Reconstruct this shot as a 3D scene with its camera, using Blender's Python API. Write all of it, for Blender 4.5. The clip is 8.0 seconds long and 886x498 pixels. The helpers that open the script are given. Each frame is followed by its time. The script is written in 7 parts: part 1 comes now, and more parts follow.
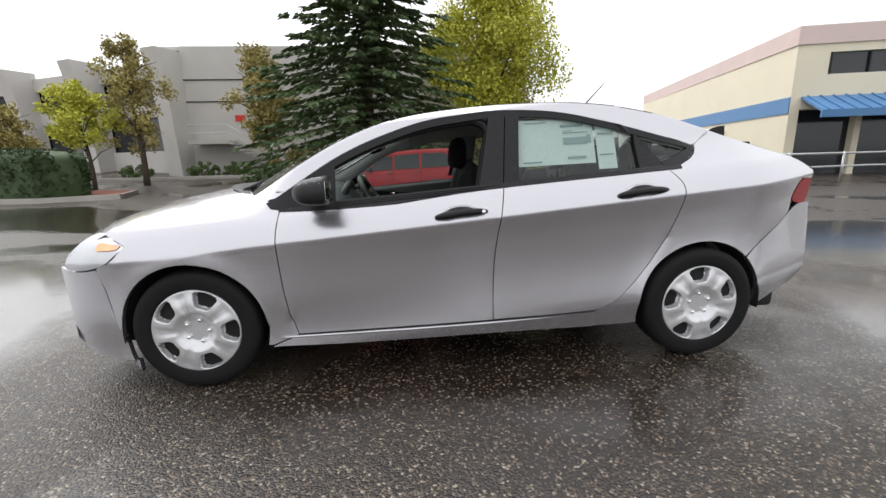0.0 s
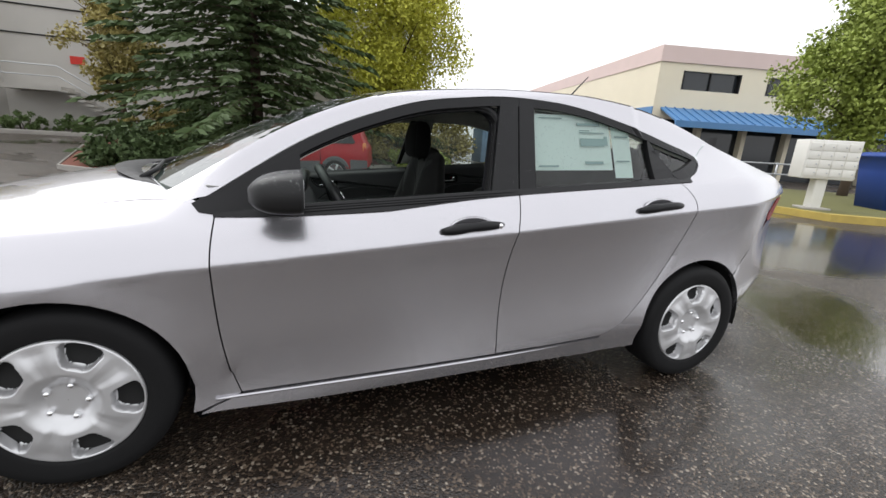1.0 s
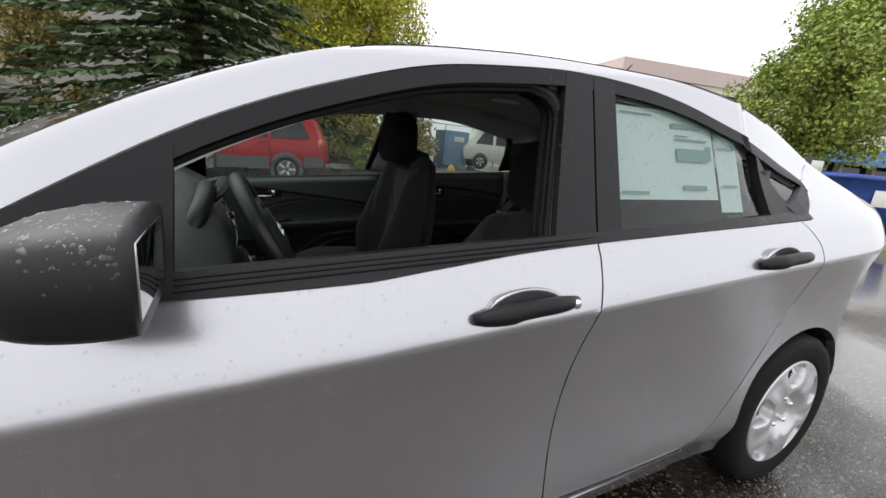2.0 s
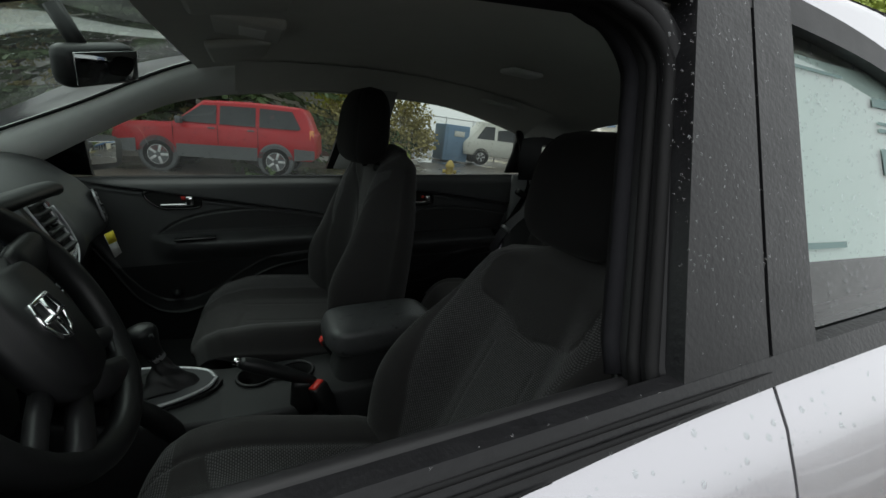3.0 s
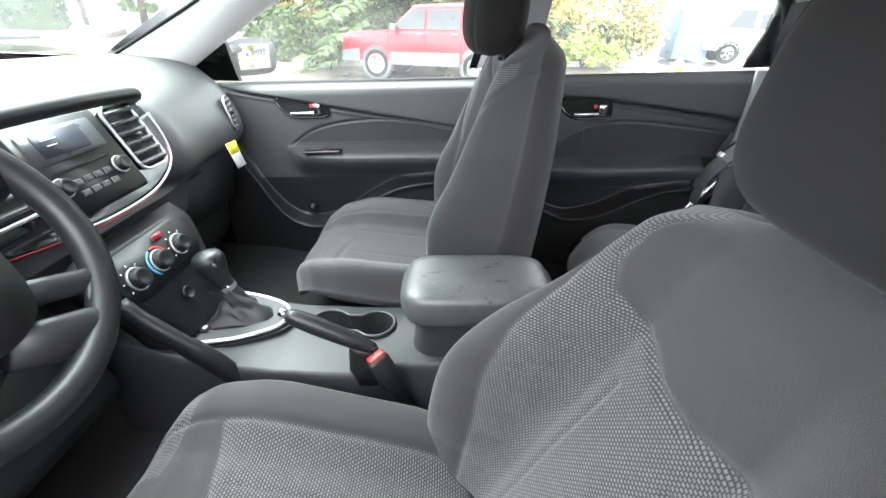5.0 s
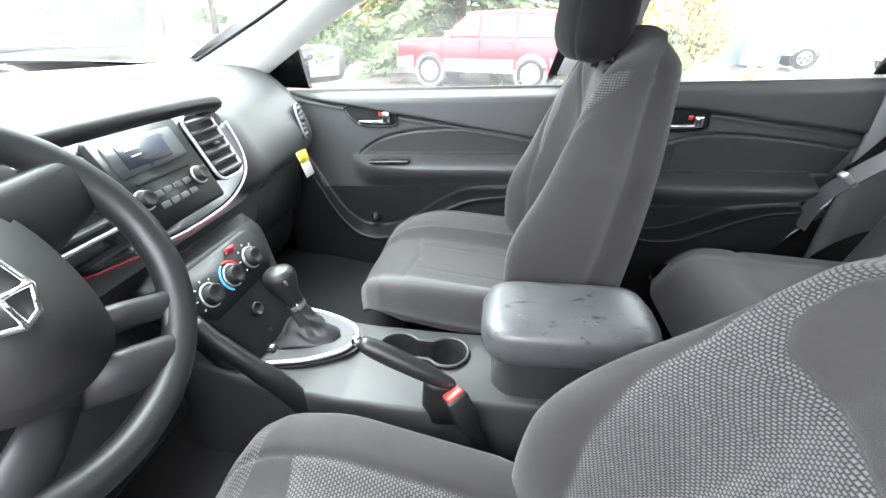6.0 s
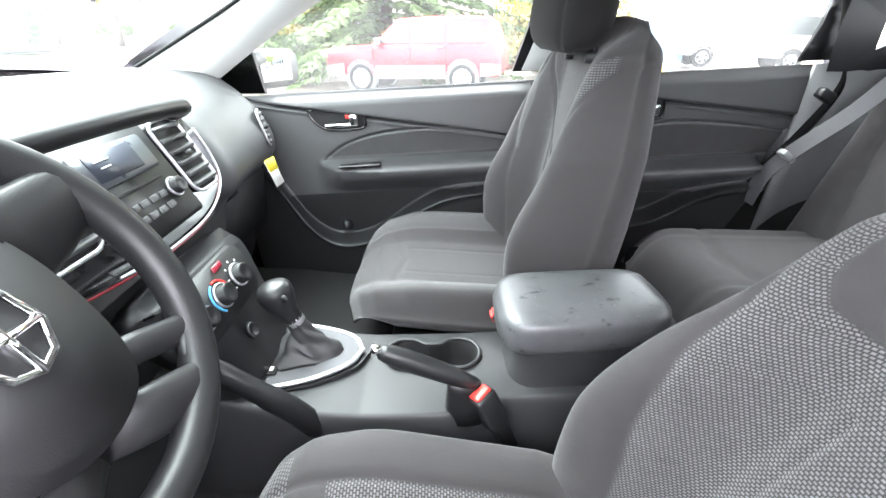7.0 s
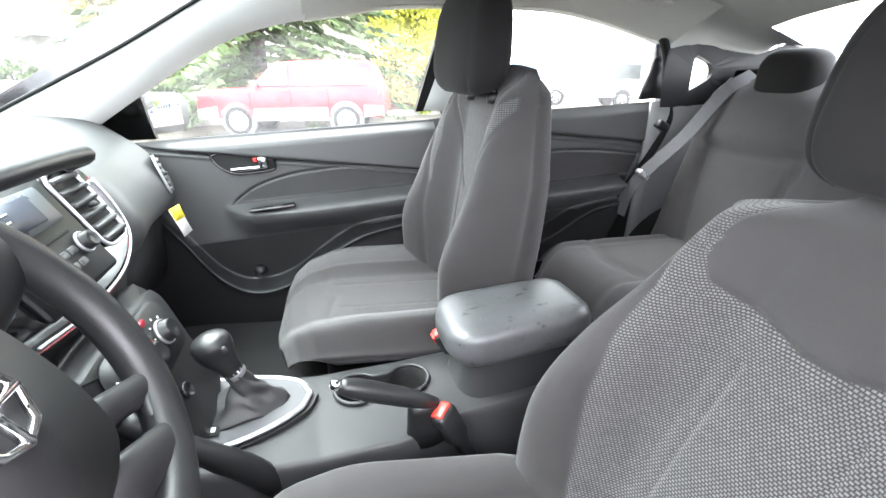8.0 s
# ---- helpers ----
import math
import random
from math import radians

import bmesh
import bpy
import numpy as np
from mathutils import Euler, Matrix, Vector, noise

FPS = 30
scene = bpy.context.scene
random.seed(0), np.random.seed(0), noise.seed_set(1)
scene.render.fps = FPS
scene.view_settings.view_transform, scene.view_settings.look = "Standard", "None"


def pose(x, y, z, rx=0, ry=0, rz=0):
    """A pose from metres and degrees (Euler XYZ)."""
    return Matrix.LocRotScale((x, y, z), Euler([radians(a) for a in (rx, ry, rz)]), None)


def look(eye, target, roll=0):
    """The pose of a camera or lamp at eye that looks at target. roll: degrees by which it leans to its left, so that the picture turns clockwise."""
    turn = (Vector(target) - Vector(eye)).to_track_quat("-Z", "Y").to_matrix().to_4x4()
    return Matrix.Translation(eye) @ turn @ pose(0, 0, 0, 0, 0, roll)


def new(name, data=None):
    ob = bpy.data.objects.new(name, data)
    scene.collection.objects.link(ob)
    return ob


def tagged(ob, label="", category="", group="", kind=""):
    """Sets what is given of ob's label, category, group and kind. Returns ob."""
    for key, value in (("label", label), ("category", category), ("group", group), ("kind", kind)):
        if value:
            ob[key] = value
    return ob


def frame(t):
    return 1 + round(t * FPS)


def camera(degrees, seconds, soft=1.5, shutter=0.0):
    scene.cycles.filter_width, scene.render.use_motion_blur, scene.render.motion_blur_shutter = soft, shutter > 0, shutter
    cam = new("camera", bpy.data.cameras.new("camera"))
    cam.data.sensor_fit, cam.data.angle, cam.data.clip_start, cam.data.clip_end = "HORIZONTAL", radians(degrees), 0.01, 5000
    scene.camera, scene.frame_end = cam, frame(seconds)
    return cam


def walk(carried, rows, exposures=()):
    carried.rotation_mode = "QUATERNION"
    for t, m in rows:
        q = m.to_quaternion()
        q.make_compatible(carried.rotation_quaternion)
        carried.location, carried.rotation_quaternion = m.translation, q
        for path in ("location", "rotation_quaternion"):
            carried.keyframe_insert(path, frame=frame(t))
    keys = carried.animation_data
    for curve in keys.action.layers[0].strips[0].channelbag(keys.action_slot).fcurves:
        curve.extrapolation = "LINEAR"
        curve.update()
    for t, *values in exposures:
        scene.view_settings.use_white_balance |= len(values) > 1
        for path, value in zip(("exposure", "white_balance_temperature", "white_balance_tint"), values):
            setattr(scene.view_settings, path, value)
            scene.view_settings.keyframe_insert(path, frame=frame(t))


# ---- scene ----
cam = camera(93.7, 8.0)
PATH = [
    (0, (-0.254, -2.959, 1.145), (-0.095, -1.011, 0.719), -1.4),
    (0.5, (-0.553, -2.716, 1.166), (-0.035, -0.845, 0.686), 0.3),
    (1, (-0.657, -2.354, 1.199), (0.025, -0.545, 0.687), 3.5),
    (1.5, (-0.65, -1.932, 1.197), (0.073, -0.146, 0.66), 3.9),
    (1.7, (-0.612, -1.771, 1.179), (0.2, -0.02, 0.654), 4.8),
    (2.8, (-0.276, -1.073, 1.198), (0.638, 0.648, 0.75), 6.8),
    (3, (-0.215, -1.007, 1.179), (0.665, 0.714, 0.665), 7.2),
    (3.5, (-0.084, -0.87, 1.156), (0.659, 0.884, 0.547), 6.8),
    (4, (0.006, -0.788, 1.134), (0.507, 0.972, 0.327), 4.8),
    (4.5, (0.06, -0.734, 1.135), (0.252, 1.025, 0.202), 1.2),
    (4.7, (0.072, -0.719, 1.141), (0.179, 1.024, 0.166), 2.1),
    (5.8, (-0.004, -0.623, 1.128), (-0.188, 1.115, 0.157), 3.4),
    (6, (-0.022, -0.612, 1.128), (-0.223, 1.13, 0.165), 2.7),
    (6.5, (-0.089, -0.595, 1.108), (-0.192, 1.166, 0.165), 1.7),
    (7, (-0.139, -0.606, 1.099), (-0.072, 1.165, 0.172), 1.8),
    (7.5, (-0.182, -0.622, 1.095), (0.138, 1.139, 0.203), 2.2),
    (8, (-0.223, -0.64, 1.1), (0.331, 1.126, 0.342), 1.9),
]
EXPOSURES = [(0, 0.58, 6450, 10), (1.7, 0.58, 6450, 10), (2.8, 0.42, 6450, 6), (3.0, 0.45, 6450, 6), (3.5, 1.6, 6450, 4), (4.0, 3.05, 6400, 6), (4.5, 3.95, 6350, 10), (5.8, 4.8, 6300, 17), (8.0, 4.95, 6350, 18)]
walk(cam, [(t, look(e, g, r)) for t, e, g, r in PATH], EXPOSURES)

# ---- world and light: overcast sky ----
world = bpy.data.worlds.new("overcast")
scene.world = world
world.use_nodes = True
wt = world.node_tree
wt.nodes.clear()
sky = wt.nodes.new("ShaderNodeTexSky")
sky.sky_type = "NISHITA"
sky.sun_disc = False
sky.sun_elevation = radians(50)
sky.sun_rotation = radians(315)
sky.air_density, sky.dust_density, sky.ozone_density = 1.0, 6.0, 1.0
hsv = wt.nodes.new("ShaderNodeHueSaturation")
hsv.inputs["Saturation"].default_value = 0.10
bg = wt.nodes.new("ShaderNodeBackground")
bg.inputs["Strength"].default_value = 0.13
wo = wt.nodes.new("ShaderNodeOutputWorld")
wt.links.new(sky.outputs[0], hsv.inputs["Color"])
cloud = wt.nodes.new("ShaderNodeMix")
cloud.data_type = "RGBA"
cloud.inputs[0].default_value = 0.75
cloud.inputs[7].default_value = (8.6, 8.7, 8.9, 1)
wt.links.new(hsv.outputs[0], cloud.inputs[6])
# an overcast dome is brighter overhead than at the horizon
geo = wt.nodes.new("ShaderNodeTexCoord")
up_ = wt.nodes.new("ShaderNodeSeparateXYZ")
wt.links.new(geo.outputs["Generated"], up_.inputs[0])
dome = wt.nodes.new("ShaderNodeMapRange")
dome.inputs[1].default_value, dome.inputs[2].default_value = 0.0, 1.0
dome.inputs[3].default_value, dome.inputs[4].default_value = 0.99, 1.08
wt.links.new(up_.outputs[2], dome.inputs[0])
shade = wt.nodes.new("ShaderNodeVectorMath")
shade.operation = "SCALE"
wt.links.new(cloud.outputs[2], shade.inputs[0])
wt.links.new(dome.outputs[0], shade.inputs[3])
wt.links.new(shade.outputs[0], bg.inputs["Color"])
wt.links.new(bg.outputs[0], wo.inputs["Surface"])
sun_data = bpy.data.lights.new("sun", "SUN")
sun_data.energy, sun_data.angle, sun_data.color = 0.9, radians(60), (1.0, 0.99, 0.97)
sun = new("sun", sun_data)
sun.matrix_world = look((0, 0, 0), (0.36, -0.36, -0.86))


# ---- materials ----
def mat(name, color, rough=0.5, metal=0.0, vary=0.12, scale=8.0, bump=0.0, bscale=60.0, coat=0.0, spec=0.5, rvary=0.08):
    """Principled surface with colour and roughness variation at two scales and a fine relief."""
    m = bpy.data.materials.new(name)
    m.use_nodes = True
    nt = m.node_tree
    b = nt.nodes["Principled BSDF"]
    b.inputs["Metallic"].default_value = metal
    b.inputs["Coat Weight"].default_value = coat
    b.inputs["Coat Roughness"].default_value = 0.04
    b.inputs["Specular IOR Level"].default_value = spec
    tc = nt.nodes.new("ShaderNodeTexCoord")
    n1 = nt.nodes.new("ShaderNodeTexNoise")
    n1.inputs["Scale"].default_value, n1.inputs["Detail"].default_value = scale, 6
    nt.links.new(tc.outputs["Object"], n1.inputs["Vector"])
    ramp = nt.nodes.new("ShaderNodeMix")
    ramp.data_type = "RGBA"
    ramp.inputs[6].default_value = (*[c * (1 - vary) for c in color], 1)
    ramp.inputs[7].default_value = (*[min(1, c * (1 + vary)) for c in color], 1)
    nt.links.new(n1.outputs[0], ramp.inputs[0])
    nt.links.new(ramp.outputs[2], b.inputs["Base Color"])
    mr = nt.nodes.new("ShaderNodeMapRange")
    mr.inputs[3].default_value, mr.inputs[4].default_value = max(0.02, rough - rvary), min(1, rough + rvary)
    nt.links.new(n1.outputs[0], mr.inputs[0])
    nt.links.new(mr.outputs[0], b.inputs["Roughness"])
    if bump:
        n2 = nt.nodes.new("ShaderNodeTexNoise")
        n2.inputs["Scale"].default_value, n2.inputs["Detail"].default_value = bscale, 3
        nt.links.new(tc.outputs["Object"], n2.inputs["Vector"])
        bp = nt.nodes.new("ShaderNodeBump")
        bp.inputs["Strength"].default_value, bp.inputs["Distance"].default_value = bump, 0.3 / bscale
        nt.links.new(n2.outputs[0], bp.inputs["Height"])
        nt.links.new(bp.outputs[0], b.inputs["Normal"])
    return m


def glass_mat(name, tint, haze=0.0, edge=4.0):
    m = bpy.data.materials.new(name)
    m.use_nodes = True
    nt = m.node_tree
    nt.nodes.clear()
    out = nt.nodes.new("ShaderNodeOutputMaterial")
    tr = nt.nodes.new("ShaderNodeBsdfTransparent")
    tr.inputs[0].default_value = (*tint, 1)
    gl = nt.nodes.new("ShaderNodeBsdfGlossy")
    gl.inputs["Roughness"].default_value = 0.02
    lw = nt.nodes.new("ShaderNodeLayerWeight")
    lw.inputs[0].default_value = 0.5
    pw = nt.nodes.new("ShaderNodeMath")
    pw.operation = "POWER"
    pw.inputs[1].default_value = edge
    fr = nt.nodes.new("ShaderNodeMapRange")
    fr.inputs[3].default_value, fr.inputs[4].default_value = 0.05, 0.85
    nt.links.new(lw.outputs["Facing"], pw.inputs[0])
    nt.links.new(pw.outputs[0], fr.inputs[0])
    mx = nt.nodes.new("ShaderNodeMixShader")
    nt.links.new(fr.outputs[0], mx.inputs[0])
    if haze:
        film = nt.nodes.new("ShaderNodeBsdfTranslucent")
        film.inputs[0].default_value = (0.86, 0.92, 0.90, 1)
        ns = nt.nodes.new("ShaderNodeTexNoise")
        ns.inputs["Scale"].default_value, ns.inputs["Detail"].default_value = 14, 8
        tc = nt.nodes.new("ShaderNodeTexCoord")
        nt.links.new(tc.outputs["Object"], ns.inputs["Vector"])
        hz = nt.nodes.new("ShaderNodeMapRange")
        hz.inputs[1].default_value, hz.inputs[2].default_value = 0.3, 0.7
        hz.inputs[3].default_value, hz.inputs[4].default_value = haze * 0.6, haze * 1.4
        nt.links.new(ns.outputs[0], hz.inputs[0])
        wet = nt.nodes.new("ShaderNodeMixShader")
        nt.links.new(hz.outputs[0], wet.inputs[0])
        nt.links.new(tr.outputs[0], wet.inputs[1])
        nt.links.new(film.outputs[0], wet.inputs[2])
        nt.links.new(wet.outputs[0], mx.inputs[1])
    else:
        nt.links.new(tr.outputs[0], mx.inputs[1])
    nt.links.new(gl.outputs[0], mx.inputs[2])
    nt.links.new(mx.outputs[0], out.inputs[0])
    return m


def woven_mat(name, plain, dark, light, pitch):
    """Seat cloth: plain knit, and where the surface's mask is above nought rows of small raised light stitches on a dark ground."""
    m = bpy.data.materials.new(name)
    m.use_nodes = True
    nt = m.node_tree
    b = nt.nodes["Principled BSDF"]
    b.inputs["Roughness"].default_value = 0.8
    b.inputs["Sheen Weight"].default_value = 0.15
    uv = nt.nodes.new("ShaderNodeUVMap")
    br = nt.nodes.new("ShaderNodeTexBrick")
    br.offset = 0.5
    br.inputs["Color1"].default_value = (*light, 1)
    br.inputs["Color2"].default_value = (*[c * 0.75 for c in light], 1)
    br.inputs["Mortar"].default_value = (*dark, 1)
    br.inputs["Scale"].default_value = 1.0
    br.inputs["Mortar Size"].default_value = pitch * 0.32
    br.inputs["Mortar Smooth"].default_value = 1.0
    br.inputs["Brick Width"].default_value = pitch
    br.inputs["Row Height"].default_value = pitch * 0.78
    nt.links.new(uv.outputs[0], br.inputs["Vector"])
    at = nt.nodes.new("ShaderNodeAttribute")
    at.attribute_name = "mask"
    on = nt.nodes.new("ShaderNodeMapRange")
    on.inputs[1].default_value, on.inputs[2].default_value = -0.002, 0.002
    nt.links.new(at.outputs["Fac"], on.inputs[0])
    tc = nt.nodes.new("ShaderNodeTexCoord")
    n1 = nt.nodes.new("ShaderNodeTexNoise")
    n1.inputs["Scale"].default_value, n1.inputs["Detail"].default_value = 22, 8
    nt.links.new(tc.outputs["Object"], n1.inputs["Vector"])
    cl = nt.nodes.new("ShaderNodeMix")
    cl.data_type = "RGBA"
    cl.inputs[6].default_value = (*[c * 0.84 for c in plain], 1)
    cl.inputs[7].default_value = (*[c * 1.16 for c in plain], 1)
    nt.links.new(n1.outputs[0], cl.inputs[0])
    pick = nt.nodes.new("ShaderNodeMix")
    pick.data_type = "RGBA"
    nt.links.new(on.outputs[0], pick.inputs[0])
    nt.links.new(cl.outputs[2], pick.inputs[6])
    nt.links.new(br.outputs["Color"], pick.inputs[7])
    nt.links.new(pick.outputs[2], b.inputs["Base Color"])
    n2 = nt.nodes.new("ShaderNodeTexNoise")
    n2.inputs["Scale"].default_value = 1100
    nt.links.new(tc.outputs["Object"], n2.inputs["Vector"])
    hgt = nt.nodes.new("ShaderNodeMix")
    nt.links.new(on.outputs[0], hgt.inputs[0])
    nt.links.new(n2.outputs[0], hgt.inputs[2])
    nt.links.new(br.outputs["Fac"], hgt.inputs[3])
    bp = nt.nodes.new("ShaderNodeBump")
    bp.inputs["Strength"].default_value, bp.inputs["Distance"].default_value = 0.6, 0.0015
    bp.invert = True
    nt.links.new(hgt.outputs[0], bp.inputs["Height"])
    nt.links.new(bp.outputs[0], b.inputs["Normal"])
    return m


PUDDLES = ((-5.2, 0.2, 2.6, 2.4), (6.6, 1.6, 3.0, 1.6), (-9.0, 8.5, 5.0, 2.2))


def asphalt_mat():
    m = bpy.data.materials.new("wet_asphalt")
    m.use_nodes = True
    nt = m.node_tree
    L, N = nt.links.new, nt.nodes.new
    b = nt.nodes["Principled BSDF"]
    tc = N("ShaderNodeTexCoord")
    v = N("ShaderNodeTexVoronoi")
    v.inputs["Scale"].default_value = 105
    L(tc.outputs["Object"], v.inputs["Vector"])
    cr = N("ShaderNodeValToRGB")
    e = cr.color_ramp.elements
    e[0].position, e[0].color = 0.0, (0.014, 0.012, 0.010, 1)
    e[1].position, e[1].color = 1.0, (0.30, 0.26, 0.21, 1)
    for p, c in ((0.45, (0.023, 0.017, 0.013, 1)), (0.80, (0.050, 0.036, 0.026, 1)), (0.94, (0.14, 0.105, 0.075, 1))):
        k = e.new(p)
        k.color = c
    sep = N("ShaderNodeSeparateColor")
    L(v.outputs["Color"], sep.inputs[0])
    L(sep.outputs[0], cr.inputs[0])
    big = N("ShaderNodeTexNoise")
    big.inputs["Scale"].default_value, big.inputs["Detail"].default_value = 0.45, 5
    L(tc.outputs["Object"], big.inputs["Vector"])
    wet = N("ShaderNodeMapRange")
    wet.inputs[1].default_value, wet.inputs[2].default_value = 0.50, 0.64
    L(big.outputs[0], wet.inputs[0])
    last = wet.outputs[0]
    sp = N("ShaderNodeSeparateXYZ")
    L(tc.outputs["Object"], sp.inputs[0])
    for cx, cy, rx, ry in PUDDLES:
        d = []
        for out, c, r in ((sp.outputs[0], cx, rx), (sp.outputs[1], cy, ry)):
            m1 = N("ShaderNodeMath")
            m1.operation = "MULTIPLY_ADD"
            m1.inputs[1].default_value, m1.inputs[2].default_value = 1 / r, -c / r
            L(out, m1.inputs[0])
            m2 = N("ShaderNodeMath")
            m2.operation = "POWER"
            m2.inputs[1].default_value = 2.0
            L(m1.outputs[0], m2.inputs[0])
            d.append(m2)
        ad = N("ShaderNodeMath")
        L(d[0].outputs[0], ad.inputs[0])
        L(d[1].outputs[0], ad.inputs[1])
        wob = N("ShaderNodeMath")
        wob.operation = "MULTIPLY_ADD"
        wob.inputs[1].default_value = 2.2
        L(big.outputs[0], wob.inputs[0])
        L(ad.outputs[0], wob.inputs[2])
        mk = N("ShaderNodeMapRange")
        mk.inputs[1].default_value, mk.inputs[2].default_value = 2.25, 1.75
        L(wob.outputs[0], mk.inputs[0])
        top = N("ShaderNodeMath")
        top.operation = "MAXIMUM"
        L(last, top.inputs[0])
        L(mk.outputs[0], top.inputs[1])
        last = top.outputs[0]
    wet = top
    mx = N("ShaderNodeMix")
    mx.data_type = "RGBA"
    mx.blend_type = "MULTIPLY"
    mx.inputs[7].default_value = (0.75, 0.74, 0.74, 1)
    L(wet.outputs[0], mx.inputs[0])
    L(cr.outputs[0], mx.inputs[6])
    L(mx.outputs[2], b.inputs["Base Color"])
    rr = N("ShaderNodeMapRange")
    rr.inputs[3].default_value, rr.inputs[4].default_value = 0.38, 0.12
    L(wet.outputs[0], rr.inputs[0])
    film = N("ShaderNodeMapRange")
    film.inputs[3].default_value, film.inputs[4].default_value = 0.06, 0.9
    L(wet.outputs[0], film.inputs[0])
    L(film.outputs[0], b.inputs["Coat Weight"])
    b.inputs["Coat Roughness"].default_value = 0.10
    b.inputs["Coat IOR"].default_value = 1.33
    L(rr.outputs[0], b.inputs["Roughness"])
    bs = N("ShaderNodeMapRange")
    bs.inputs[3].default_value, bs.inputs[4].default_value = 0.75, 0.12
    L(wet.outputs[0], bs.inputs[0])
    bp = N("ShaderNodeBump")
    bp.inputs["Distance"].default_value = 0.006
    bp.invert = True
    L(bs.outputs[0], bp.inputs["Strength"])
    L(v.outputs["Distance"], bp.inputs["Height"])
    L(bp.outputs[0], b.inputs["Normal"])
    return m


M = {}
M["paint"] = mat("silver_paint", (0.52, 0.51, 0.538), 0.24, 0.86, 0.03, 3, 0.02, 900, coat=0.8, rvary=0.03)
M["asphalt"] = asphalt_mat()
M["black_trim"] = mat("satin_black_trim", (0.012, 0.012, 0.013), 0.42, 0, 0.2, 20, 0.1, 300, spec=0.22)
M["grain"] = mat("grained_black_plastic", (0.010, 0.0102, 0.0108), 0.42, 0, 0.15, 12, 0.25, 500, spec=0.4)
M["soft"] = mat("dark_soft_plastic", (0.056, 0.0565, 0.058), 0.48, 0, 0.1, 10, 0.2, 600)
M["rubber"] = mat("tyre_rubber", (0.009, 0.009, 0.0095), 0.7, 0, 0.2, 30, 0.2, 200, spec=0.2)
M["alloy"] = mat("silver_hubcap", (0.62, 0.62, 0.63), 0.33, 0.55, 0.04, 6, coat=0.5)
M["chrome"] = mat("chrome", (0.85, 0.85, 0.86), 0.1, 1.0, 0.03, 5, rvary=0.03)
M["mirror"] = mat("silvered_mirror", (0.55, 0.56, 0.57), 0.04, 1.0, 0.03, 5, rvary=0.02)
M["satin"] = mat("satin_silver_trim", (0.50, 0.50, 0.52), 0.36, 0.7, 0.04, 9)
M["glass"] = glass_mat("car_glass", (0.86, 0.91, 0.89), 0.02)
M["rear_glass"] = glass_mat("rain_filmed_rear_window", (0.70, 0.76, 0.74), 0.10, 2.0)
M["wet_glass"] = glass_mat("rain_filmed_glass", (0.50, 0.55, 0.52), 0.018)
M["wet_screen"] = glass_mat("rain_filmed_windscreen", (0.50, 0.58, 0.54), 0.014, 2.6)
# headrests: grey cloth darkened, the shade on them is in the base colour
M["headrest_shaded"] = mat("shaded_headrest_cloth", (0.0118, 0.0110, 0.0113), 0.9, 0, 0.12, 25, 0.35, 1100, spec=0.2)
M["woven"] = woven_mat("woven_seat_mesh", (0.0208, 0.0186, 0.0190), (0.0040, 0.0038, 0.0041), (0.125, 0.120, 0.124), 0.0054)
M["headrest_shaded"].node_tree.nodes["Principled BSDF"].inputs["Sheen Weight"].default_value = 0.04
# bench: seat cloth made lighter, daylight on the rear put into its colour
M["bench_cloth"] = mat("lightened_bench_cloth", (0.055, 0.052, 0.053), 0.9, 0, 0.12, 25, 0.35, 1100, spec=0.2)
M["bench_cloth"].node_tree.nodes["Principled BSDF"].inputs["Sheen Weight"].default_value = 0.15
M["quarter_grey"] = mat("mid_grey_side_plastic", (0.16, 0.165, 0.17), 0.5, 0, 0.08, 10, 0.2, 600)
# pale trim raised above the headliner: light from the windscreen painted in
M["pillar_lit"] = mat("daylit_pillar_trim", (0.80, 0.80, 0.78), 0.8, 0, 0.05, 15, 0.2, 700, spec=0.2)
M["liner"] = mat("grey_headliner", (0.64, 0.635, 0.60), 0.95, 0, 0.05, 15, 0.2, 700, spec=0.1)
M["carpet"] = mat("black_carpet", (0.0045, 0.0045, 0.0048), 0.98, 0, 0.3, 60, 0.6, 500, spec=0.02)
M["dark"] = mat("dark_void", (0.008, 0.008, 0.008), 0.9, 0, 0.2, 20)
M["red_plastic"] = mat("red_plastic", (0.6, 0.03, 0.02), 0.4, 0, 0.05, 20)
M["amber"] = mat("amber_lens", (0.8, 0.28, 0.08), 0.25, 0, 0.05, 20, coat=0.5)
M["lens"] = mat("clear_headlight_lens", (0.42, 0.43, 0.45), 0.2, 0.45, 0.1, 25, coat=1.0)
M["tail"] = mat("red_lamp_lens", (0.30, 0.008, 0.010), 0.3, 0, 0.2, 20, spec=0.25)
M["paper"] = mat("pale_green_paper", (0.76, 0.88, 0.845), 0.7, 0, 0.03, 6)
_nt = M["paper"].node_tree
_thin = _nt.nodes.new("ShaderNodeBsdfTranslucent")      # daylight shines through the thin sheet
_thin.inputs[0].default_value = (0.80, 0.90, 0.84, 1)
_half = _nt.nodes.new("ShaderNodeMixShader")
_half.inputs[0].default_value = 0.4
_nt.links.new(_nt.nodes["Principled BSDF"].outputs[0], _half.inputs[1])
_nt.links.new(_thin.outputs[0], _half.inputs[2])
_nt.links.new(_half.outputs[0], [n for n in _nt.nodes if n.type == "OUTPUT_MATERIAL"][0].inputs["Surface"])
M["ink"] = mat("dark_ink", (0.16, 0.24, 0.23), 0.7, 0, 0.05, 20)
M["red_paint"] = mat("red_paint", (0.42, 0.014, 0.022), 0.4, 0.0, 0.08, 4, coat=0.15, spec=0.3)
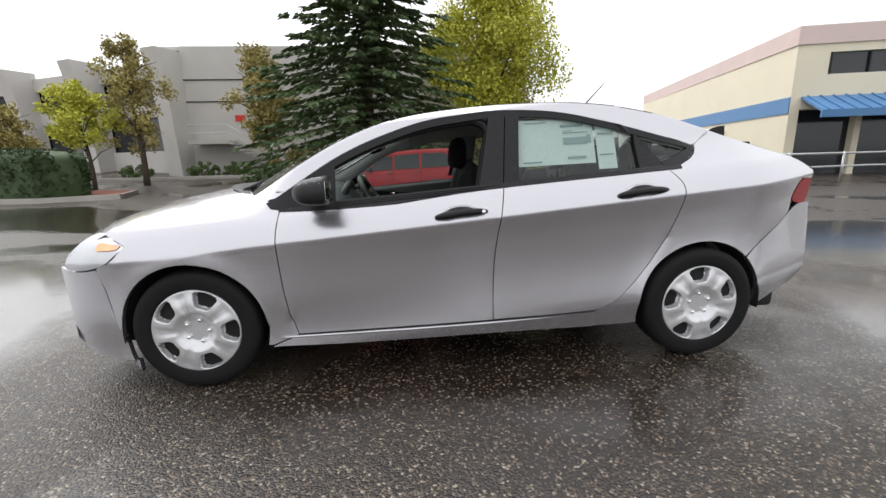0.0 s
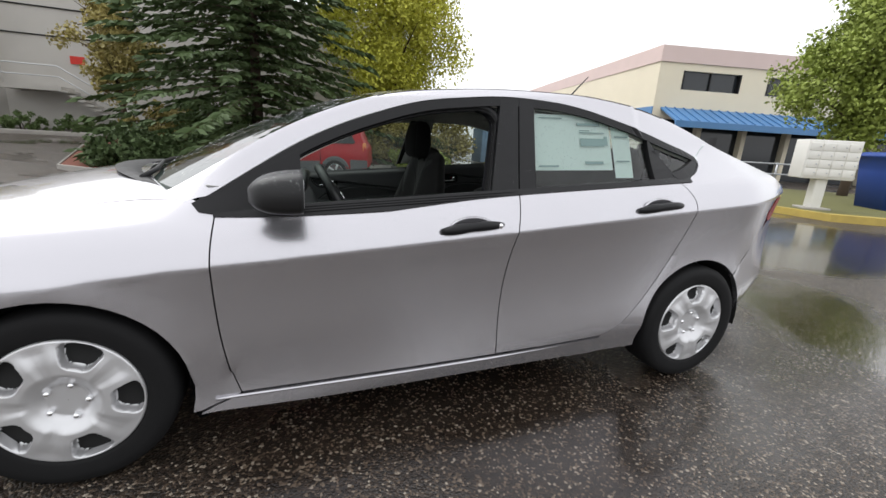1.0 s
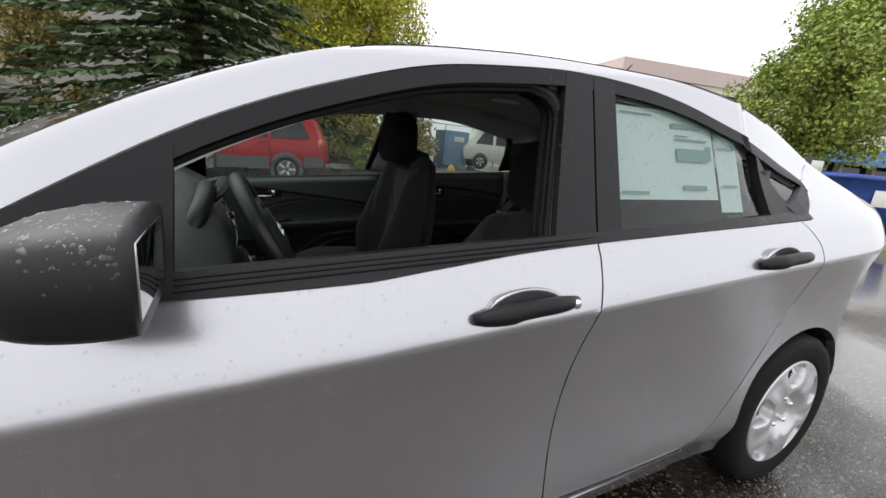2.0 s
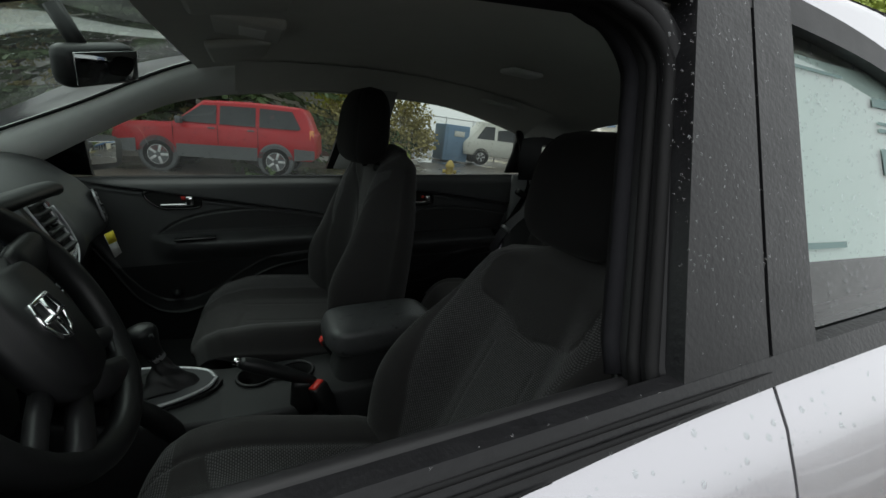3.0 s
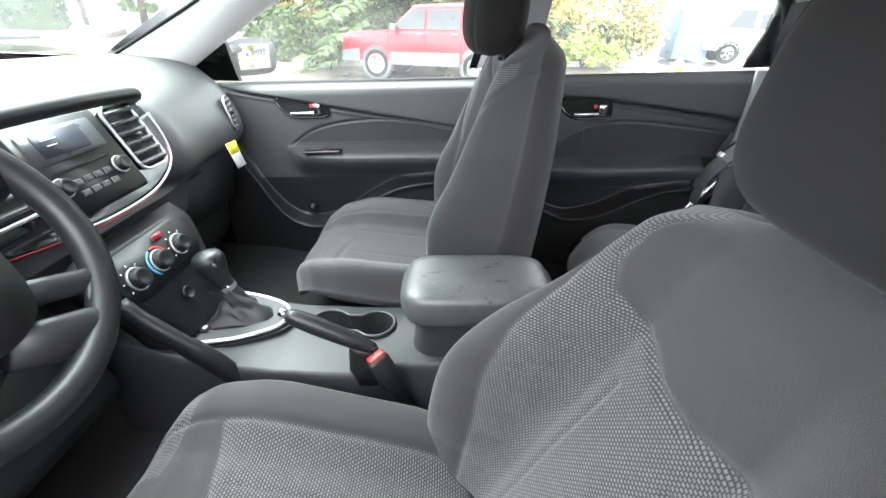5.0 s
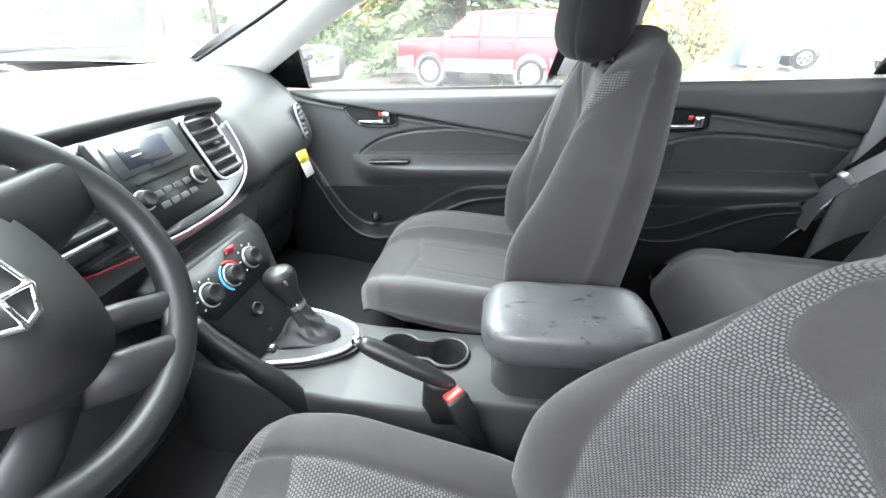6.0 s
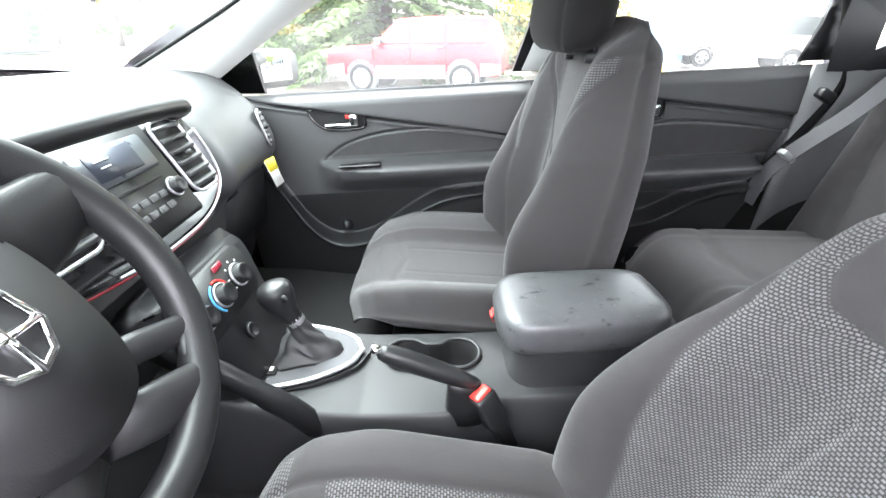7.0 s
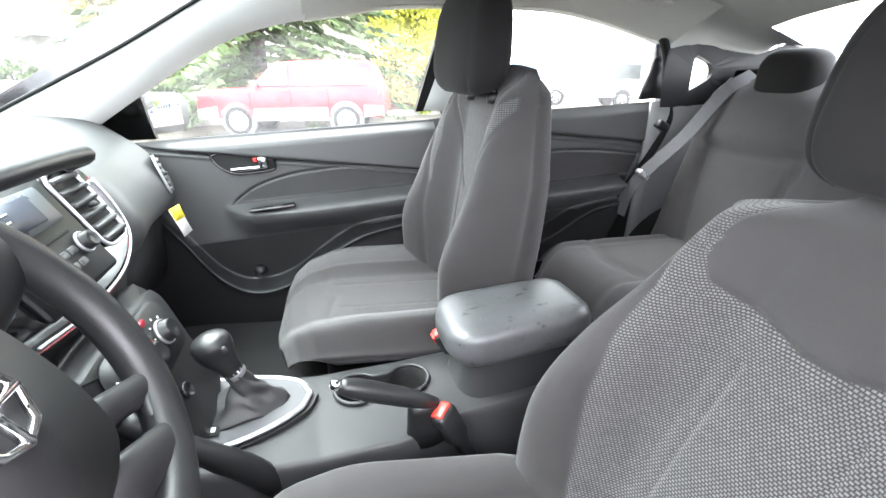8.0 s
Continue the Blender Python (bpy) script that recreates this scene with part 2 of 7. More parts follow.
M["suv_clad"] = mat("grey_cladding", (0.10, 0.105, 0.11), 0.6, 0, 0.1, 8)
M["concrete"] = mat("pale_concrete", (0.50, 0.48, 0.45), 0.85, 0, 0.12, 0.8, 0.2, 20)
M["cream"] = mat("cream_stucco", (0.78, 0.71, 0.56), 0.85, 0, 0.06, 0.7, 0.2, 30)
M["pinkish"] = mat("pink_fascia", (0.68, 0.54, 0.51), 0.8, 0, 0.08, 0.8)
M["blue"] = mat("blue_painted_metal", (0.085, 0.22, 0.44), 0.45, 0, 0.1, 1.2)
M["window_dark"] = mat("dark_window_glass", (0.02, 0.024, 0.028), 0.08, 0, 0.3, 0.6)
M["bark"] = mat("bark", (0.07, 0.05, 0.035), 0.95, 0, 0.3, 6, 0.6, 30)
M["needle"] = mat("conifer_needles", (0.062, 0.098, 0.030), 0.75, 0, 0.45, 0.9)
M["leaf"] = mat("green_leaves", (0.085, 0.13, 0.035), 0.7, 0, 0.4, 0.9)
M["yleaf"] = mat("yellow_green_leaves", (0.47, 0.47, 0.055), 0.7, 0, 0.35, 0.8)
M["oleaf"] = mat("autumn_leaves", (0.33, 0.28, 0.09), 0.7, 0, 0.5, 0.7)
M["mulch"] = mat("red_bark_mulch", (0.16, 0.055, 0.035), 0.95, 0, 0.4, 9, 0.6, 30)
M["kerb"] = mat("concrete_kerb", (0.36, 0.34, 0.31), 0.8, 0, 0.2, 3, 0.3, 60)
M["yellow"] = mat("yellow_paint", (0.38, 0.28, 0.06), 0.6, 0, 0.25, 6)
M["grass"] = mat("wet_grass", (0.12, 0.118, 0.038), 0.8, 0, 0.4, 5, 0.6, 40)
M["white"] = mat("off_white_metal", (0.70, 0.69, 0.64), 0.5, 0, 0.06, 3)
M["steel"] = mat("galvanised_steel", (0.5, 0.51, 0.52), 0.4, 0.7, 0.1, 5)
M["display"] = mat("grey_display", (0.085, 0.092, 0.10), 0.3, 0, 0.1, 12)
M["lcd"] = mat("blue_grey_panel", (0.045, 0.050, 0.066), 0.38, 0, 0.1, 40, spec=0.25)
M["yellow_tag"] = mat("yellow_tag", (0.85, 0.70, 0.05), 0.6, 0, 0.03, 20)
M["white_tag"] = mat("white_tag", (0.8, 0.8, 0.78), 0.6, 0, 0.03, 20)
M["belt"] = mat("seat_belt_webbing", (0.085, 0.085, 0.092), 0.8, 0, 0.1, 40, 0.3, 600)


# ---- mesh helpers ----
def part(name, bm, material, parent=None, label="", smooth=True):
    me = bpy.data.meshes.new(name)
    if smooth:
        for f in bm.faces:
            f.smooth = True
    bm.to_mesh(me)
    bm.free()
    for m in (material if isinstance(material, (list, tuple)) else [material]):
        me.materials.append(m)
    ob = new(name, me)
    if parent:
        ob.parent = parent
    if label:
        tagged(ob, label)
    return ob


def curve(pts, n=8):
    """A smooth open curve through the points (Catmull-Rom)."""
    P = [Vector(p) for p in pts]
    P = [P[0] * 2 - P[1]] + P + [P[-1] * 2 - P[-2]]
    out = []
    for i in range(1, len(P) - 2):
        a, b, c, d = P[i - 1:i + 3]
        for k in range(n):
            t = k / n
            out.append(0.5 * (2 * b + (c - a) * t + (2 * a - 5 * b + 4 * c - d) * t * t + (3 * b - a - 3 * c + d) * t ** 3))
    out.append(P[-2])
    return out


def at_x(pts):
    """A function z(x) through the points."""
    xs, zs = zip(*[(p[0], p[1]) for p in curve([(a, b, 0) for a, b in pts], 10)])
    return lambda x: float(np.interp(x, xs, zs))


def grid(fn, nu, nv, region=None, uv=None, closed_u=False, mask=None):
    """A sheet of nu x nv cells; fn(u, v) gives the place, region(u, v) a material slot, uv(u, v) metres for patterns."""
    bm = bmesh.new()
    layer = bm.loops.layers.uv.new("UVMap")
    ml = bm.verts.layers.float.new("mask") if mask else None
    vs = [[bm.verts.new(fn(i / nu, j / nv)) for i in range(nu + (0 if closed_u else 1))] for j in range(nv + 1)]
    if mask:
        for j, row in enumerate(vs):
            for i, v in enumerate(row):
                v[ml] = mask(i / nu, j / nv)
    for j in range(nv):
        for i in range(nu):
            k = (i + 1) % nu if closed_u else i + 1
            f = bm.faces.new((vs[j][i], vs[j][k], vs[j + 1][k], vs[j + 1][i]))
            if region:
                f.material_index = region((i + 0.5) / nu, (j + 0.5) / nv)
            if uv:
                for lp, (a, b) in zip(f.loops, ((i, j), (i + 1, j), (i + 1, j + 1), (i, j + 1))):
                    lp[layer].uv = uv(a / nu, b / nv)
    return bm


def facing(bm, way):
    """Turns all faces so that on the whole they look along way."""
    w = Vector(way)
    bm.normal_update()
    if sum((f.normal.dot(w)) * f.calc_area() for f in bm.faces) < 0:
        bmesh.ops.reverse_faces(bm, faces=bm.faces[:])
    return bm


def loft(sections, cap=True, closed=True):
    """A skin over sections with equal numbers of points."""
    bm = bmesh.new()
    rows = [[bm.verts.new(p) for p in s] for s in sections]
    n = len(rows[0])
    for a, b in zip(rows, rows[1:]):
        for i in range(n if closed else n - 1):
            bm.faces.new((a[i], a[(i + 1) % n], b[(i + 1) % n], b[i]))
    if cap and closed:
        bm.faces.new(rows[0][::-1])
        bm.faces.new(rows[-1])
    bmesh.ops.recalc_face_normals(bm, faces=bm.faces[:])
    return bm


def sweep(pts, radius, n=10, flat=1.0, cap=True):
    """A tube along the points; radius is a number or one for each point."""
    P = [Vector(p) for p in pts]
    secs = []
    side = None
    for i, p in enumerate(P):
        t = (P[min(i + 1, len(P) - 1)] - P[max(i - 1, 0)]).normalized()
        if side is None:
            side = t.cross(Vector((0, 0, 1)) if abs(t.z) < 0.9 else Vector((0, 1, 0))).normalized()
        side = (side - t * side.dot(t)).normalized()
        up = side.cross(t)
        r = radius[i] if isinstance(radius, (list, tuple)) else radius
        secs.append([p + (side * math.cos(2 * math.pi * k / n) + up * flat * math.sin(2 * math.pi * k / n)) * r for k in range(n)])
    return loft(secs, cap)


def box(c, s, bev=0.0, m=None, seg=2):
    """A box with rounded edges, centre c and sizes s, turned by m."""
    bm = bmesh.new()
    bmesh.ops.create_cube(bm, size=1.0, matrix=Matrix.Diagonal((*s, 1)))
    if bev:
        bmesh.ops.bevel(bm, geom=bm.edges[:], offset=bev, segments=seg, affect="EDGES", profile=0.5)
    bm.transform(Matrix.Translation(c) @ (m or Matrix()))
    return bm


def lathe(profile, n, m):
    """Turns (radius, height) pairs round the z axis, then places the form by m."""
    secs = [[m @ Vector((r * math.cos(2 * math.pi * k / n), r * math.sin(2 * math.pi * k / n), h)) for k in range(n)] for r, h in profile]
    return loft(secs)


def merge(*bms):
    out = bmesh.new()
    for b in bms:
        me = bpy.data.meshes.new("tmp")
        b.to_mesh(me)
        b.free()
        out.from_mesh(me)
        bpy.data.meshes.remove(me)
    return out


def smooth01(a, b, x):
    t = min(1, max(0, (x - a) / (b - a))) if a != b else float(x > a)
    return t * t * (3 - 2 * t)


def thing(name, label, category, group="", place=(0, 0, 0), kind=""):
    e = new(name)
    e.location = place
    return tagged(e, label, category, group, kind)


M["piano"] = mat("gloss_black", (0.012, 0.012, 0.013), 0.12, 0, 0.1, 10, coat=0.6)
M["pillar_grey"] = mat("grey_pillar_plastic", (0.34, 0.34, 0.33), 0.6, 0, 0.06, 10, 0.2, 600)
M["console"] = mat("charcoal_console_plastic", (0.027, 0.0275, 0.0285), 0.45, 0, 0.1, 10, 0.2, 600, spec=0.32)
M["leather"] = mat("black_boot_leather", (0.022, 0.022, 0.023), 0.5, 0, 0.2, 20, 0.3, 300)
M["armrest"] = mat("scuffed_vinyl", (0.060, 0.061, 0.064), 0.40, 0, 0.30, 40, 0.4, 350, rvary=0.2)


def scuffs(m, dark, stretch, level):
    """Dark rubbed streaks over a material's own colour."""
    nt = m.node_tree
    b = nt.nodes["Principled BSDF"]
    own = b.inputs["Base Color"].links[0].from_socket
    tc = nt.nodes.new("ShaderNodeTexCoord")
    mp = nt.nodes.new("ShaderNodeMapping")
    mp.inputs["Scale"].default_value = stretch
    mp.inputs["Rotation"].default_value = (0, 0, 0.5)
    ns = nt.nodes.new("ShaderNodeTexNoise")
    ns.inputs["Scale"].default_value, ns.inputs["Detail"].default_value = 1.0, 5
    rg = nt.nodes.new("ShaderNodeMapRange")
    rg.inputs[1].default_value, rg.inputs[2].default_value = level, level + 0.05
    mx = nt.nodes.new("ShaderNodeMix")
    mx.data_type = "RGBA"
    mx.inputs[7].default_value = (*dark, 1)
    nt.links.new(tc.outputs["Object"], mp.inputs[0])
    nt.links.new(mp.outputs[0], ns.inputs["Vector"])
    nt.links.new(ns.outputs[0], rg.inputs[0])
    nt.links.new(rg.outputs[0], mx.inputs[0])
    nt.links.new(own, mx.inputs[6])
    nt.links.new(mx.outputs[2], b.inputs["Base Color"])


scuffs(M["armrest"], (0.012, 0.012, 0.013), (28, 60, 30), 0.625)
M["cupdark"] = mat("cup_holder_rubber", (0.012, 0.012, 0.012), 0.6, 0, 0.2, 20)
M["satin2"] = mat("brushed_silver_gate", (0.085, 0.085, 0.09), 0.6, 0.0, 0.05, 14, spec=0.2)
M["satin_dark"] = mat("dark_silver_spoke", (0.022, 0.022, 0.0235), 0.45, 0.2, 0.05, 14)
M["blue2"] = mat("dark_blue_plastic", (0.015, 0.05, 0.24), 0.5, 0, 0.1, 3)
M["seal"] = mat("grey_door_seal", (0.014, 0.014, 0.016), 0.75, 0, 0.3, 25, 0.3, 120, spec=0.06)
M["blue3"] = mat("light_blue_mark", (0.10, 0.42, 0.75), 0.5, 0, 0.05, 20)
M["wheel_black"] = mat("matt_black_wheel_cover", (0.015, 0.015, 0.016), 0.45, 0, 0.12, 12, 0.2, 500, spec=0.4)
M["water"] = glass_mat("rain_water", (0.93, 0.95, 0.95))
M["wet_pillar"] = mat("wet_black_pillar", (0.008, 0.008, 0.009), 0.34, 0, 0.3, 35, 0.25, 160, spec=0.28, rvary=0.14)
M["wet_black"] = mat("wet_black_moulding", (0.009, 0.009, 0.010), 0.38, 0, 0.3, 35, 0.35, 160, spec=0.3)
M["hedge_green"] = mat("dark_hedge_leaves", (0.035, 0.062, 0.02), 0.75, 0, 0.45, 2.5, 0.5, 25)


def droplets(points, name, parent):
    """Small flattened beads of water: each (place, normal, radius) becomes a low dome."""
    verts, faces = [], []
    for p, n, r in points:
        n = n.normalized()
        a = n.cross(Vector((0.31, 0.2, 0.93))).normalized()
        b = n.cross(a)
        i = len(verts)
        for rr, h in ((r, 0.0), (r * 0.72, r * 0.36)):
            verts += [tuple(p + (a * math.cos(k * math.pi / 3) + b * 1.25 * math.sin(k * math.pi / 3)) * rr + n * h) for k in range(6)]
        verts.append(tuple(p + n * r * 0.5))
        for k in range(6):
            q = (k + 1) % 6
            faces += [(i + k, i + q, i + 6 + q, i + 6 + k), (i + 6 + k, i + 6 + q, i + 12)]
    me = bpy.data.meshes.new(name)
    me.from_pydata(verts, [], faces)
    for f in me.polygons:
        f.use_smooth = True
    me.materials.append(M["water"])
    ob = new(name, me)
    ob.parent = parent
    ob.visible_shadow = False
    return tagged(ob, kind="stuff")
M["dark_red"] = mat("dark_red_line", (0.22, 0.008, 0.02), 0.3, 0, 0.1, 20, coat=0.4)
M["gleaf"] = mat("fresh_green_leaves", (0.27, 0.33, 0.065), 0.7, 0, 0.4, 0.9)


# ---- ground ----
def ground_z(x, y):
    """Flat round the car, rising behind it, more to the front side."""
    k = 1.0 - 0.6 * smooth01(1, 12, x)
    yy = min(max(y - 11, 0), 23)
    lot = smooth01(2, 10, y) * (1 - smooth01(13, 19, y)) * (1 - smooth01(5, 10, abs(x + 0.4)))
    return 0.0036 * yy ** 2 * k + lot * (0.038 * (x + 0.4) - 0.35)


ticks_x = sorted({*np.arange(-60, 61, 2.0).tolist(), -2500, -1200, -500, -200, -100, 100, 200, 500, 1200, 2500})
ticks_y = sorted({*np.arange(-20, 61, 1.0).tolist(), -2500, -1200, -500, -200, -100, -50, 100, 200, 500, 1200, 2500})
gv = [(x, y, ground_z(x, y)) for y in ticks_y for x in ticks_x]
nx = len(ticks_x)
gf = [(j * nx + i, j * nx + i + 1, (j + 1) * nx + i + 1, (j + 1) * nx + i) for j in range(len(ticks_y) - 1) for i in range(nx - 1)]
gme = bpy.data.meshes.new("ground")
gme.from_pydata(gv, [], gf)
for p in gme.polygons:
    p.use_smooth = True
gme.materials.append(M["asphalt"])
tagged(new("ground", gme), "wet dark asphalt car park with exposed aggregate and puddles", "ground", kind="structure")

# ---- the silver sedan ----
car = thing("sedan", "silver four-door sedan with wet paint and open driver window", "car")

AX, TR = 1.3515, 0.316           # half wheelbase, tyre radius
crease = lambda x: 0.83 + 0.088 * x
belt = lambda x: 0.985 + 0.077 * x
plan = at_x([(-2.3, 0.42), (-2.15, 0.63), (-1.95, 0.785), (-1.7, 0.875), (-1.4, 0.905), (-0.9, 0.905), (0, 0.905), (1.0, 0.905), (1.45, 0.908), (1.62, 0.898), (1.80, 0.842), (1.95, 0.780), (2.10, 0.710), (2.22, 0.650), (2.32, 0.56)])
SP, DP = zip(*[(-0.78, -0.092), (-0.66, -0.058), (-0.60, -0.034), (-0.57, -0.025), (-0.54, -0.024), (-0.48, -0.031), (-0.38, -0.041), (-0.28, -0.042), (-0.18, -0.034), (-0.09, -0.018),
               (-0.03, -0.003), (0.0, 0.005), (0.02, -0.001), (0.06, -0.016), (0.11, -0.045), (0.155, -0.080)])


def half_width(x, z):
    """The body side's distance from the middle plane."""
    s = z - crease(x)
    flare = 0.012 * math.exp(-((math.hypot(abs(x) - AX, z - TR) - 0.36) / 0.05) ** 2)
    dip = float(np.interp(min(s, 0.155), SP, DP))
    if s < 0:
        dip = dip * (0.35 + 0.65 * smooth01(-1.3, 0.3, x)) if s > -0.4 else dip
    w = plan(x) + dip + flare
    if s > 0.155:
        front = smooth01(-0.8, -1.25, x)
        h = s - 0.155
        w -= h * (0.40 + 0.9 * front) + max(0, h - 0.385) * 0.9 + front * 4 * h * h
    if x > 0.9:
        w -= 0.14 * smooth01(0.7, 1.7, x) * smooth01(0.08, 0.3, s)
    return w


def panel(outline, step=0.05, depth=0.018, side=-1, yfun=half_width):
    """A body panel with a side-view outline, bent to the body's surface, its edges turned in."""
    bm = bmesh.new()
    bm.faces.new([bm.verts.new((p[0], 0, p[1])) for p in outline])
    xs, zs = [p[0] for p in outline], [p[1] for p in outline]
    c = math.floor(min(xs) / step) * step + step * 0.5
    cuts = []
    while c < max(xs):
        cuts.append(((c, 0, 0), (1, 0, 0)))
        c += step
    cuts += [((0, 0, 0.83 + q), (-0.088, 0, 1)) for q in (-0.69, -0.63, -0.585, -0.555, -0.51, -0.43, -0.33, -0.23, -0.135, -0.09, -0.06, -0.03, -0.012, 0.0, 0.010, 0.02, 0.04, 0.085, 0.11, 0.135, 0.155, 0.2, 0.25, 0.3)]
    for co, no in cuts:
        bmesh.ops.bisect_plane(bm, geom=bm.verts[:] + bm.edges[:] + bm.faces[:], plane_co=co, plane_no=no, dist=1e-5)
    for v in bm.verts:
        v.co.y = side * yfun(v.co.x, v.co.z)
    facing(bm, (0, side, 0))
    if depth:
        rim = [e for e in bm.edges if e.is_boundary]
        for e in rim:
            e.smooth = False
        made = bmesh.ops.extrude_edge_only(bm, edges=rim)["geom"]
        for v in made:
            if isinstance(v, bmesh.types.BMVert):
                v.co.y -= side * depth
    return bm


def arc(cx, cz, r, a0, a1, n=18):
    return [Vector((cx + r * math.cos(radians(a0 + (a1 - a0) * i / n)), cz + r * math.sin(radians(a0 + (a1 - a0) * i / n)), 0)) for i in range(n + 1)]


def c2(pts, n=6):
    return curve([(a, b, 0) for a, b in pts], n)


G = 0.0025                       # half a shut line
dlo_top = [(-0.94, 0.952), (-0.66, 1.134), (-0.48, 1.226), (-0.30, 1.294), (-0.15, 1.338), (0.01, 1.364), (0.225, 1.386), (0.46, 1.382), (0.633, 1.360), (0.80, 1.322), (0.92, 1.294), (1.12, 1.244), (1.25, 1.212), (1.325, 1.182)]
dlo_z = at_x(dlo_top)
roof_line = [(-1.03, 0.985), (-0.64, 1.222), (-0.31, 1.352), (0.01, 1.404), (0.33, 1.426), (0.70, 1.422), (1.10, 1.368), (1.43, 1.280), (1.71, 1.176), (1.90, 1.108)]
roof_z = at_x(roof_line)
front_gap = [(-0.893, 0.928), (-0.908, 0.80), (-0.908, 0.66), (-0.898, 0.50), (-0.875, 0.36), (-0.848, 0.272)]
b_gap = [(0.243, 1.002), (0.215, 0.85), (0.192, 0.68), (0.181, 0.50), (0.178, 0.292)]
rear_gap = [(1.115, 1.072), (1.172, 1.00), (1.186, 0.94), (1.17, 0.82), (1.115, 0.68), (0.985, 0.49), (0.87, 0.37), (0.75, 0.310)]
hood_line = [(-0.97, 0.958), (-1.15, 0.945), (-1.35, 0.918), (-1.55, 0.882), (-1.70, 0.848), (-1.86, 0.806)]
hood_z = at_x(hood_line[::-1])


def off(pts, dx):
    return [Vector((p[0] + dx, p[1], 0)) for p in pts]


for side, tag in ((-1, "driver"), (1, "passenger")):
    fender = c2([(p[0] - G, p[1]) for p in front_gap]) + [Vector((-0.85, 0.265, 0)), Vector((-0.975, 0.222, 0))] \
        + arc(-AX, 0.31, 0.362, -14, 188, 26) + [Vector((-1.745, 0.42, 0))] + c2([(-1.765, 0.55), (-1.79, 0.652), (-1.715, 0.686), (-1.633, 0.764)], 4) + [Vector((-1.70, 0.795, 0)), Vector((-1.765, 0.818, 0))] + c2(hood_line[::-1][1:], 5)
    part("fender", panel(fender, side=side, depth=0.03), M["paint"], car)
    fd = c2([(p[0] + G, p[1]) for p in front_gap]) + c2([(-0.845, 0.270), (-0.3, 0.280), (0.178 - G, 0.290)], 4) + c2([(p[0] - G, p[1]) for p in b_gap[::-1]])[1:]
    if side > 0:
        fd = [Vector((p.x, min(p.y, belt(p.x) - 0.050), 0)) for p in fd]
    front_door = part("front_door", panel(fd, side=side), M["paint"], car)
    rd = c2([(p[0] + G, p[1]) for p in b_gap]) + c2([(0.178 + G, 0.292), (0.5, 0.300), (0.75 - G, 0.311)], 4)[1:] + c2([(p[0] - G, p[1]) for p in rear_gap[::-1]])[1:]
    if side > 0:
        rd = [Vector((p.x, min(p.y, belt(p.x) - 0.050), 0)) for p in rd]
    rear_door = part("rear_door", panel(rd, side=side), M["paint"], car)
    rock = [Vector((-0.975, 0.216, 0)), Vector((-0.845, 0.262, 0))] + c2([(-0.845, 0.263), (-0.3, 0.272), (0.178, 0.282), (0.75, 0.302)], 4) + [Vector((0.752, 0.205, 0))] + c2([(0.75, 0.203), (0.2, 0.205), (-0.5, 0.205), (-0.975, 0.212)], 4)
    part("rocker", panel(rock, side=side, depth=0.08, yfun=lambda x, z: half_width(x, z) + 0.007), M["paint"], car)
    part("sill_ledge", sweep([(x, side * (half_width(x, 0.27) + 0.006), float(np.interp(x, (-0.90, -0.3, 0.178, 0.75), (0.256, 0.264, 0.274, 0.292)))) for x in np.linspace(-0.93, 0.75, 24)], 0.0065, 8), M["paint"], car)
    quarter = c2([(p[0] + G, p[1]) for p in rear_gap]) + [Vector((0.7525, 0.30, 0)), Vector((0.7545, 0.203, 0)), Vector((0.95, 0.205, 0))] + arc(AX, 0.31, 0.362, 195, 48, 22) \
        + c2([(1.63, 0.60), (1.72, 0.66), (1.86, 0.742), (1.925, 0.798)], 4) + c2([(1.922, 0.862), (1.915, 0.885), (1.930, 0.945), (1.96, 0.992)], 4) + [Vector((2.075, 0.985, 0))] \
        + c2([(2.072, 1.030), (1.98, 1.074), (1.90, 1.107), (1.71, 1.174), (1.52, 1.246), (1.46, 1.267)], 4) + c2([(1.45, 1.245), (1.39, 1.215), (1.336, 1.184)], 3) + c2([(1.334, 1.172), (1.312, 1.142), (1.26, 1.106), (1.20, 1.086), (1.13, 1.076)], 3)
    part("quarter_panel", panel(quarter, side=side, depth=0.03), M["paint"], car)
    # silver rail over the doors, from windscreen foot to rear pillar
    def rail(u, v):
        x = -1.09 + 2.55 * u
        lo = dlo_z(x) + 0.003 if x < 1.325 else 1.183 + (x - 1.325) * 0.6
        hi = roof_z(x)
        if x < -0.93:
            lo = 0.965 - 0.018 * smooth01(-0.93, -1.0, x)
        if x < -1.03:
            hi = 0.985 - (-1.03 - x) / 0.06 * 0.030
        z = lo + (hi - lo) * v
        return Vector((x, side * (half_width(x, z) + (0.0 if v < 1 else -0.004)), z))
    part("roof_rail", facing(grid(rail, 90, 6), (0, side, 0)), M["paint"], car)

    # black window surround: strips between outlines
    def strip(outer, inner, push, name="window_trim", material=None, depth=0.02, parent=car):
        n = len(outer)
        secs = []
        for o, i in zip(outer, inner):
            yo, yi = half_width(*o) + push, half_width(*i) + push
            secs.append([Vector((o[0], side * yo, o[1])), Vector((i[0], side * yi, i[1])), Vector((i[0], side * (yi - depth), i[1])), Vector((o[0], side * (yo - depth), o[1]))])
        bm = loft(secs, True)
        return part(name, bm, material or M["black_trim"], parent, smooth=False)

    xs = np.linspace(-0.93, 1.318, 60)
    outer = [(x, dlo_z(x)) for x in xs]
    inner = [(min(x + 0.012, 1.312), max(belt(x), dlo_z(x) - 0.035)) for x in xs]
    strip(outer, inner, 0.004)
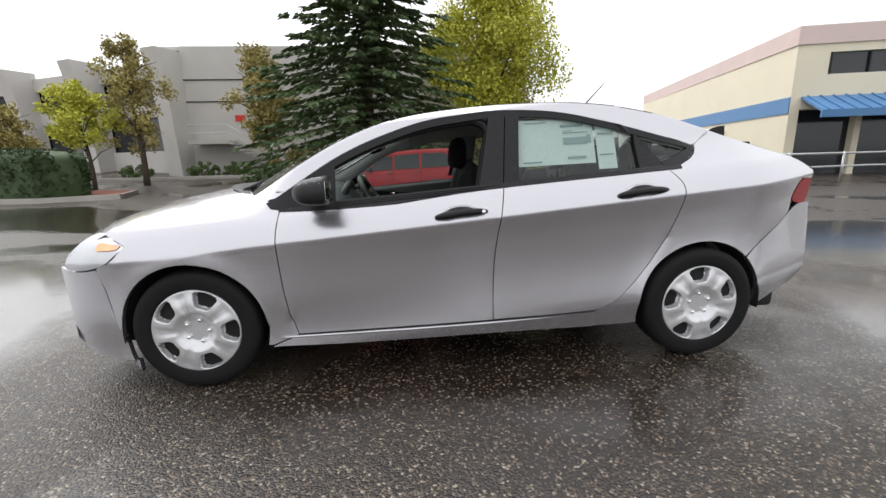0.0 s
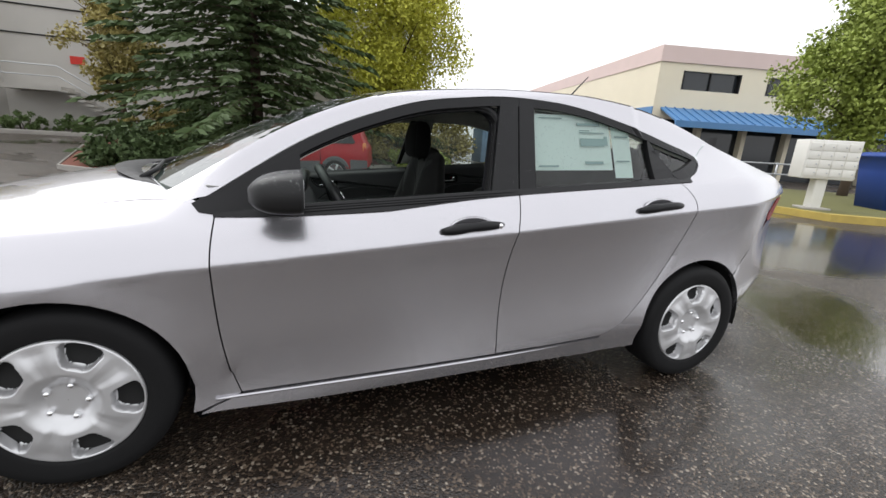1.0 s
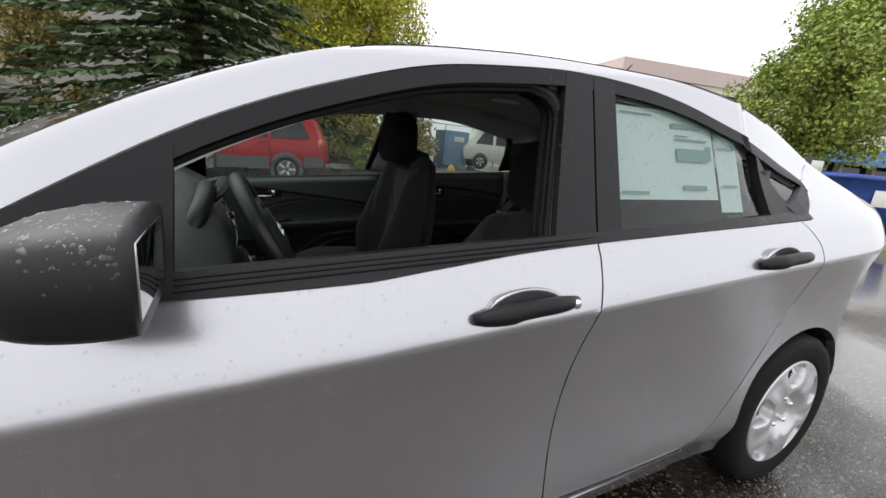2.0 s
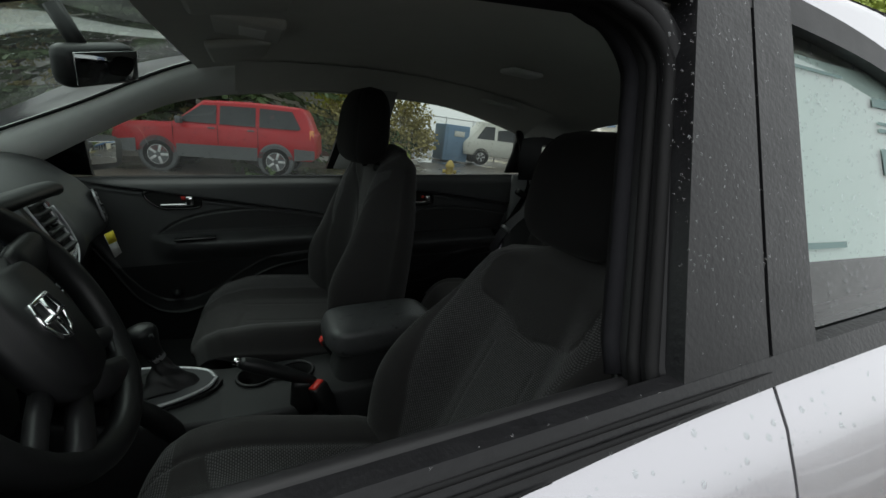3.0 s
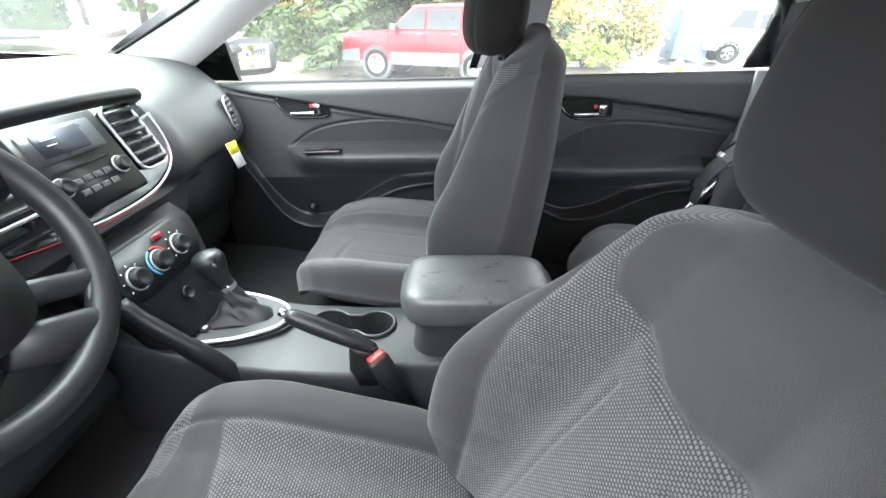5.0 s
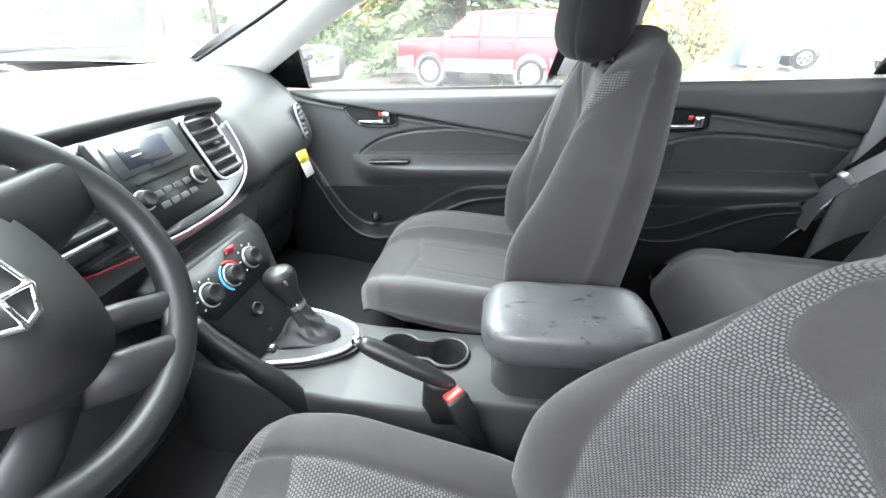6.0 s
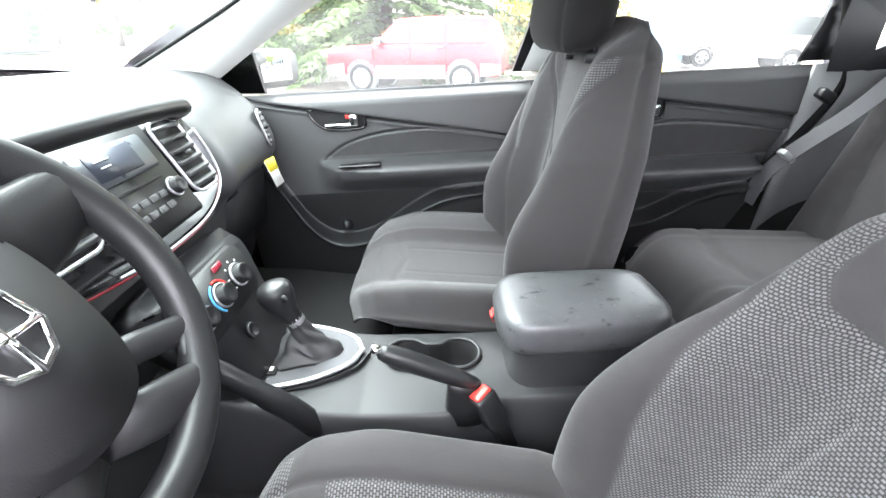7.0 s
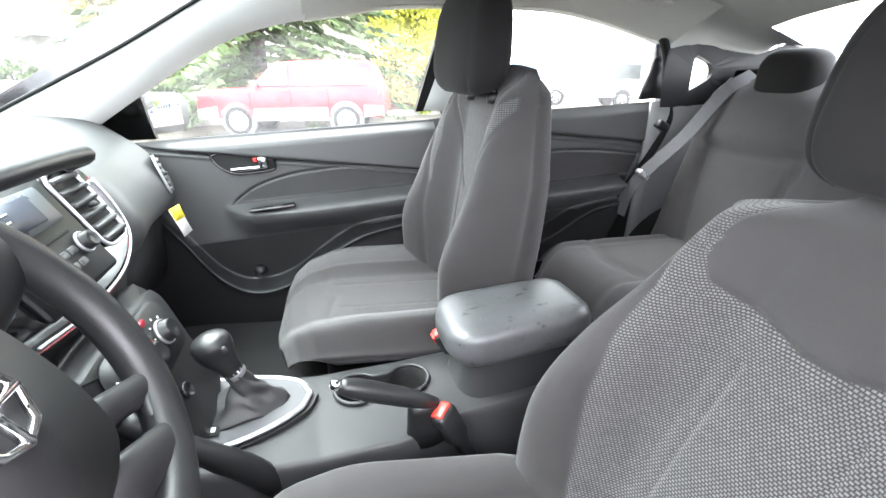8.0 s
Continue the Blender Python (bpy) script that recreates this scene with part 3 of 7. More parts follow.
    xs = np.linspace(-0.90, 1.20, 40)
    drop = lambda x: 0.048 if side > 0 else 0.004
    low = at_x([(-0.93, 0.0), (-0.72, -0.012), (-0.34, -0.022), (-0.19, -0.015), (0.20, 0.0), (1.2, 0.0)]) if side < 0 else (lambda x: 0.0)
    strip([(x, belt(x) + 0.004 + 0.012 * smooth01(-0.93, -0.6, x) - drop(x)) for x in xs], [(x, belt(x) - 0.004 - (0.012 if side > 0 else 0.002) * smooth01(-0.93, -0.6, x) - drop(x) + low(x)) for x in xs], 0.006, "belt_moulding", depth=0.10 if side > 0 else 0.016, material=M["wet_black"] if side < 0 else M["seal"])
    # sail panel in front of the mirror
    sail = [(-0.965, 0.945), (-0.945, 0.922), (-0.88, 0.912), (-0.62, 0.930), (-0.62, 1.135), (-0.77, 1.050)] if side < 0 else [(-0.90, 0.915), (-0.86, 0.90), (-0.672, 0.905), (-0.672, 1.045), (-0.80, 0.965)]
    part("sail_panel", panel([Vector((a, b, 0)) for a, b in sail], side=side, depth=0.02, yfun=lambda x, z: half_width(x, z) + 0.006), M["black_trim"], front_door)
    # black pillar between the doors: two halves with the shut line between them
    for a0, a1, b0, b1, own in ((0.115, 0.238, 0.195, 0.276, front_door), (0.244, 0.322, 0.282, 0.352, rear_door)):
        strip([(a0 + (b0 - a0) * t, belt(a0) + t * (dlo_z(b0) - 0.006 - belt(a0))) for t in np.linspace(0, 1, 8)],
              [(a1 + (b1 - a1) * t, belt(a1) + t * (dlo_z(b1) - 0.006 - belt(a1))) for t in np.linspace(0, 1, 8)], 0.005, "pillar_trim", M["wet_pillar"], parent=own, depth=0.03)
    # divider and rear corner of the back door
    if side < 0:
      strip([(0.975, belt(0.98) + t * (dlo_z(0.95) - 0.02 - belt(0.98))) for t in np.linspace(0, 1, 8)],
          [(1.13 - 0.14 * t, belt(1.13) + t * (dlo_z(1.0) - 0.03 - belt(1.13))) for t in np.linspace(0, 1, 8)], 0.003, "pillar_trim", parent=rear_door, depth=0.03)
    if side < 0:
      strip([(1.13 + 0.190 * t, belt(1.13) - 0.006 + 0.106 * t ** 1.9) for t in np.linspace(0, 1.0, 12)],
          [(1.09 + 0.212 * t, belt(1.13) + 0.030 + 0.074 * t ** 1.3) for t in np.linspace(0, 1.0, 12)], 0.004, "quarter_trim", depth=0.02)

    # glass
    def pane(x0, x1, lo, hi, name, label=""):
        ob = part(name, facing(grid(lambda u, v: Vector((x0 + (x1 - x0) * u, side * (half_width(x0 + (x1 - x0) * u, lo(x0 + (x1 - x0) * u) + (hi(x0 + (x1 - x0) * u) - lo(x0 + (x1 - x0) * u)) * v) - 0.016),
                  lo(x0 + (x1 - x0) * u) + (hi(x0 + (x1 - x0) * u) - lo(x0 + (x1 - x0) * u)) * v)), 16, 8), (0, side, 0)), M["wet_glass"] if side > 0 else M["glass"], car, label)
        return ob

    pane(0.30, 1.06, lambda x: belt(x) - 0.04, lambda x: dlo_z(x) - 0.02, "rear_door_glass")
    pane(1.06, 1.312, lambda x: belt(x) + 0.01, lambda x: max(belt(x) + 0.02, dlo_z(x) - 0.015), "quarter_glass")
    if side > 0:
        pane(-0.80, 0.26, lambda x: belt(x) - 0.04, lambda x: dlo_z(x) - 0.02, "front_door_glass", "raised passenger window glass with rain drops")
    # door handles
    for hx, hz, own in ((0.012, 0.868, front_door), (0.96, 0.948, rear_door)):
        pts, rad = [], []
        for t in np.linspace(-1, 1, 15):
            x = hx + 0.13 * t
            z = hz + 0.012 * t + 0.010 * (1 - t * t)
            pts.append((x, side * (half_width(x, z) + 0.004 + 0.026 * (1 - abs(t) ** 3)), z))
            rad.append(0.0185 * (1 - 0.55 * abs(t) ** 4) + (0.003 if t < -0.3 else 0))
        handle = part("door_handle", sweep(pts, rad, 12, 1.0), M["black_trim"], own, "satin black pull handle")
        cup = lathe([(0.001, 0.0), (0.05, 0.001), (0.057, 0.004), (0.062, 0.0)], 24, Matrix.Translation((hx, side * (half_width(hx, hz) - 0.001), hz)) @ Matrix.Rotation(radians(-90 * side), 4, "X") @ Matrix.Diagonal((1.6, 0.75, 1, 1)))
        part("handle_recess", cup, M["paint"], own)
        if hx < 0.5 and side < 0:
            kx, kz = hx + 0.108, hz + 0.012
            part("lock_cylinder", lathe([(0.001, 0.006), (0.009, 0.006), (0.011, 0.002), (0.011, -0.01)], 16,
                 Matrix.Translation((kx, -half_width(kx, kz) - 0.027, kz)) @ Matrix.Rotation(radians(90), 4, "X")), M["chrome"], own, "bright key lock")
    # mirror
    mh = []
    turn, rise = (0.42, -0.045) if side > 0 else (0.0, 0.0)   # the passenger glass faces the driver
    for t in np.linspace(0, 1, 14):
        w = (1 - (1 - t) ** 4.0 * 0.85) ** 0.55 * (1 - 0.04 * t ** 8)
        xc = (-0.775 if side < 0 else -0.835) + 0.155 * t
        ry, rz = 0.108 * w * (0.86 + 0.14 * t), 0.066 * w * (0.88 + 0.12 * t)
        ring = []
        for k in range(24):
            a = 2 * math.pi * k / 24
            ca, sa = math.cos(a), math.sin(a)
            ring.append(Vector((xc + turn * t * ry * math.copysign(abs(ca) ** 0.55, ca), side * (0.985 + ry * math.copysign(abs(ca) ** 0.55, ca)), 1.015 + rise + rz * math.copysign(abs(sa) ** 0.55, sa) - 0.01 * (1 - t))))
        mh.append(ring)
    mirror = part("door_mirror", loft(mh), M["grain"], front_door, "grained black mirror housing with rain drops")
    part("mirror_glass", box((-0.6200 if side < 0 else -0.680, side * 0.985, 1.015 + rise), (0.004, 0.150, 0.084), 0.0015, Matrix.Rotation(-math.atan(turn), 4, "Z")), M["mirror"], mirror)
    part("mirror_arm", sweep([(-0.74, side * 0.80, 0.985), (-0.73, side * 0.86, 0.992), (-0.72, side * 0.92, 1.0)], [0.045, 0.038, 0.036], 12, 0.5), M["black_trim"], front_door)
    # bumper corners, cut round the wheel arches
    fb = arc(-AX, 0.31, 0.362, 189, 214, 8) + c2([(-1.66, 0.10 + 0.07), (-1.80, 0.165), (-1.95, 0.185), (-2.06, 0.225)], 4) + [Vector((-2.06, 0.40, 0)), Vector((-2.06, 0.55, 0))] \
        + c2([(-2.055, 0.645), (-1.99, 0.636), (-1.90, 0.632), (-1.795, 0.648)], 4) + c2([(-1.770, 0.55), (-1.750, 0.42), (-1.722, 0.35)], 3)
    part("bumper_corner", panel(fb, side=side, depth=0.03), M["paint"], car)
    rb = arc(AX, 0.31, 0.362, 46, -17, 14) + c2([(1.72, 0.222), (1.83, 0.268), (2.0, 0.312), (2.12, 0.340), (2.18, 0.385)], 4) + [Vector((2.20, 0.52, 0)), Vector((2.195, 0.70, 0))] \
        + c2([(2.15, 0.838), (2.02, 0.840), (1.93, 0.794), (1.86, 0.736), (1.72, 0.652), (1.633, 0.594)], 4)
    part("bumper_corner", panel(rb, side=side, depth=0.03), M["paint"], car)
    # headlight
    hl = [(-1.640, 0.763), (-1.765, 0.810), (-1.865, 0.806), (-1.945, 0.745), (-1.995, 0.650), (-1.90, 0.640), (-1.79, 0.660), (-1.715, 0.692)]
    lamp = part("headlight", panel(c2(hl + hl[:1], 4)[:-1], side=side, step=0.03, depth=0.02, yfun=lambda x, z: half_width(x, z) + 0.006 - max(0, z - 0.72) * 0.6), M["lens"], car, "clear headlight with amber turn lamp")
    am = [(-1.668, 0.762), (-1.78, 0.775), (-1.80, 0.762), (-1.79, 0.742), (-1.69, 0.747)]
    part("turn_lamp", panel(c2(am + am[:1], 3)[:-1], side=side, step=0.03, depth=0.01, yfun=lambda x, z: half_width(x, z) + 0.011 - max(0, z - 0.72) * 0.6), M["amber"], lamp)
    tl = [(1.926, 0.868), (1.922, 0.886), (1.937, 0.943), (1.968, 0.982), (2.072, 0.976), (2.085, 0.852), (1.99, 0.848)]
    part("tail_light", panel(c2(tl + tl[:1], 4)[:-1], side=side, step=0.03, depth=0.03, yfun=lambda x, z: half_width(x, z) + 0.003), M["tail"], car, "red tail lamp cluster")
    # wheel wells
    for ax in (-AX, AX):
        well = grid(lambda u, v: Vector((ax + 0.37 * math.cos(math.pi * (1.04 - 1.08 * u)), side * (0.86 - 0.30 * v), 0.31 + 0.37 * math.sin(math.pi * (1.04 - 1.08 * u)))), 24, 2)
        part("wheel_liner", well, M["dark"], car)

# roof sheet between the rails
part("roof", facing(grid(lambda u, v: (lambda x: Vector((x - 0.0315 * (1 - (2 * v - 1) ** 2) * max(0, 1 - (x + 0.33) / 0.5), (2 * v - 1) * half_width(x, roof_z(x)), roof_z(x) + 0.028 * (1 - abs(2 * v - 1) ** 2.2))))(-0.33 + 1.45 * u), 30, 24), (0, 0, 1)), M["paint"], car)
# windscreen and rear window
def screen(u, v):
    x = -1.03 + 0.70 * v
    s = 2 * u - 1
    w = half_width(x, roof_z(x)) - 0.01
    return Vector((x - 0.21 * (1 - s * s) * (1 - 0.85 * v), s * w, roof_z(x) + 0.028 * (1 - abs(s) ** 2.2) * v + 0.008 * (1 - s * s) * (1 - v)))


ws = part("windscreen", facing(grid(screen, 24, 16), (-0.5, 0, 1)), M["wet_screen"], car, "windscreen glass with rain drops")
def rear_screen(u, v):
    x = 1.12 + 0.70 * v
    s = 2 * u - 1
    return Vector((x + 0.12 * (1 - s * s) * v, s * (half_width(x, roof_z(x)) - 0.01), roof_z(x) + 0.028 * (1 - abs(s) ** 2.2)))


rw = part("rear_window", facing(grid(rear_screen, 20, 14), (0.5, 0, 1)), M["rear_glass"], car)
# black ceramic border at the foot of the windscreen
def cowl(u, v):
    e = abs(2 * u - 1)
    s = (2 * u - 1) * 0.84
    q = 1 - s * s
    zi, zo = 0.979 + 0.008 * q, 0.948 + 0.052 * (1 - abs(s) ** 2.4)
    return Vector((-1.03 - 0.21 * q + (-0.03 - 0.105 * q) * v * (1 - e ** 5), s * 0.735, zi + 0.010 - 0.012 * e ** 6 + (zo + 0.001 - zi) * v + 0.006 * math.sin(math.pi * v)))


part("cowl", facing(grid(cowl, 24, 6), (0, 0, 1)), M["black_trim"], car, "black plastic cowl below the windscreen")
for u0 in (0.16, 0.52):
    foot = screen(u0, 0.0) + Vector((-0.035, 0, 0.004))
    part("wiper", sweep([foot, screen(u0 + 0.06, 0.03) + Vector((0, 0, 0.014)), screen(u0 + 0.22, 0.06) + Vector((0, 0, 0.013)), screen(u0 + 0.36, 0.07) + Vector((0, 0, 0.012))], [0.011, 0.010, 0.007, 0.005], 8), M["black_trim"], car, "black wiper arm and blade")
# hood
def hood(u, v):
    s = 2 * u - 1
    x = -1.0 - 1.0 * v
    xs_ = x - (0.235 * (1 - s * s)) * (1 - v) - 0.12 * v * (1 - s * s) + 0.10 * v * v * abs(s) ** 3
    xe = max(-1.86, x)
    w = half_width(xe, hood_z(xe)) + 0.002 if x > -1.86 else half_width(-1.86, hood_z(-1.86)) * (1 - 0.10 * ((-1.86 - x) / 0.26) ** 2)
    z = hood_z(xe) - max(0, -1.86 - x) * 0.42
    crown = 0.052 * (1 - abs(s) ** 2.4) * (1 - 0.3 * v)
    return Vector((xs_, s * w, z + crown + 0.001))


part("hood", facing(grid(hood, 28, 22), (0, 0, 1)), M["paint"], car)
# bumpers: rounded in plan, shaped in height
def bumper(edge, reach, face, inset=0.0):
    """The part of a bumper between its two corners; edge gives (height, x) where it meets them."""
    ex = at_x(edge)
    def fn(u, v):
        s = 2 * u - 1
        z = edge[0][0] + (edge[-1][0] - edge[0][0]) * v
        return Vector((ex(z) + face * reach * (1 - abs(s) ** 2.6), s * (half_width(ex(z), z) + inset), z))
    return facing(grid(fn, 48, 12), (face, 0, 0))


part("front_bumper", bumper([(0.215, -2.03), (0.26, -2.055), (0.55, -2.06), (0.645, -2.052)], 0.10, -1), M["paint"], car)
part("grille", bumper([(0.62, -1.97), (0.70, -1.955), (0.785, -1.88)], 0.13, -1, -0.03), M["dark"], car)
part("rear_bumper", bumper([(0.385, 2.178), (0.52, 2.198), (0.70, 2.193), (0.838, 2.148)], 0.10, 1), M["paint"], car)
part("bumper_valance", bumper([(0.25, 1.98), (0.42, 2.10)], 0.10, 1, -0.06), M["black_trim"], car)
part("trunk_lid", facing(grid(lambda u, v: (lambda s, x: Vector((x + 0.12 * v * (1 - abs(s) ** 2.6), s * (half_width(x, roof_z(x) - 0.004) - 0.006), roof_z(min(x, 1.90)) - max(0, x - 1.90) * 0.48 + 0.03 * (1 - s * s))))(2 * u - 1, 1.70 + 0.37 * v), 20, 12), (0, 0, 1)), M["paint"], car)
part("trunk_face", bumper([(0.838, 2.085), (0.95, 2.075), (1.03, 2.070), (1.060, 2.045)], 0.10, 1), M["paint"], car)
part("antenna", sweep([(0.93, 0.0, 1.43), (0.98, 0, 1.46), (1.14, 0, 1.63)], [0.02, 0.006, 0.003], 8), M["black_trim"], car, "short raked roof antenna")
part("underbody", box((0, 0, 0.27), (3.9, 1.45, 0.12), 0.03), M["dark"], car)
part("engine_block", box((-1.5, 0, 0.55), (0.7, 1.0, 0.45), 0.05), M["dark"], car)

# wheels
def hubcap(ax, side):
    """A five-spoke cover: broad fluted spokes with windows between them, five nuts in the middle."""
    R = 0.222
    phase = 0.528 if ax < 0 else 0.16
    n, rings = 400, 70
    def opening(u, v):
        """Below one inside a window: rounded, wider towards the rim."""
        q = (u * 5 + phase) % 1.0
        across = abs(q - 0.5) * 2 * math.pi / 5 * R * v
        return (across / (0.043 + 0.080 * (v - 0.74))) ** 4 + (abs(v - 0.755) / 0.165) ** 4
    def fn(u, v):
        a = 2 * math.pi * u
        r = 0.001 + R * v
        q = (u * 5 + phase) % 1.0
        d = abs(q - 0.5) * 2           # 0 at a window's middle, 1 at a spoke's middle
        win = smooth01(1.9, 1.1, opening(u, v))
        dish = 0.024 * smooth01(0.28, 0.50, v) * (1 - 0.55 * smooth01(0.62, 1, v)) - 0.010 * smooth01(0.34, 0.24, v)
        flute = -0.005 * smooth01(0.62, 0.95, d) * smooth01(0.36, 0.5, v) * smooth01(0.96, 0.8, v)
        h = dish + flute - 0.040 * win - 0.022 * smooth01(0.965, 1.0, v)
        return Vector((ax + r * math.cos(a), side * (0.872 + h), TR + r * math.sin(a)))
    def reg(u, v):
        return 1 if opening(u, v) < 1.15 else 0
    return facing(grid(fn, n, rings, region=reg, closed_u=True), (0, side, 0))


for ax in (-AX, AX):
    for side in (-1, 1):
        wheel = new("wheel")
        wheel.parent = car
        ty = lathe([(0.205, 0.03), (0.215, 0.09), (0.222, 0.105), (0.235, 0.108), (0.27, 0.113), (0.298, 0.108), (0.312, 0.09), (TR, 0.05), (TR, -0.05), (0.31, -0.09), (0.22, -0.1)], 64,
                   Matrix.Translation((ax, side * 0.775, TR)) @ Matrix.Rotation(radians(-90 * side), 4, "X"))
        part("tyre", ty, M["rubber"], wheel)
        part("hubcap", hubcap(ax, side), [M["alloy"], M["dark"]], wheel, "five-spoke silver plastic wheel cover")
        for k in range(5):
            a = 2 * math.pi * (k + (1.0 if ax < 0 else 1.32)) / 5
            part("wheel_nut", lathe([(0.001, 0.012), (0.007, 0.011), (0.0105, 0.006), (0.0105, -0.014)], 10,
                 Matrix.Translation((ax + 0.058 * math.cos(a), side * 0.868, TR + 0.058 * math.sin(a))) @ Matrix.Rotation(radians(-90 * side), 4, "X")), M["chrome"], wheel)

# window sticker on the inside of the driver-side rear glass
def on_glass(x, z, inset):
    return Vector((x, -(half_width(x, z) - 0.016 - inset), z))


def sticker(x0, x1, z0, z1, inset, material, name, parent, lean=0.035):
    return part(name, facing(grid(lambda u, v: on_glass(x0 + (x1 - x0) * u, z0 + (z1 - z0) * v + lean * (x0 + (x1 - x0) * u - 0.36), inset), 8, 8), (0, -1, 0)), material, parent)


label = tagged(sticker(0.336, 0.752, 1.091, 1.330, 0.004, M["paper"], "window_sticker", None), "pale green price sheet taped inside the rear door glass", "sticker")
side_label = tagged(sticker(0.765, 0.866, 1.056, 1.300, 0.006, M["paper"], "window_sticker", None), "narrow pale green label beside the price sheet", "sticker")
for x0, x1, z0, z1 in ((0.575, 0.70, 1.285, 1.297), (0.585, 0.715, 1.195, 1.230), (0.60, 0.70, 1.118, 1.130), (0.36, 0.46, 1.106, 1.113), (0.585, 0.72, 1.252, 1.257), (0.38, 0.50, 1.312, 1.316), (0.585, 0.64, 1.262, 1.266), (0.715, 0.735, 1.20, 1.24)):
    sticker(x0, x1, z0, z1, -0.001, M["ink"], "printed_bar", label)
for x0, x1, z0, z1 in ((0.775, 0.855, 1.236, 1.243), (0.775, 0.85, 1.128, 1.134), (0.775, 0.852, 1.250, 1.285)):
    sticker(x0, x1, z0, z1, 0.001, M["ink"] if z1 < 1.27 else M["paper"], "printed_bar", side_label)

# rain on the body, trim and glass
rng = np.random.default_rng(77)
def rain(n, fx, fz, name, r0, r1, side=-1, lift=0.0, parent=car):
    pts = []
    for _ in range(n):
        x = fx[0] + (fx[1] - fx[0]) * rng.random()
        lo, hi = fz(x)
        z = lo + (hi - lo) * rng.random()
        e = 0.01
        w = half_width(x, z)
        nrm = Vector((-(half_width(x + e, z) - w) / e, 1.0, -(half_width(x, z + e) - w) / e))
        pts.append((Vector((x, side * (w + lift), z)), Vector((nrm.x, side * nrm.y, nrm.z)), r0 + (r1 - r0) * rng.random() ** 3))
    return droplets(pts, name, parent)


rain(750, (0.125, 0.345), lambda x: (belt(x) + 0.01, dlo_z(x) - 0.02), "rainwater", 0.0007, 0.0021, -1, 0.0045)
rain(900, (0.35, 1.05), lambda x: (belt(x) + 0.01, dlo_z(x) - 0.03), "rainwater", 0.0012, 0.0035, -1, -0.0155)
rain(1600, (-0.86, 1.15), lambda x: (crease(x) - 0.15, belt(x) - 0.02), "rainwater", 0.0010, 0.0030)
rain(500, (-0.85, 1.15), lambda x: (belt(x) - 0.014, belt(x) + 0.014), "rainwater", 0.0010, 0.0028, -1, 0.0055)
rain(160, (-0.88, -0.64), lambda x: (0.955, 0.97 + (x + 0.9) * 0.65), "rainwater", 0.0010, 0.0028, -1, 0.0025)
rain(1100, (-0.78, 1.04), lambda x: (belt(x), dlo_z(x) - 0.03), "rainwater", 0.0015, 0.0042, 1, -0.0155)
pts = []
for _ in range(1300):
    u, v = 0.03 + 0.94 * rng.random(), 0.04 + 0.92 * rng.random()
    p = screen(u, v)
    nrm = (screen(u + 0.01, v) - p).cross(screen(u, v + 0.01) - p)
    pts.append((p, nrm if nrm.z > 0 else -nrm, 0.0015 + 0.003 * rng.random() ** 3))
droplets(pts, "rainwater", car)
pts = []
for _ in range(260):
    a, t = rng.random() * math.pi, 0.25 + 0.7 * rng.random()
    ca, sa = math.cos(a), math.sin(a)
    w = (1 - (1 - t) ** 4.0 * 0.85) ** 0.55 * (1 - 0.04 * t ** 8)
    pts.append((Vector((-0.775 + 0.155 * t, -(0.985 + 0.108 * w * (0.86 + 0.14 * t) * math.copysign(abs(ca) ** 0.55, ca)), 1.015 + 0.066 * w * (0.88 + 0.12 * t) * abs(sa) ** 0.55 - 0.01 * (1 - t))), Vector((-0.1, -ca * 0.6, sa)), 0.001 + 0.0025 * rng.random() ** 3))
droplets(pts, "rainwater", car)
# ribbed mouldings along the foot of the open driver window
for dz, end in ((-0.002, 0.235), (-0.010, 0.16), (-0.018, -0.03)):
    part("moulding_rib", sweep([(x, -(half_width(x, belt(x) + dz) + 0.0065), belt(x) + dz + 0.004) for x in np.linspace(-0.62, end, 30)], [0.0022] * 26 + [0.0018, 0.0013, 0.0008, 0.0003], 8), M["rubber"], car)
for dy, dz, r, m_, nm in ((0.008, -0.002, 0.0085, "wet_black", "belt_moulding"), (0.022, -0.010, 0.0035, "rubber", "window_seal"), (0.029, -0.010, 0.0040, "wet_black", "window_seal"), (0.046, -0.022, 0.0130, "wheel_black", "trim_roll")):
    part(nm, sweep([(x, -(half_width(x, belt(x)) - dy), belt(x) + dz) for x in np.linspace(-0.70, 0.16, 24)], r, 10), M[m_], car)


# ---- inside the car ----
shell = set(car.children)


def lerp_at(pts):
    xs, ys = zip(*pts)
    return lambda x: float(np.interp(x, xs, ys))


def bumpline(d, w):
    return math.exp(-(d / w) ** 2)


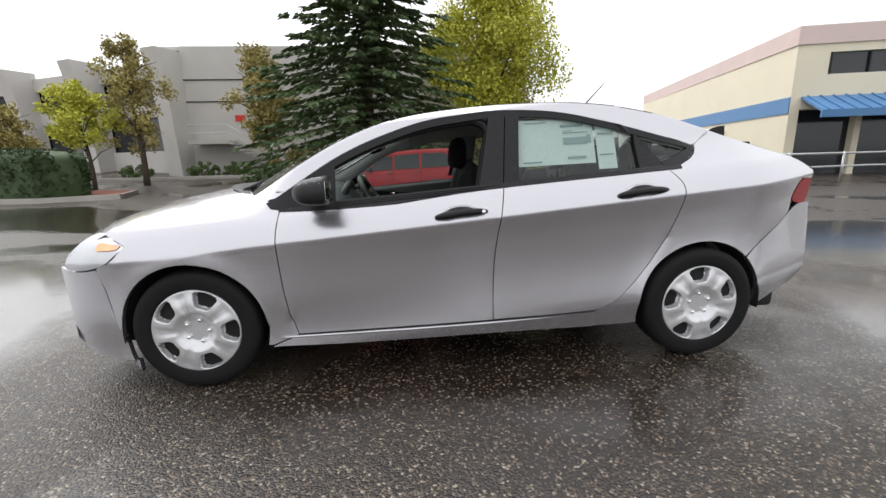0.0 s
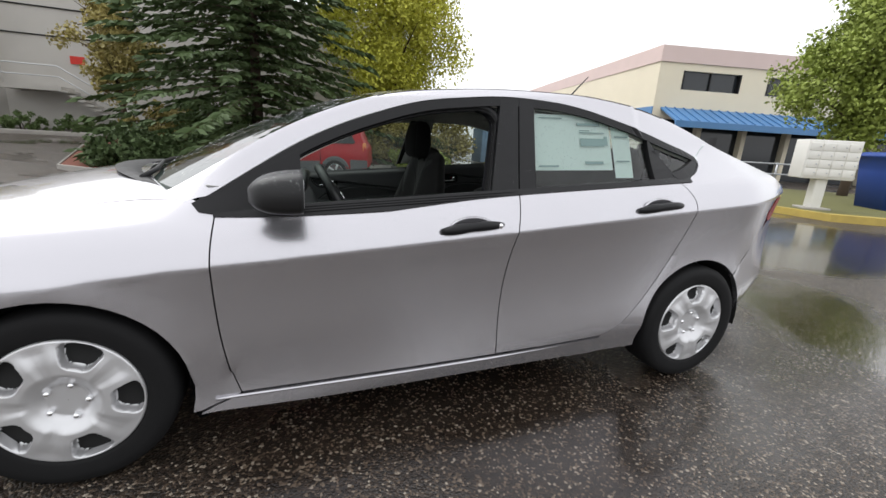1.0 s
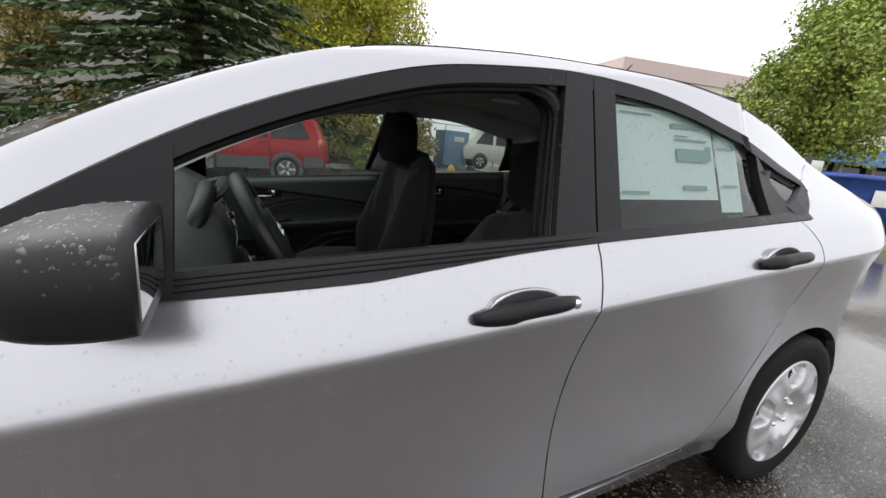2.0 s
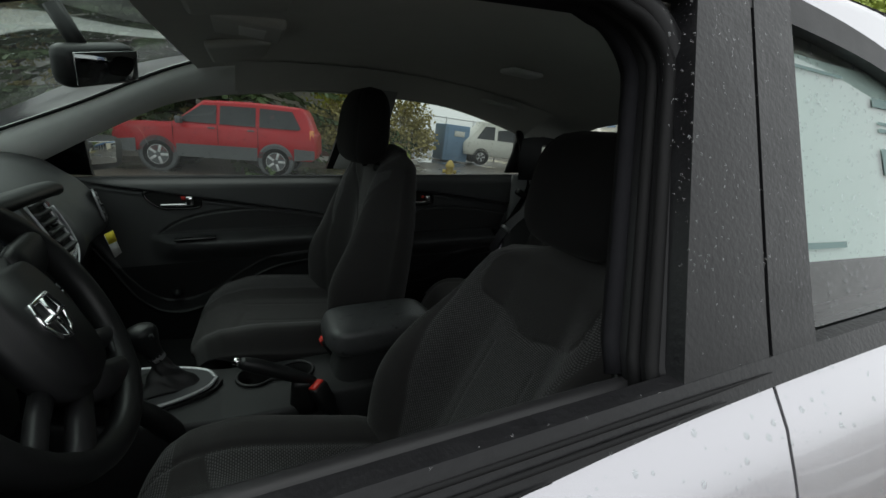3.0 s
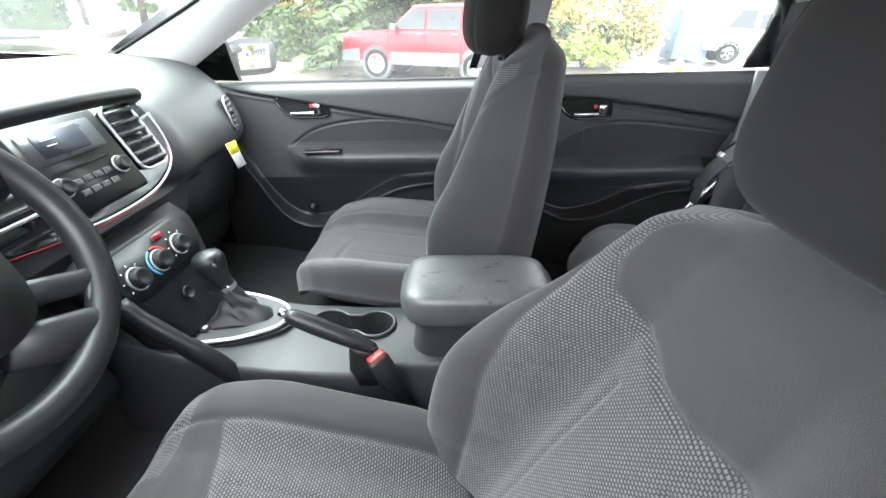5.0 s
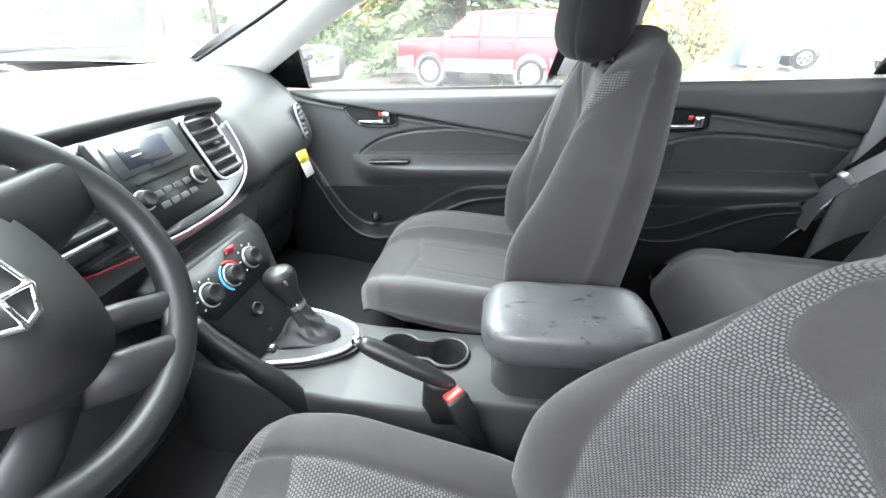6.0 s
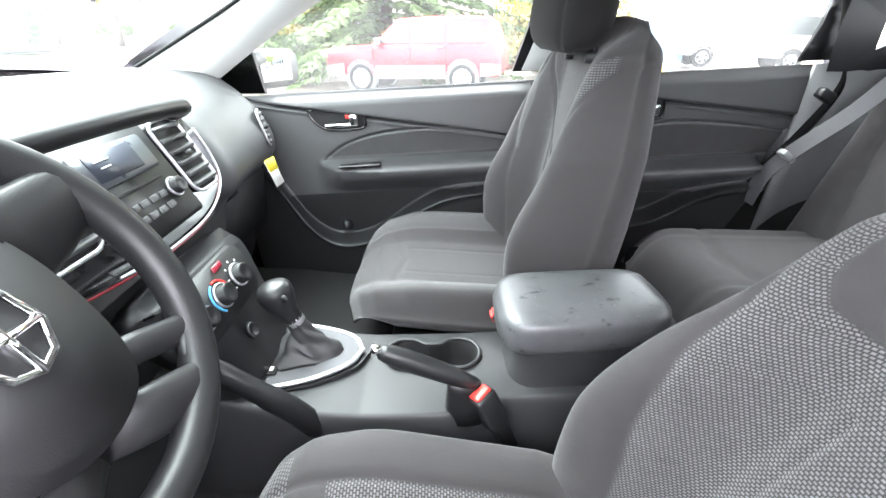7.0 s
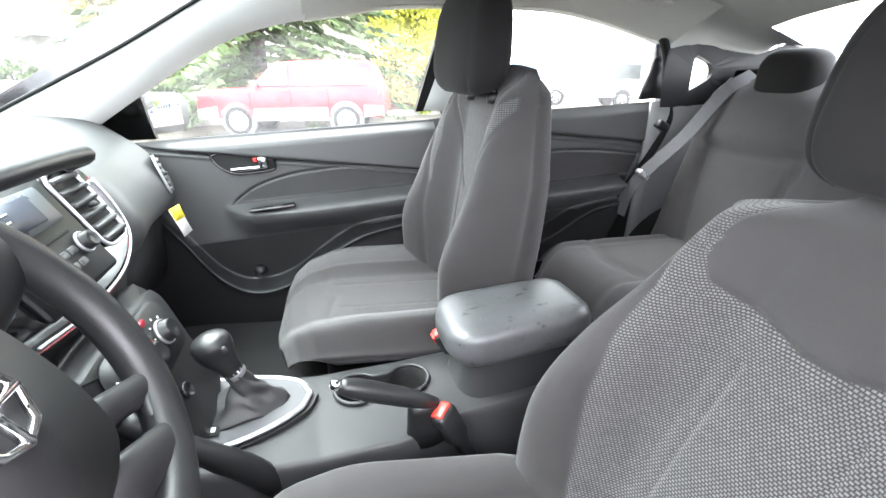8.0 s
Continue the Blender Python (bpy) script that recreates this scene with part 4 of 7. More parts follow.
def front_seat(y0, label, zb, zh, spine, bfw, hx, hz, cx, cz0, tip, deep=False):
    seat = new("front_seat")
    seat.parent = car
    tagged(seat, label)
    bol = lerp_at([(0, 0.57), (0.25, 0.60), (0.5, 0.66), (0.7, 0.77), (0.85, 0.93), (0.93, 1.2), (1, 1.3)])
    yoke = lerp_at([(0, 0.65), (0.10, 0.652), (0.25, 0.675), (0.45, 0.70), (0.60, 0.735), (0.69, 0.79), (0.73, 0.88), (0.745, 1.2), (1, 2)])
    if deep:
        yoke = lerp_at([(0, 0.50), (0.16, 0.51), (0.30, 0.60), (0.45, 0.74), (0.60, 0.84), (0.70, 0.90), (0.73, 0.93), (0.745, 1.2), (1, 2)])
    if deep:
        wid_top = [(0.8, 0.216), (0.9, 0.201), (0.96, 0.186), (1, 0.164)]
    wid = lerp_at([(0, 0.235), (0.1, 0.25), (0.35, 0.258), (0.6, 0.25)] + (wid_top if deep else [(0.8, 0.232), (0.9, 0.215), (0.96, 0.19), (1, 0.15)]))
    thick = lerp_at([(0, 0.13), (0.5, 0.105), (0.8, 0.085), (0.95, 0.07), (1, 0.05)])
    NF, NB, NV = 132, 20, 110
    def back(uu, v):
        k = uu * (NF + NB)
        w, x0 = wid(v), spine(v)
        z = zb + zh * v
        if k <= NF:
            s = 2 * k / NF - 1
            a = abs(s)
            f = -bfw(v) * smooth01(0.36, 0.80, a) + (bfw(v) + 0.045) * smooth01(0.78, 1.0, a) ** 2
            f += 0.030 * smooth01(0.9, 1.0, v) ** 2
            seam = 0
            if v < 0.93:
                seam = max(bumpline(a - bol(v), 0.02), bumpline(v - yoke(a), 0.012) if a < 0.74 else 0, 0.6 * bumpline(a - 0.27, 0.015) if v < 0.58 else 0)
            if v > 0.8:
                seam = max(seam, bumpline(a - 0.738, 0.015))
            x = x0 + f + 0.006 * seam
        else:
            s = 1 - 2 * (k - NF) / NB
            x = x0 + 0.045 + thick(v) * (1 - abs(s) ** 3) ** 0.5
        e = smooth01(0.86, 1.0, v) ** 1.6
        xm = x0 + 0.035 + 0.3 * thick(v)
        return Vector((x + (xm - x) * 0.85 * e, y0 + s * w * (1 - (0.12 if deep else 0.25) * e), z - (0.012 if deep else 0.035) * e * abs(s) ** 2))
    def mask(uu, v):
        k = uu * (NF + NB)
        if k > NF:
            return -1.0
        a = abs(2 * k / NF - 1)
        d = min((bol(v) - a) * 0.25, (yoke(a) - v) * 0.5, (0.955 - v) * 0.5)
        return min((min(bol(v), 0.94) - 0.02 - a) * 0.25, (a - bol(v) + 0.05 + 0.12 * smooth01(0.5, 0.85, v)) * 0.25, (0.90 - v) * 0.5, (v - 0.50) * 0.5) if deep else d
    run = {}
    def arc_len(v):
        """Metres along the front of the section at v, for the pattern."""
        key = round(v * NV)
        if key not in run:
            P = [back(i / (NF + NB), v) for i in range(NF + 1)]
            acc = [0.0]
            for p, q in zip(P, P[1:]):
                acc.append(acc[-1] + (q - p).length)
            mid = acc[NF // 2]
            run[key] = [d - mid for d in acc]
        return run[key]
    bm = grid(back, NF + NB, NV, None, lambda u, v: (arc_len(v)[min(NF, round(u * (NF + NB)))], v * 0.62), closed_u=True, mask=mask)
    bm.faces.new([v for v in bm.verts[:NF + NB]])
    bm.faces.new([v for v in bm.verts[-(NF + NB):]][::-1])
    bmesh.ops.recalc_face_normals(bm, faces=bm.faces[:])
    part("backrest", bm, M["woven"], seat, "dark grey cloth backrest with woven mesh centre")
    # cushion
    NT, NU, NX = 110, 14, 80
    cw = lerp_at([(0, 0.165), (0.04, 0.20), (0.10, 0.228), (0.2, 0.248), (0.35, 0.26), (0.8, 0.262), (1, 0.25)])
    if deep:                 # the passenger cushion is rounder in plan at its front
        cw = lerp_at([(0, 0.125), (0.03, 0.165), (0.08, 0.200), (0.16, 0.228), (0.30, 0.250), (0.45, 0.258), (0.8, 0.260), (1, 0.25)])
    top = lerp_at([(0, 0.545), (0.03, 0.585), (0.08, 0.618), (0.16, 0.638), (0.30, 0.645), (0.6, 0.632), (1, 0.615)])
    cb = lerp_at([(0, 0.02), (0.15, 0.035), (0.4, 0.052), (0.8, 0.058), (1, 0.05)])
    def cushion(uu, v):
        k = uu * (NT + NU)
        x = cx + 0.52 * v
        if k <= NT:
            s = 2 * k / NT - 1
            a = abs(s)
            x -= 0.025 * (1 - a ** 2) * (1 - v)
            z = cz0 + tip * (0.45 - v) + top(v) + cb(v) * smooth01(0.40, 0.80, a) - (cb(v) + (0.022 if deep else 0.05)) * smooth01(0.82, 1.0, a) ** 2
            seam = max(bumpline(a - 0.62, 0.02), bumpline(v - 0.30 + 0.12 * a, 0.012) if a < 0.62 else 0, 0.5 * bumpline(a - 0.25, 0.015) if v > 0.3 else 0)
            return Vector((x, y0 + s * cw(v), z - (0.004 if deep else 0.006) * seam))
        s = 1 - 2 * (k - NT) / NU
        if deep:
            return Vector((x + 0.05 * (1 - v), y0 + s * cw(v) * 0.97, cz0 + tip * (0.45 - v) + top(v) - 0.070 * smooth01(0, 0.16, v) - 0.010))
        return Vector((x + 0.05 * (1 - v), y0 + s * (cw(v) + 0.012) * 0.98, cz0 + 0.455 + 0.02 * (1 - v) + 0.07 * (1 - v) ** 4))
    def cmask(uu, v):
        k = uu * (NT + NU)
        if k > NT:
            return -1.0
        a = abs(2 * k / NT - 1)
        front = min((0.13 - v) * 0.5, (a - 0.28) * 0.25, (0.80 - a) * 0.25)
        main = min((0.62 - a) * 0.25, (v - 0.30 + 0.12 * a) * 0.5)
        if deep:
            return min((a - 0.60) * 0.25, (0.80 - a) * 0.25, (v - 0.05) * 0.5, (0.85 - v) * 0.5)
        return max(front, main)
    bm = grid(cushion, NT + NU, NX, None, lambda u, v: ((u * (NT + NU) / NT) * 0.52, v * 0.52), closed_u=True, mask=cmask)
    bm.faces.new([v for v in bm.verts[:NT + NU]])
    bm.faces.new([v for v in bm.verts[-(NT + NU):]][::-1])
    bmesh.ops.recalc_face_normals(bm, faces=bm.faces[:])
    part("cushion", bm, M["woven"], seat, "dark grey cloth cushion with woven mesh centre")
    # headrest on two posts
    def head(u, v):
        a = 2 * math.pi * u
        c, s = math.cos(a), math.sin(a)
        prof = max(0.0, 1 - abs(2 * v - 1) ** 3.2) ** 0.42
        z = hz + 0.235 * v
        w = (0.152 - 0.020 * v) * (0.35 + 0.65 * prof)
        d = (0.072 - 0.014 * v) * prof + 0.004
        groove = 0.006 * bumpline(abs(s) - 0.78 + 0.25 * max(0.0, v - 0.6), 0.035) if c < 0 else 0
        return Vector((hx + 0.025 * v + math.copysign(abs(c) ** 0.7, c) * (d - groove), y0 + math.copysign(abs(s) ** 0.7, s) * w, z))
    bm = grid(head, 112, 30, closed_u=True)
    bm.faces.new([v for v in bm.verts[:112]])
    bm.faces.new([v for v in bm.verts[-112:]][::-1])
    bmesh.ops.recalc_face_normals(bm, faces=bm.faces[:])
    part("headrest", bm, M["headrest_shaded"], seat, "grey cloth headrest with shade darkened into its colour")
    for dy in (-0.07, 0.07):
        part("headrest_post", sweep([(hx + 0.045, y0 + dy, hz - 0.03), (hx + 0.040, y0 + dy, hz + 0.03)], 0.007, 8), M["grain"], seat)
        part("post_collar", lathe([(0.001, 0.014), (0.016, 0.012), (0.02, 0.004), (0.02, -0.01)], 14, Matrix.Translation((hx + 0.045, y0 + dy, hz - 0.008))), M["grain"], seat)
    part("seat_base", box((-0.06, y0, 0.34), (0.42, 0.44, 0.19), 0.03), M["grain"], seat)


front_seat(-0.40, "driver seat in dark grey cloth with woven mesh centre", 0.485, 0.52, at_x([(0, 0.12), (0.35, 0.215), (0.64, 0.297), (0.9, 0.352), (1, 0.375)]),
           at_x([(0, 0.09), (0.2, 0.135), (0.4, 0.160), (0.55, 0.140), (0.72, 0.07), (0.86, 0.03), (1, 0.0)]), 0.405, 0.995, -0.40, -0.085, 0.13)
front_seat(0.38, "passenger seat in dark grey cloth with woven mesh centre", 0.545, 0.608, at_x([(0, 0.105), (0.5, 0.165), (0.9, 0.208), (1, 0.222)]),
           at_x([(0, 0.09), (0.26, 0.122), (0.38, 0.120), (0.52, 0.092), (0.68, 0.066), (0.85, 0.036), (1, 0.0)]), 0.166, 1.090, -0.355, -0.045, 0.03, True)

part("airbag_tag", box((0.235, -0.664, 0.838), (0.055, 0.004, 0.05), 0.001), M["white_tag"], car, "small white tag sewn into the seat side")

# door trims
def door_trim(side, front):
    x0, x1 = (-0.76, 0.135) if front else (0.315, 1.045)
    X = lambda t: x0 + (x1 - x0) * t
    pad = lerp_at([(0, 0.995), (0.08, 0.985), (0.92, 0.848), (1, 0.835)] if front else [(0, 0.945), (0.3, 0.93), (1, 0.852)])
    arch = at_x([(0.27, 0.765), (0.30, 0.79), (0.37, 0.835), (0.46, 0.862), (0.58, 0.875), (0.72, 0.872), (1, 0.825)] if front else [(0.1, 0.74), (0.15, 0.79), (0.28, 0.84), (0.45, 0.855), (0.7, 0.84), (1, 0.81)])
    pocket = at_x([(0.0, 0.93), (0.10, 0.80), (0.2, 0.635), (0.27, 0.565), (0.34, 0.540), (0.42, 0.545), (0.50, 0.572), (0.60, 0.630), (0.72, 0.682), (0.85, 0.702), (1, 0.705)] if front
                     else [(0.0, 0.63), (0.15, 0.565), (0.25, 0.55), (0.4, 0.575), (0.6, 0.635), (0.8, 0.668), (1, 0.672)])
    a0, a1 = (0.27, 1.05) if front else (0.02, 0.93)
    zt = (0.998 if side > 0 else 0.972) if front else (1.004 if side > 0 else 0.985)
    at, ab = (0.792, 0.690) if front else (0.735, 0.635)
    fine = (230, 330) if side > 0 else (60, 90)
    def surf(t, z):
        y = 0.722
        p = pad(t)
        if z > p:
            y = 0.700 + (0.036 if front else 0.016) * smooth01(zt - 0.045, zt, z) ** 2
        y -= 0.004 * bumpline(z - p + 0.012, 0.006) - 0.012 * bumpline(z - p, 0.005)
        if t > 0.27 and at < z < arch(t):
            y += 0.006
        y += 0.006 * bumpline(z - arch(t), 0.005) * (1 if t > 0.25 and z > at + 0.01 else 0)
        tip = smooth01(a0, a0 + 0.10, t) * (1 - smooth01(a1 - 0.06, a1, t))
        q = (z - ab) / (at - ab)
        if -0.1 < q < 1.2:
            y -= 0.090 * tip * smooth01(-0.1, 0.78, q) ** 0.75 * smooth01(1.10, 0.80, q) * (0.6 + 0.4 * smooth01(a0, a0 + 0.3, t))
        if z < pocket(t):
            y -= 0.060 * smooth01(0, 0.030, pocket(t) - z) * (0.45 + 0.55 * smooth01(0.1, 0.4, t))
            y -= 0.008 * bumpline(pocket(t) - z - 0.024, 0.014)
        return y
    def fn(u, v):
        z = 0.30 + (zt - 0.30) * v
        lean = 0.0 if not front else 0.03 * (z - 0.7)
        xx = X(u) + (0.10 * max(0, z - 0.6) * u if front else u ** 3 * (0.045 - 0.50 * max(0, 0.99 - z)))
        return Vector((xx, side * surf(u, z), z))
    def reg(u, v):
        z = 0.30 + (zt - 0.30) * v
        if at + 0.004 < z < arch(u) - 0.008 and u > (0.28 if front else 0.12):
            return 1
        if z < ab - 0.01 or z < pocket(u) - 0.012:
            return 2
        return 0
    bm = facing(grid(fn, *fine, reg, lambda u, v: (u * (x1 - x0), v * 0.72)), (0, -side, 0))
    trim = part("door_trim", bm, [M["soft"], M["trimcloth"], M["pocket_black"]], car, "black door trim with armrest and cloth insert")
    # sill behind the glass
    part("window_sill", facing(grid(lambda u, v: Vector((X(u) + (0.046 * u if front else 0.045 * u ** 3), side * (0.735 + 0.075 * v), zt - 0.012 - 0.02 * v)), 20, 2), (0, 0, 1)), M["seal"], car)
    hx, hz = (-0.418, 0.919) if front else (0.508, 0.899)
    yy = surf((hx - x0) / (x1 - x0), hz)
    mh_ = Matrix.Translation((hx, side * (yy - 0.002), hz)) @ Matrix.Rotation(radians(-2), 4, "Y")
    out_ = c2([(0.078, 0.030), (-0.02, 0.034), (-0.070, 0.034), (-0.086, 0.026), (-0.070, -0.004), (-0.040, -0.026), (0.0, -0.032), (0.066, -0.032), (0.082, -0.020), (0.078, 0.030)], 4)[:-1]
    loop = [mh_ @ Vector((p.x, 0, p.y)) for p in out_]
    part("handle_bezel", sweep(loop + loop[:2], 0.0046, 8, cap=False), M["piano"], trim)
    cup = bmesh.new()
    cup.faces.new([cup.verts.new(mh_ @ Vector((p.x, -side * 0.002, p.y))) for p in out_])
    part("handle_cup", facing(cup, (0, -side, 0)), M["dark"], trim)
    part("inner_handle", merge(box(mh_ @ Vector((0.002, -side * 0.013, -0.016)), (0.088, 0.012, 0.013), 0.005), box(mh_ @ Vector((0.050, -side * 0.015, -0.004)), (0.026, 0.014, 0.036), 0.006)), M["chrome"], trim, "chrome door release")
    part("lock_tab", box(mh_ @ Vector((0.030, -side * 0.006, 0.006)), (0.012, 0.006, 0.012), 0.002), M["red_plastic"], trim)
    if front:
        part("window_switch", box((-0.36, side * 0.660, 0.789), (0.13, 0.030, 0.008), 0.003, Matrix.Rotation(radians(-1), 4, "Y")), M["piano"], trim)
        part("switch_rocker", box((-0.345, side * 0.664, 0.793), (0.030, 0.016, 0.006), 0.002), M["grain"], trim)
        part("speaker_boss", lathe([(0.001, 0.018), (0.010, 0.016), (0.018, 0.004), (0.022, -0.01)], 18, Matrix.Translation((-0.445, side * 0.715, 0.565)) @ Matrix.Rotation(radians(90 * side), 4, "X")), M["grain"], trim)


M["pocket_black"] = mat("black_door_pocket_plastic", (0.0125, 0.0127, 0.0132), 0.42, 0, 0.15, 12, 0.25, 500, spec=0.4)
M["trimcloth"] = mat("door_insert_cloth", (0.043, 0.042, 0.043), 0.85, 0, 0.2, 30, 0.5, 900, spec=0.2)
for side in (-1, 1):
    for front in (True, False):
        door_trim(side, front)
    # pillar and rail linings
    def lining(outer, inner, name, material, push=0.045):
        secs = []
        for (xo, zo, yo), (xi, zi, yi) in zip(outer, inner):
            secs.append([Vector((xo, side * yo, zo)), Vector((xi, side * yi, zi)), Vector((xi, side * (yi + 0.012), zi)), Vector((xo, side * (yo + 0.012), zo))])
        part(name, loft(secs), material, car)
    hw = half_width
    xs = np.linspace(-0.98, -0.26, 20)
    if side < 0:
        lining([(x + 0.02, roof_z(x) - 0.02, hw(x, roof_z(x)) - 0.035) for x in xs], [(x + 0.06, max(1.0, dlo_z(x + 0.03) - 0.045), hw(x, dlo_z(x) - 0.03) - 0.045) for x in xs], "pillar_lining", M["pillar_lit"])
        xs = np.linspace(-0.26, 1.32, 30)
        lining([(x, roof_z(x) - 0.035, hw(x, roof_z(x)) - 0.075) for x in xs], [(x, dlo_z(x) - 0.042, hw(x, dlo_z(x) - 0.04) - 0.04) for x in xs], "rail_lining", M["liner"])
    else:
        # rounded pillar trim from the dashboard up to the roof, and the cloth rail that follows it
        win = at_x([(-0.86, 0.90), (-0.80, 0.935), (-0.637, 1.045), (-0.443, 1.165), (-0.30, 1.218), (-0.11, 1.258), (0.06, 1.288), (0.43, 1.311), (0.67, 1.303), (0.98, 1.245), (1.10, 1.205)])
        edge = at_x([(-1.0, 0.955), (-0.95, 0.980), (-0.655, 1.135), (-0.437, 1.262), (-0.30, 1.325), (-0.20, 1.350)])
        secs = []
        for t in np.linspace(0, 1, 26):
            xa, xb = -1.0 + 0.78 * t, -0.86 + 0.64 * t
            a, b = Vector((xa, 0.63 - 0.05 * t, edge(xa))), Vector((xb, 0.715 - 0.02 * t, win(xb)))
            m_ = (a + b) / 2 + Vector((0.012, -0.018, 0.0))
            secs.append([a + Vector((0, 0.03, 0.012)), a, a.lerp(m_, 0.6) + Vector((0, -0.004, 0)), m_, b.lerp(m_, 0.6) + Vector((0, -0.004, 0)), b, b + Vector((0, 0.05, 0.005))])
        part("pillar_lining", loft(secs, False, False), M["pillar_lit"], car, "pale grey pillar trim, windscreen light put into its colour")
        part("pillar_lining", sweep([Vector((x, 0.628 - 0.064 * (x + 1.0), edge(x) + 0.002)) for x in np.linspace(-1.0, -0.22, 24)], 0.0045, 8), M["rubber"], car, "thin black seal along the pillar trim")
        secs = []
        for x in np.linspace(-0.225, 1.015, 32):
            b = Vector((x, 0.697, win(x)))
            c = Vector((x, hw(x, roof_z(x)) - 0.13, roof_z(x) - 0.062))
            secs.append([b + Vector((0, 0.06, 0.0)), b, b + Vector((0, -0.028, 0.016)), b.lerp(c, 0.5) + Vector((0, 0.0, 0.004)), c, c + Vector((0, -0.03, 0.012))])
        part("rail_lining", loft(secs, False, False), M["liner"], car)
    ts = np.linspace(0, 1, 10)
    lining([(0.140 + 0.10 * t, 1.0 + 0.37 * t, hw(0.2, 1.0 + 0.37 * t) - 0.05) for t in ts], [(0.32 + 0.03 * t, 1.0 + 0.37 * t, hw(0.3, 1.0 + 0.37 * t) - 0.05) for t in ts], "pillar_lining", M["pillar_grey"])
    lining([(0.16, 0.30 + 0.70 * t, 0.735) for t in ts], [(0.34, 0.30 + 0.70 * t, 0.735) for t in ts], "pillar_base", M["grain"])
    # black quarter trim with its small window, pale lining above it
    top_edge = at_x([(1.0, 1.178), (1.06, 1.186), (1.169, 1.189), (1.28, 1.166), (1.388, 1.148), (1.46, 1.165), (1.55, 1.20), (1.62, 1.205)])
    yq = lambda x: 0.668 - 0.05 * smooth01(1.25, 1.62, x)
    hole = c2([(1.136, 1.036), (1.136, 1.10), (1.143, 1.152), (1.185, 1.140), (1.222, 1.115), (1.226, 1.080), (1.18, 1.054), (1.136, 1.036)], 4)[:-1]
    hc = Vector((1.175, 1.095, 0))
    secs = [[Vector((p.x, side * (yq(p.x) + 0.02), p.y)) for p in hole], [Vector((p.x, side * yq(p.x), p.y)) for p in hole]]
    outer_ = []
    for p in hole:
        d = (p - hc).normalized()
        k = 0.0
        q = hc.copy()
        while 1.012 < q.x < 1.60 and 0.985 < q.y < top_edge(q.x) - 0.002 and k < 0.6:
            k += 0.004
            q = hc + d * k
        outer_.append(Vector((q.x, side * (yq(q.x) - 0.004), q.y)))
    secs.append(outer_)
    part("quarter_trim", loft(secs, False), M["black_trim"], car, "black quarter trim round a small fixed window", smooth=False)
    part("quarter_trim", facing(grid(lambda u, v: (lambda x: Vector((x, side * (yq(x) - 0.003), 1.0 + (top_edge(x) - 1.0) * v)))(1.27 + 0.35 * u), 14, 6), (0, -side, 0)), M["black_trim"], car)
    def rear_lining(u, v):
        x = 1.036 + 0.40 * u
        te = top_edge(x)
        foot = Vector((x - 0.010 - 0.077 * (te - 0.95), side * (yq(x) + 0.026 * smooth01(1.16, 1.036, x)), te - 0.040 + 0.077 * x))
        head = Vector((foot.x, side * (hw(foot.x, roof_z(foot.x)) - 0.135), max(foot.z + 0.004, roof_z(foot.x) - 0.048)))
        p = foot.lerp(head, v)
        return p + Vector((0, side * 0.020 * math.sin(math.pi * v), 0.020 * math.sin(math.pi * v)))
    part("rear_pillar_lining", facing(grid(rear_lining, 24, 10), (0, -side, -0.5)), M["liner"], car)
    part("door_seal", sweep(curve([(1.000, side * 0.700, 1.235 if side > 0 else 1.185), (1.028, side * 0.690, 1.17 if side > 0 else 1.14), (1.062, side * 0.694, 1.05), (1.090, side * 0.703, 0.985), (1.093, side * 0.700, 0.92), (1.03, side * 0.700, 0.80), (0.945, side * 0.700, 0.686), (0.87, side * 0.70, 0.56)], 5), 0.015, 10), M["rubber"], car)
    part("window_divider", loft([[Vector((a, side * 0.735, b)), Vector((c, side * 0.735, b)), Vector((c, side * 0.75, b)), Vector((a, side * 0.75, b))] for a, c, b in ((0.985, 1.12, 1.01), (1.0, 1.10, 1.06), (1.02, 1.085, 1.11), (1.03, 1.075, 1.16 if side < 0 else 1.20))]), M["black_trim"], car)
    xs = np.linspace(1.00, 1.62, 14)
    lining([(x, 0.32, 0.735 - 0.10 * smooth01(1.04, 1.4, x)) for x in xs], [(x, 1.005, 0.690 - 0.05 * smooth01(1.04, 1.5, x)) for x in xs], "quarter_lining", M["quarter_grey"])

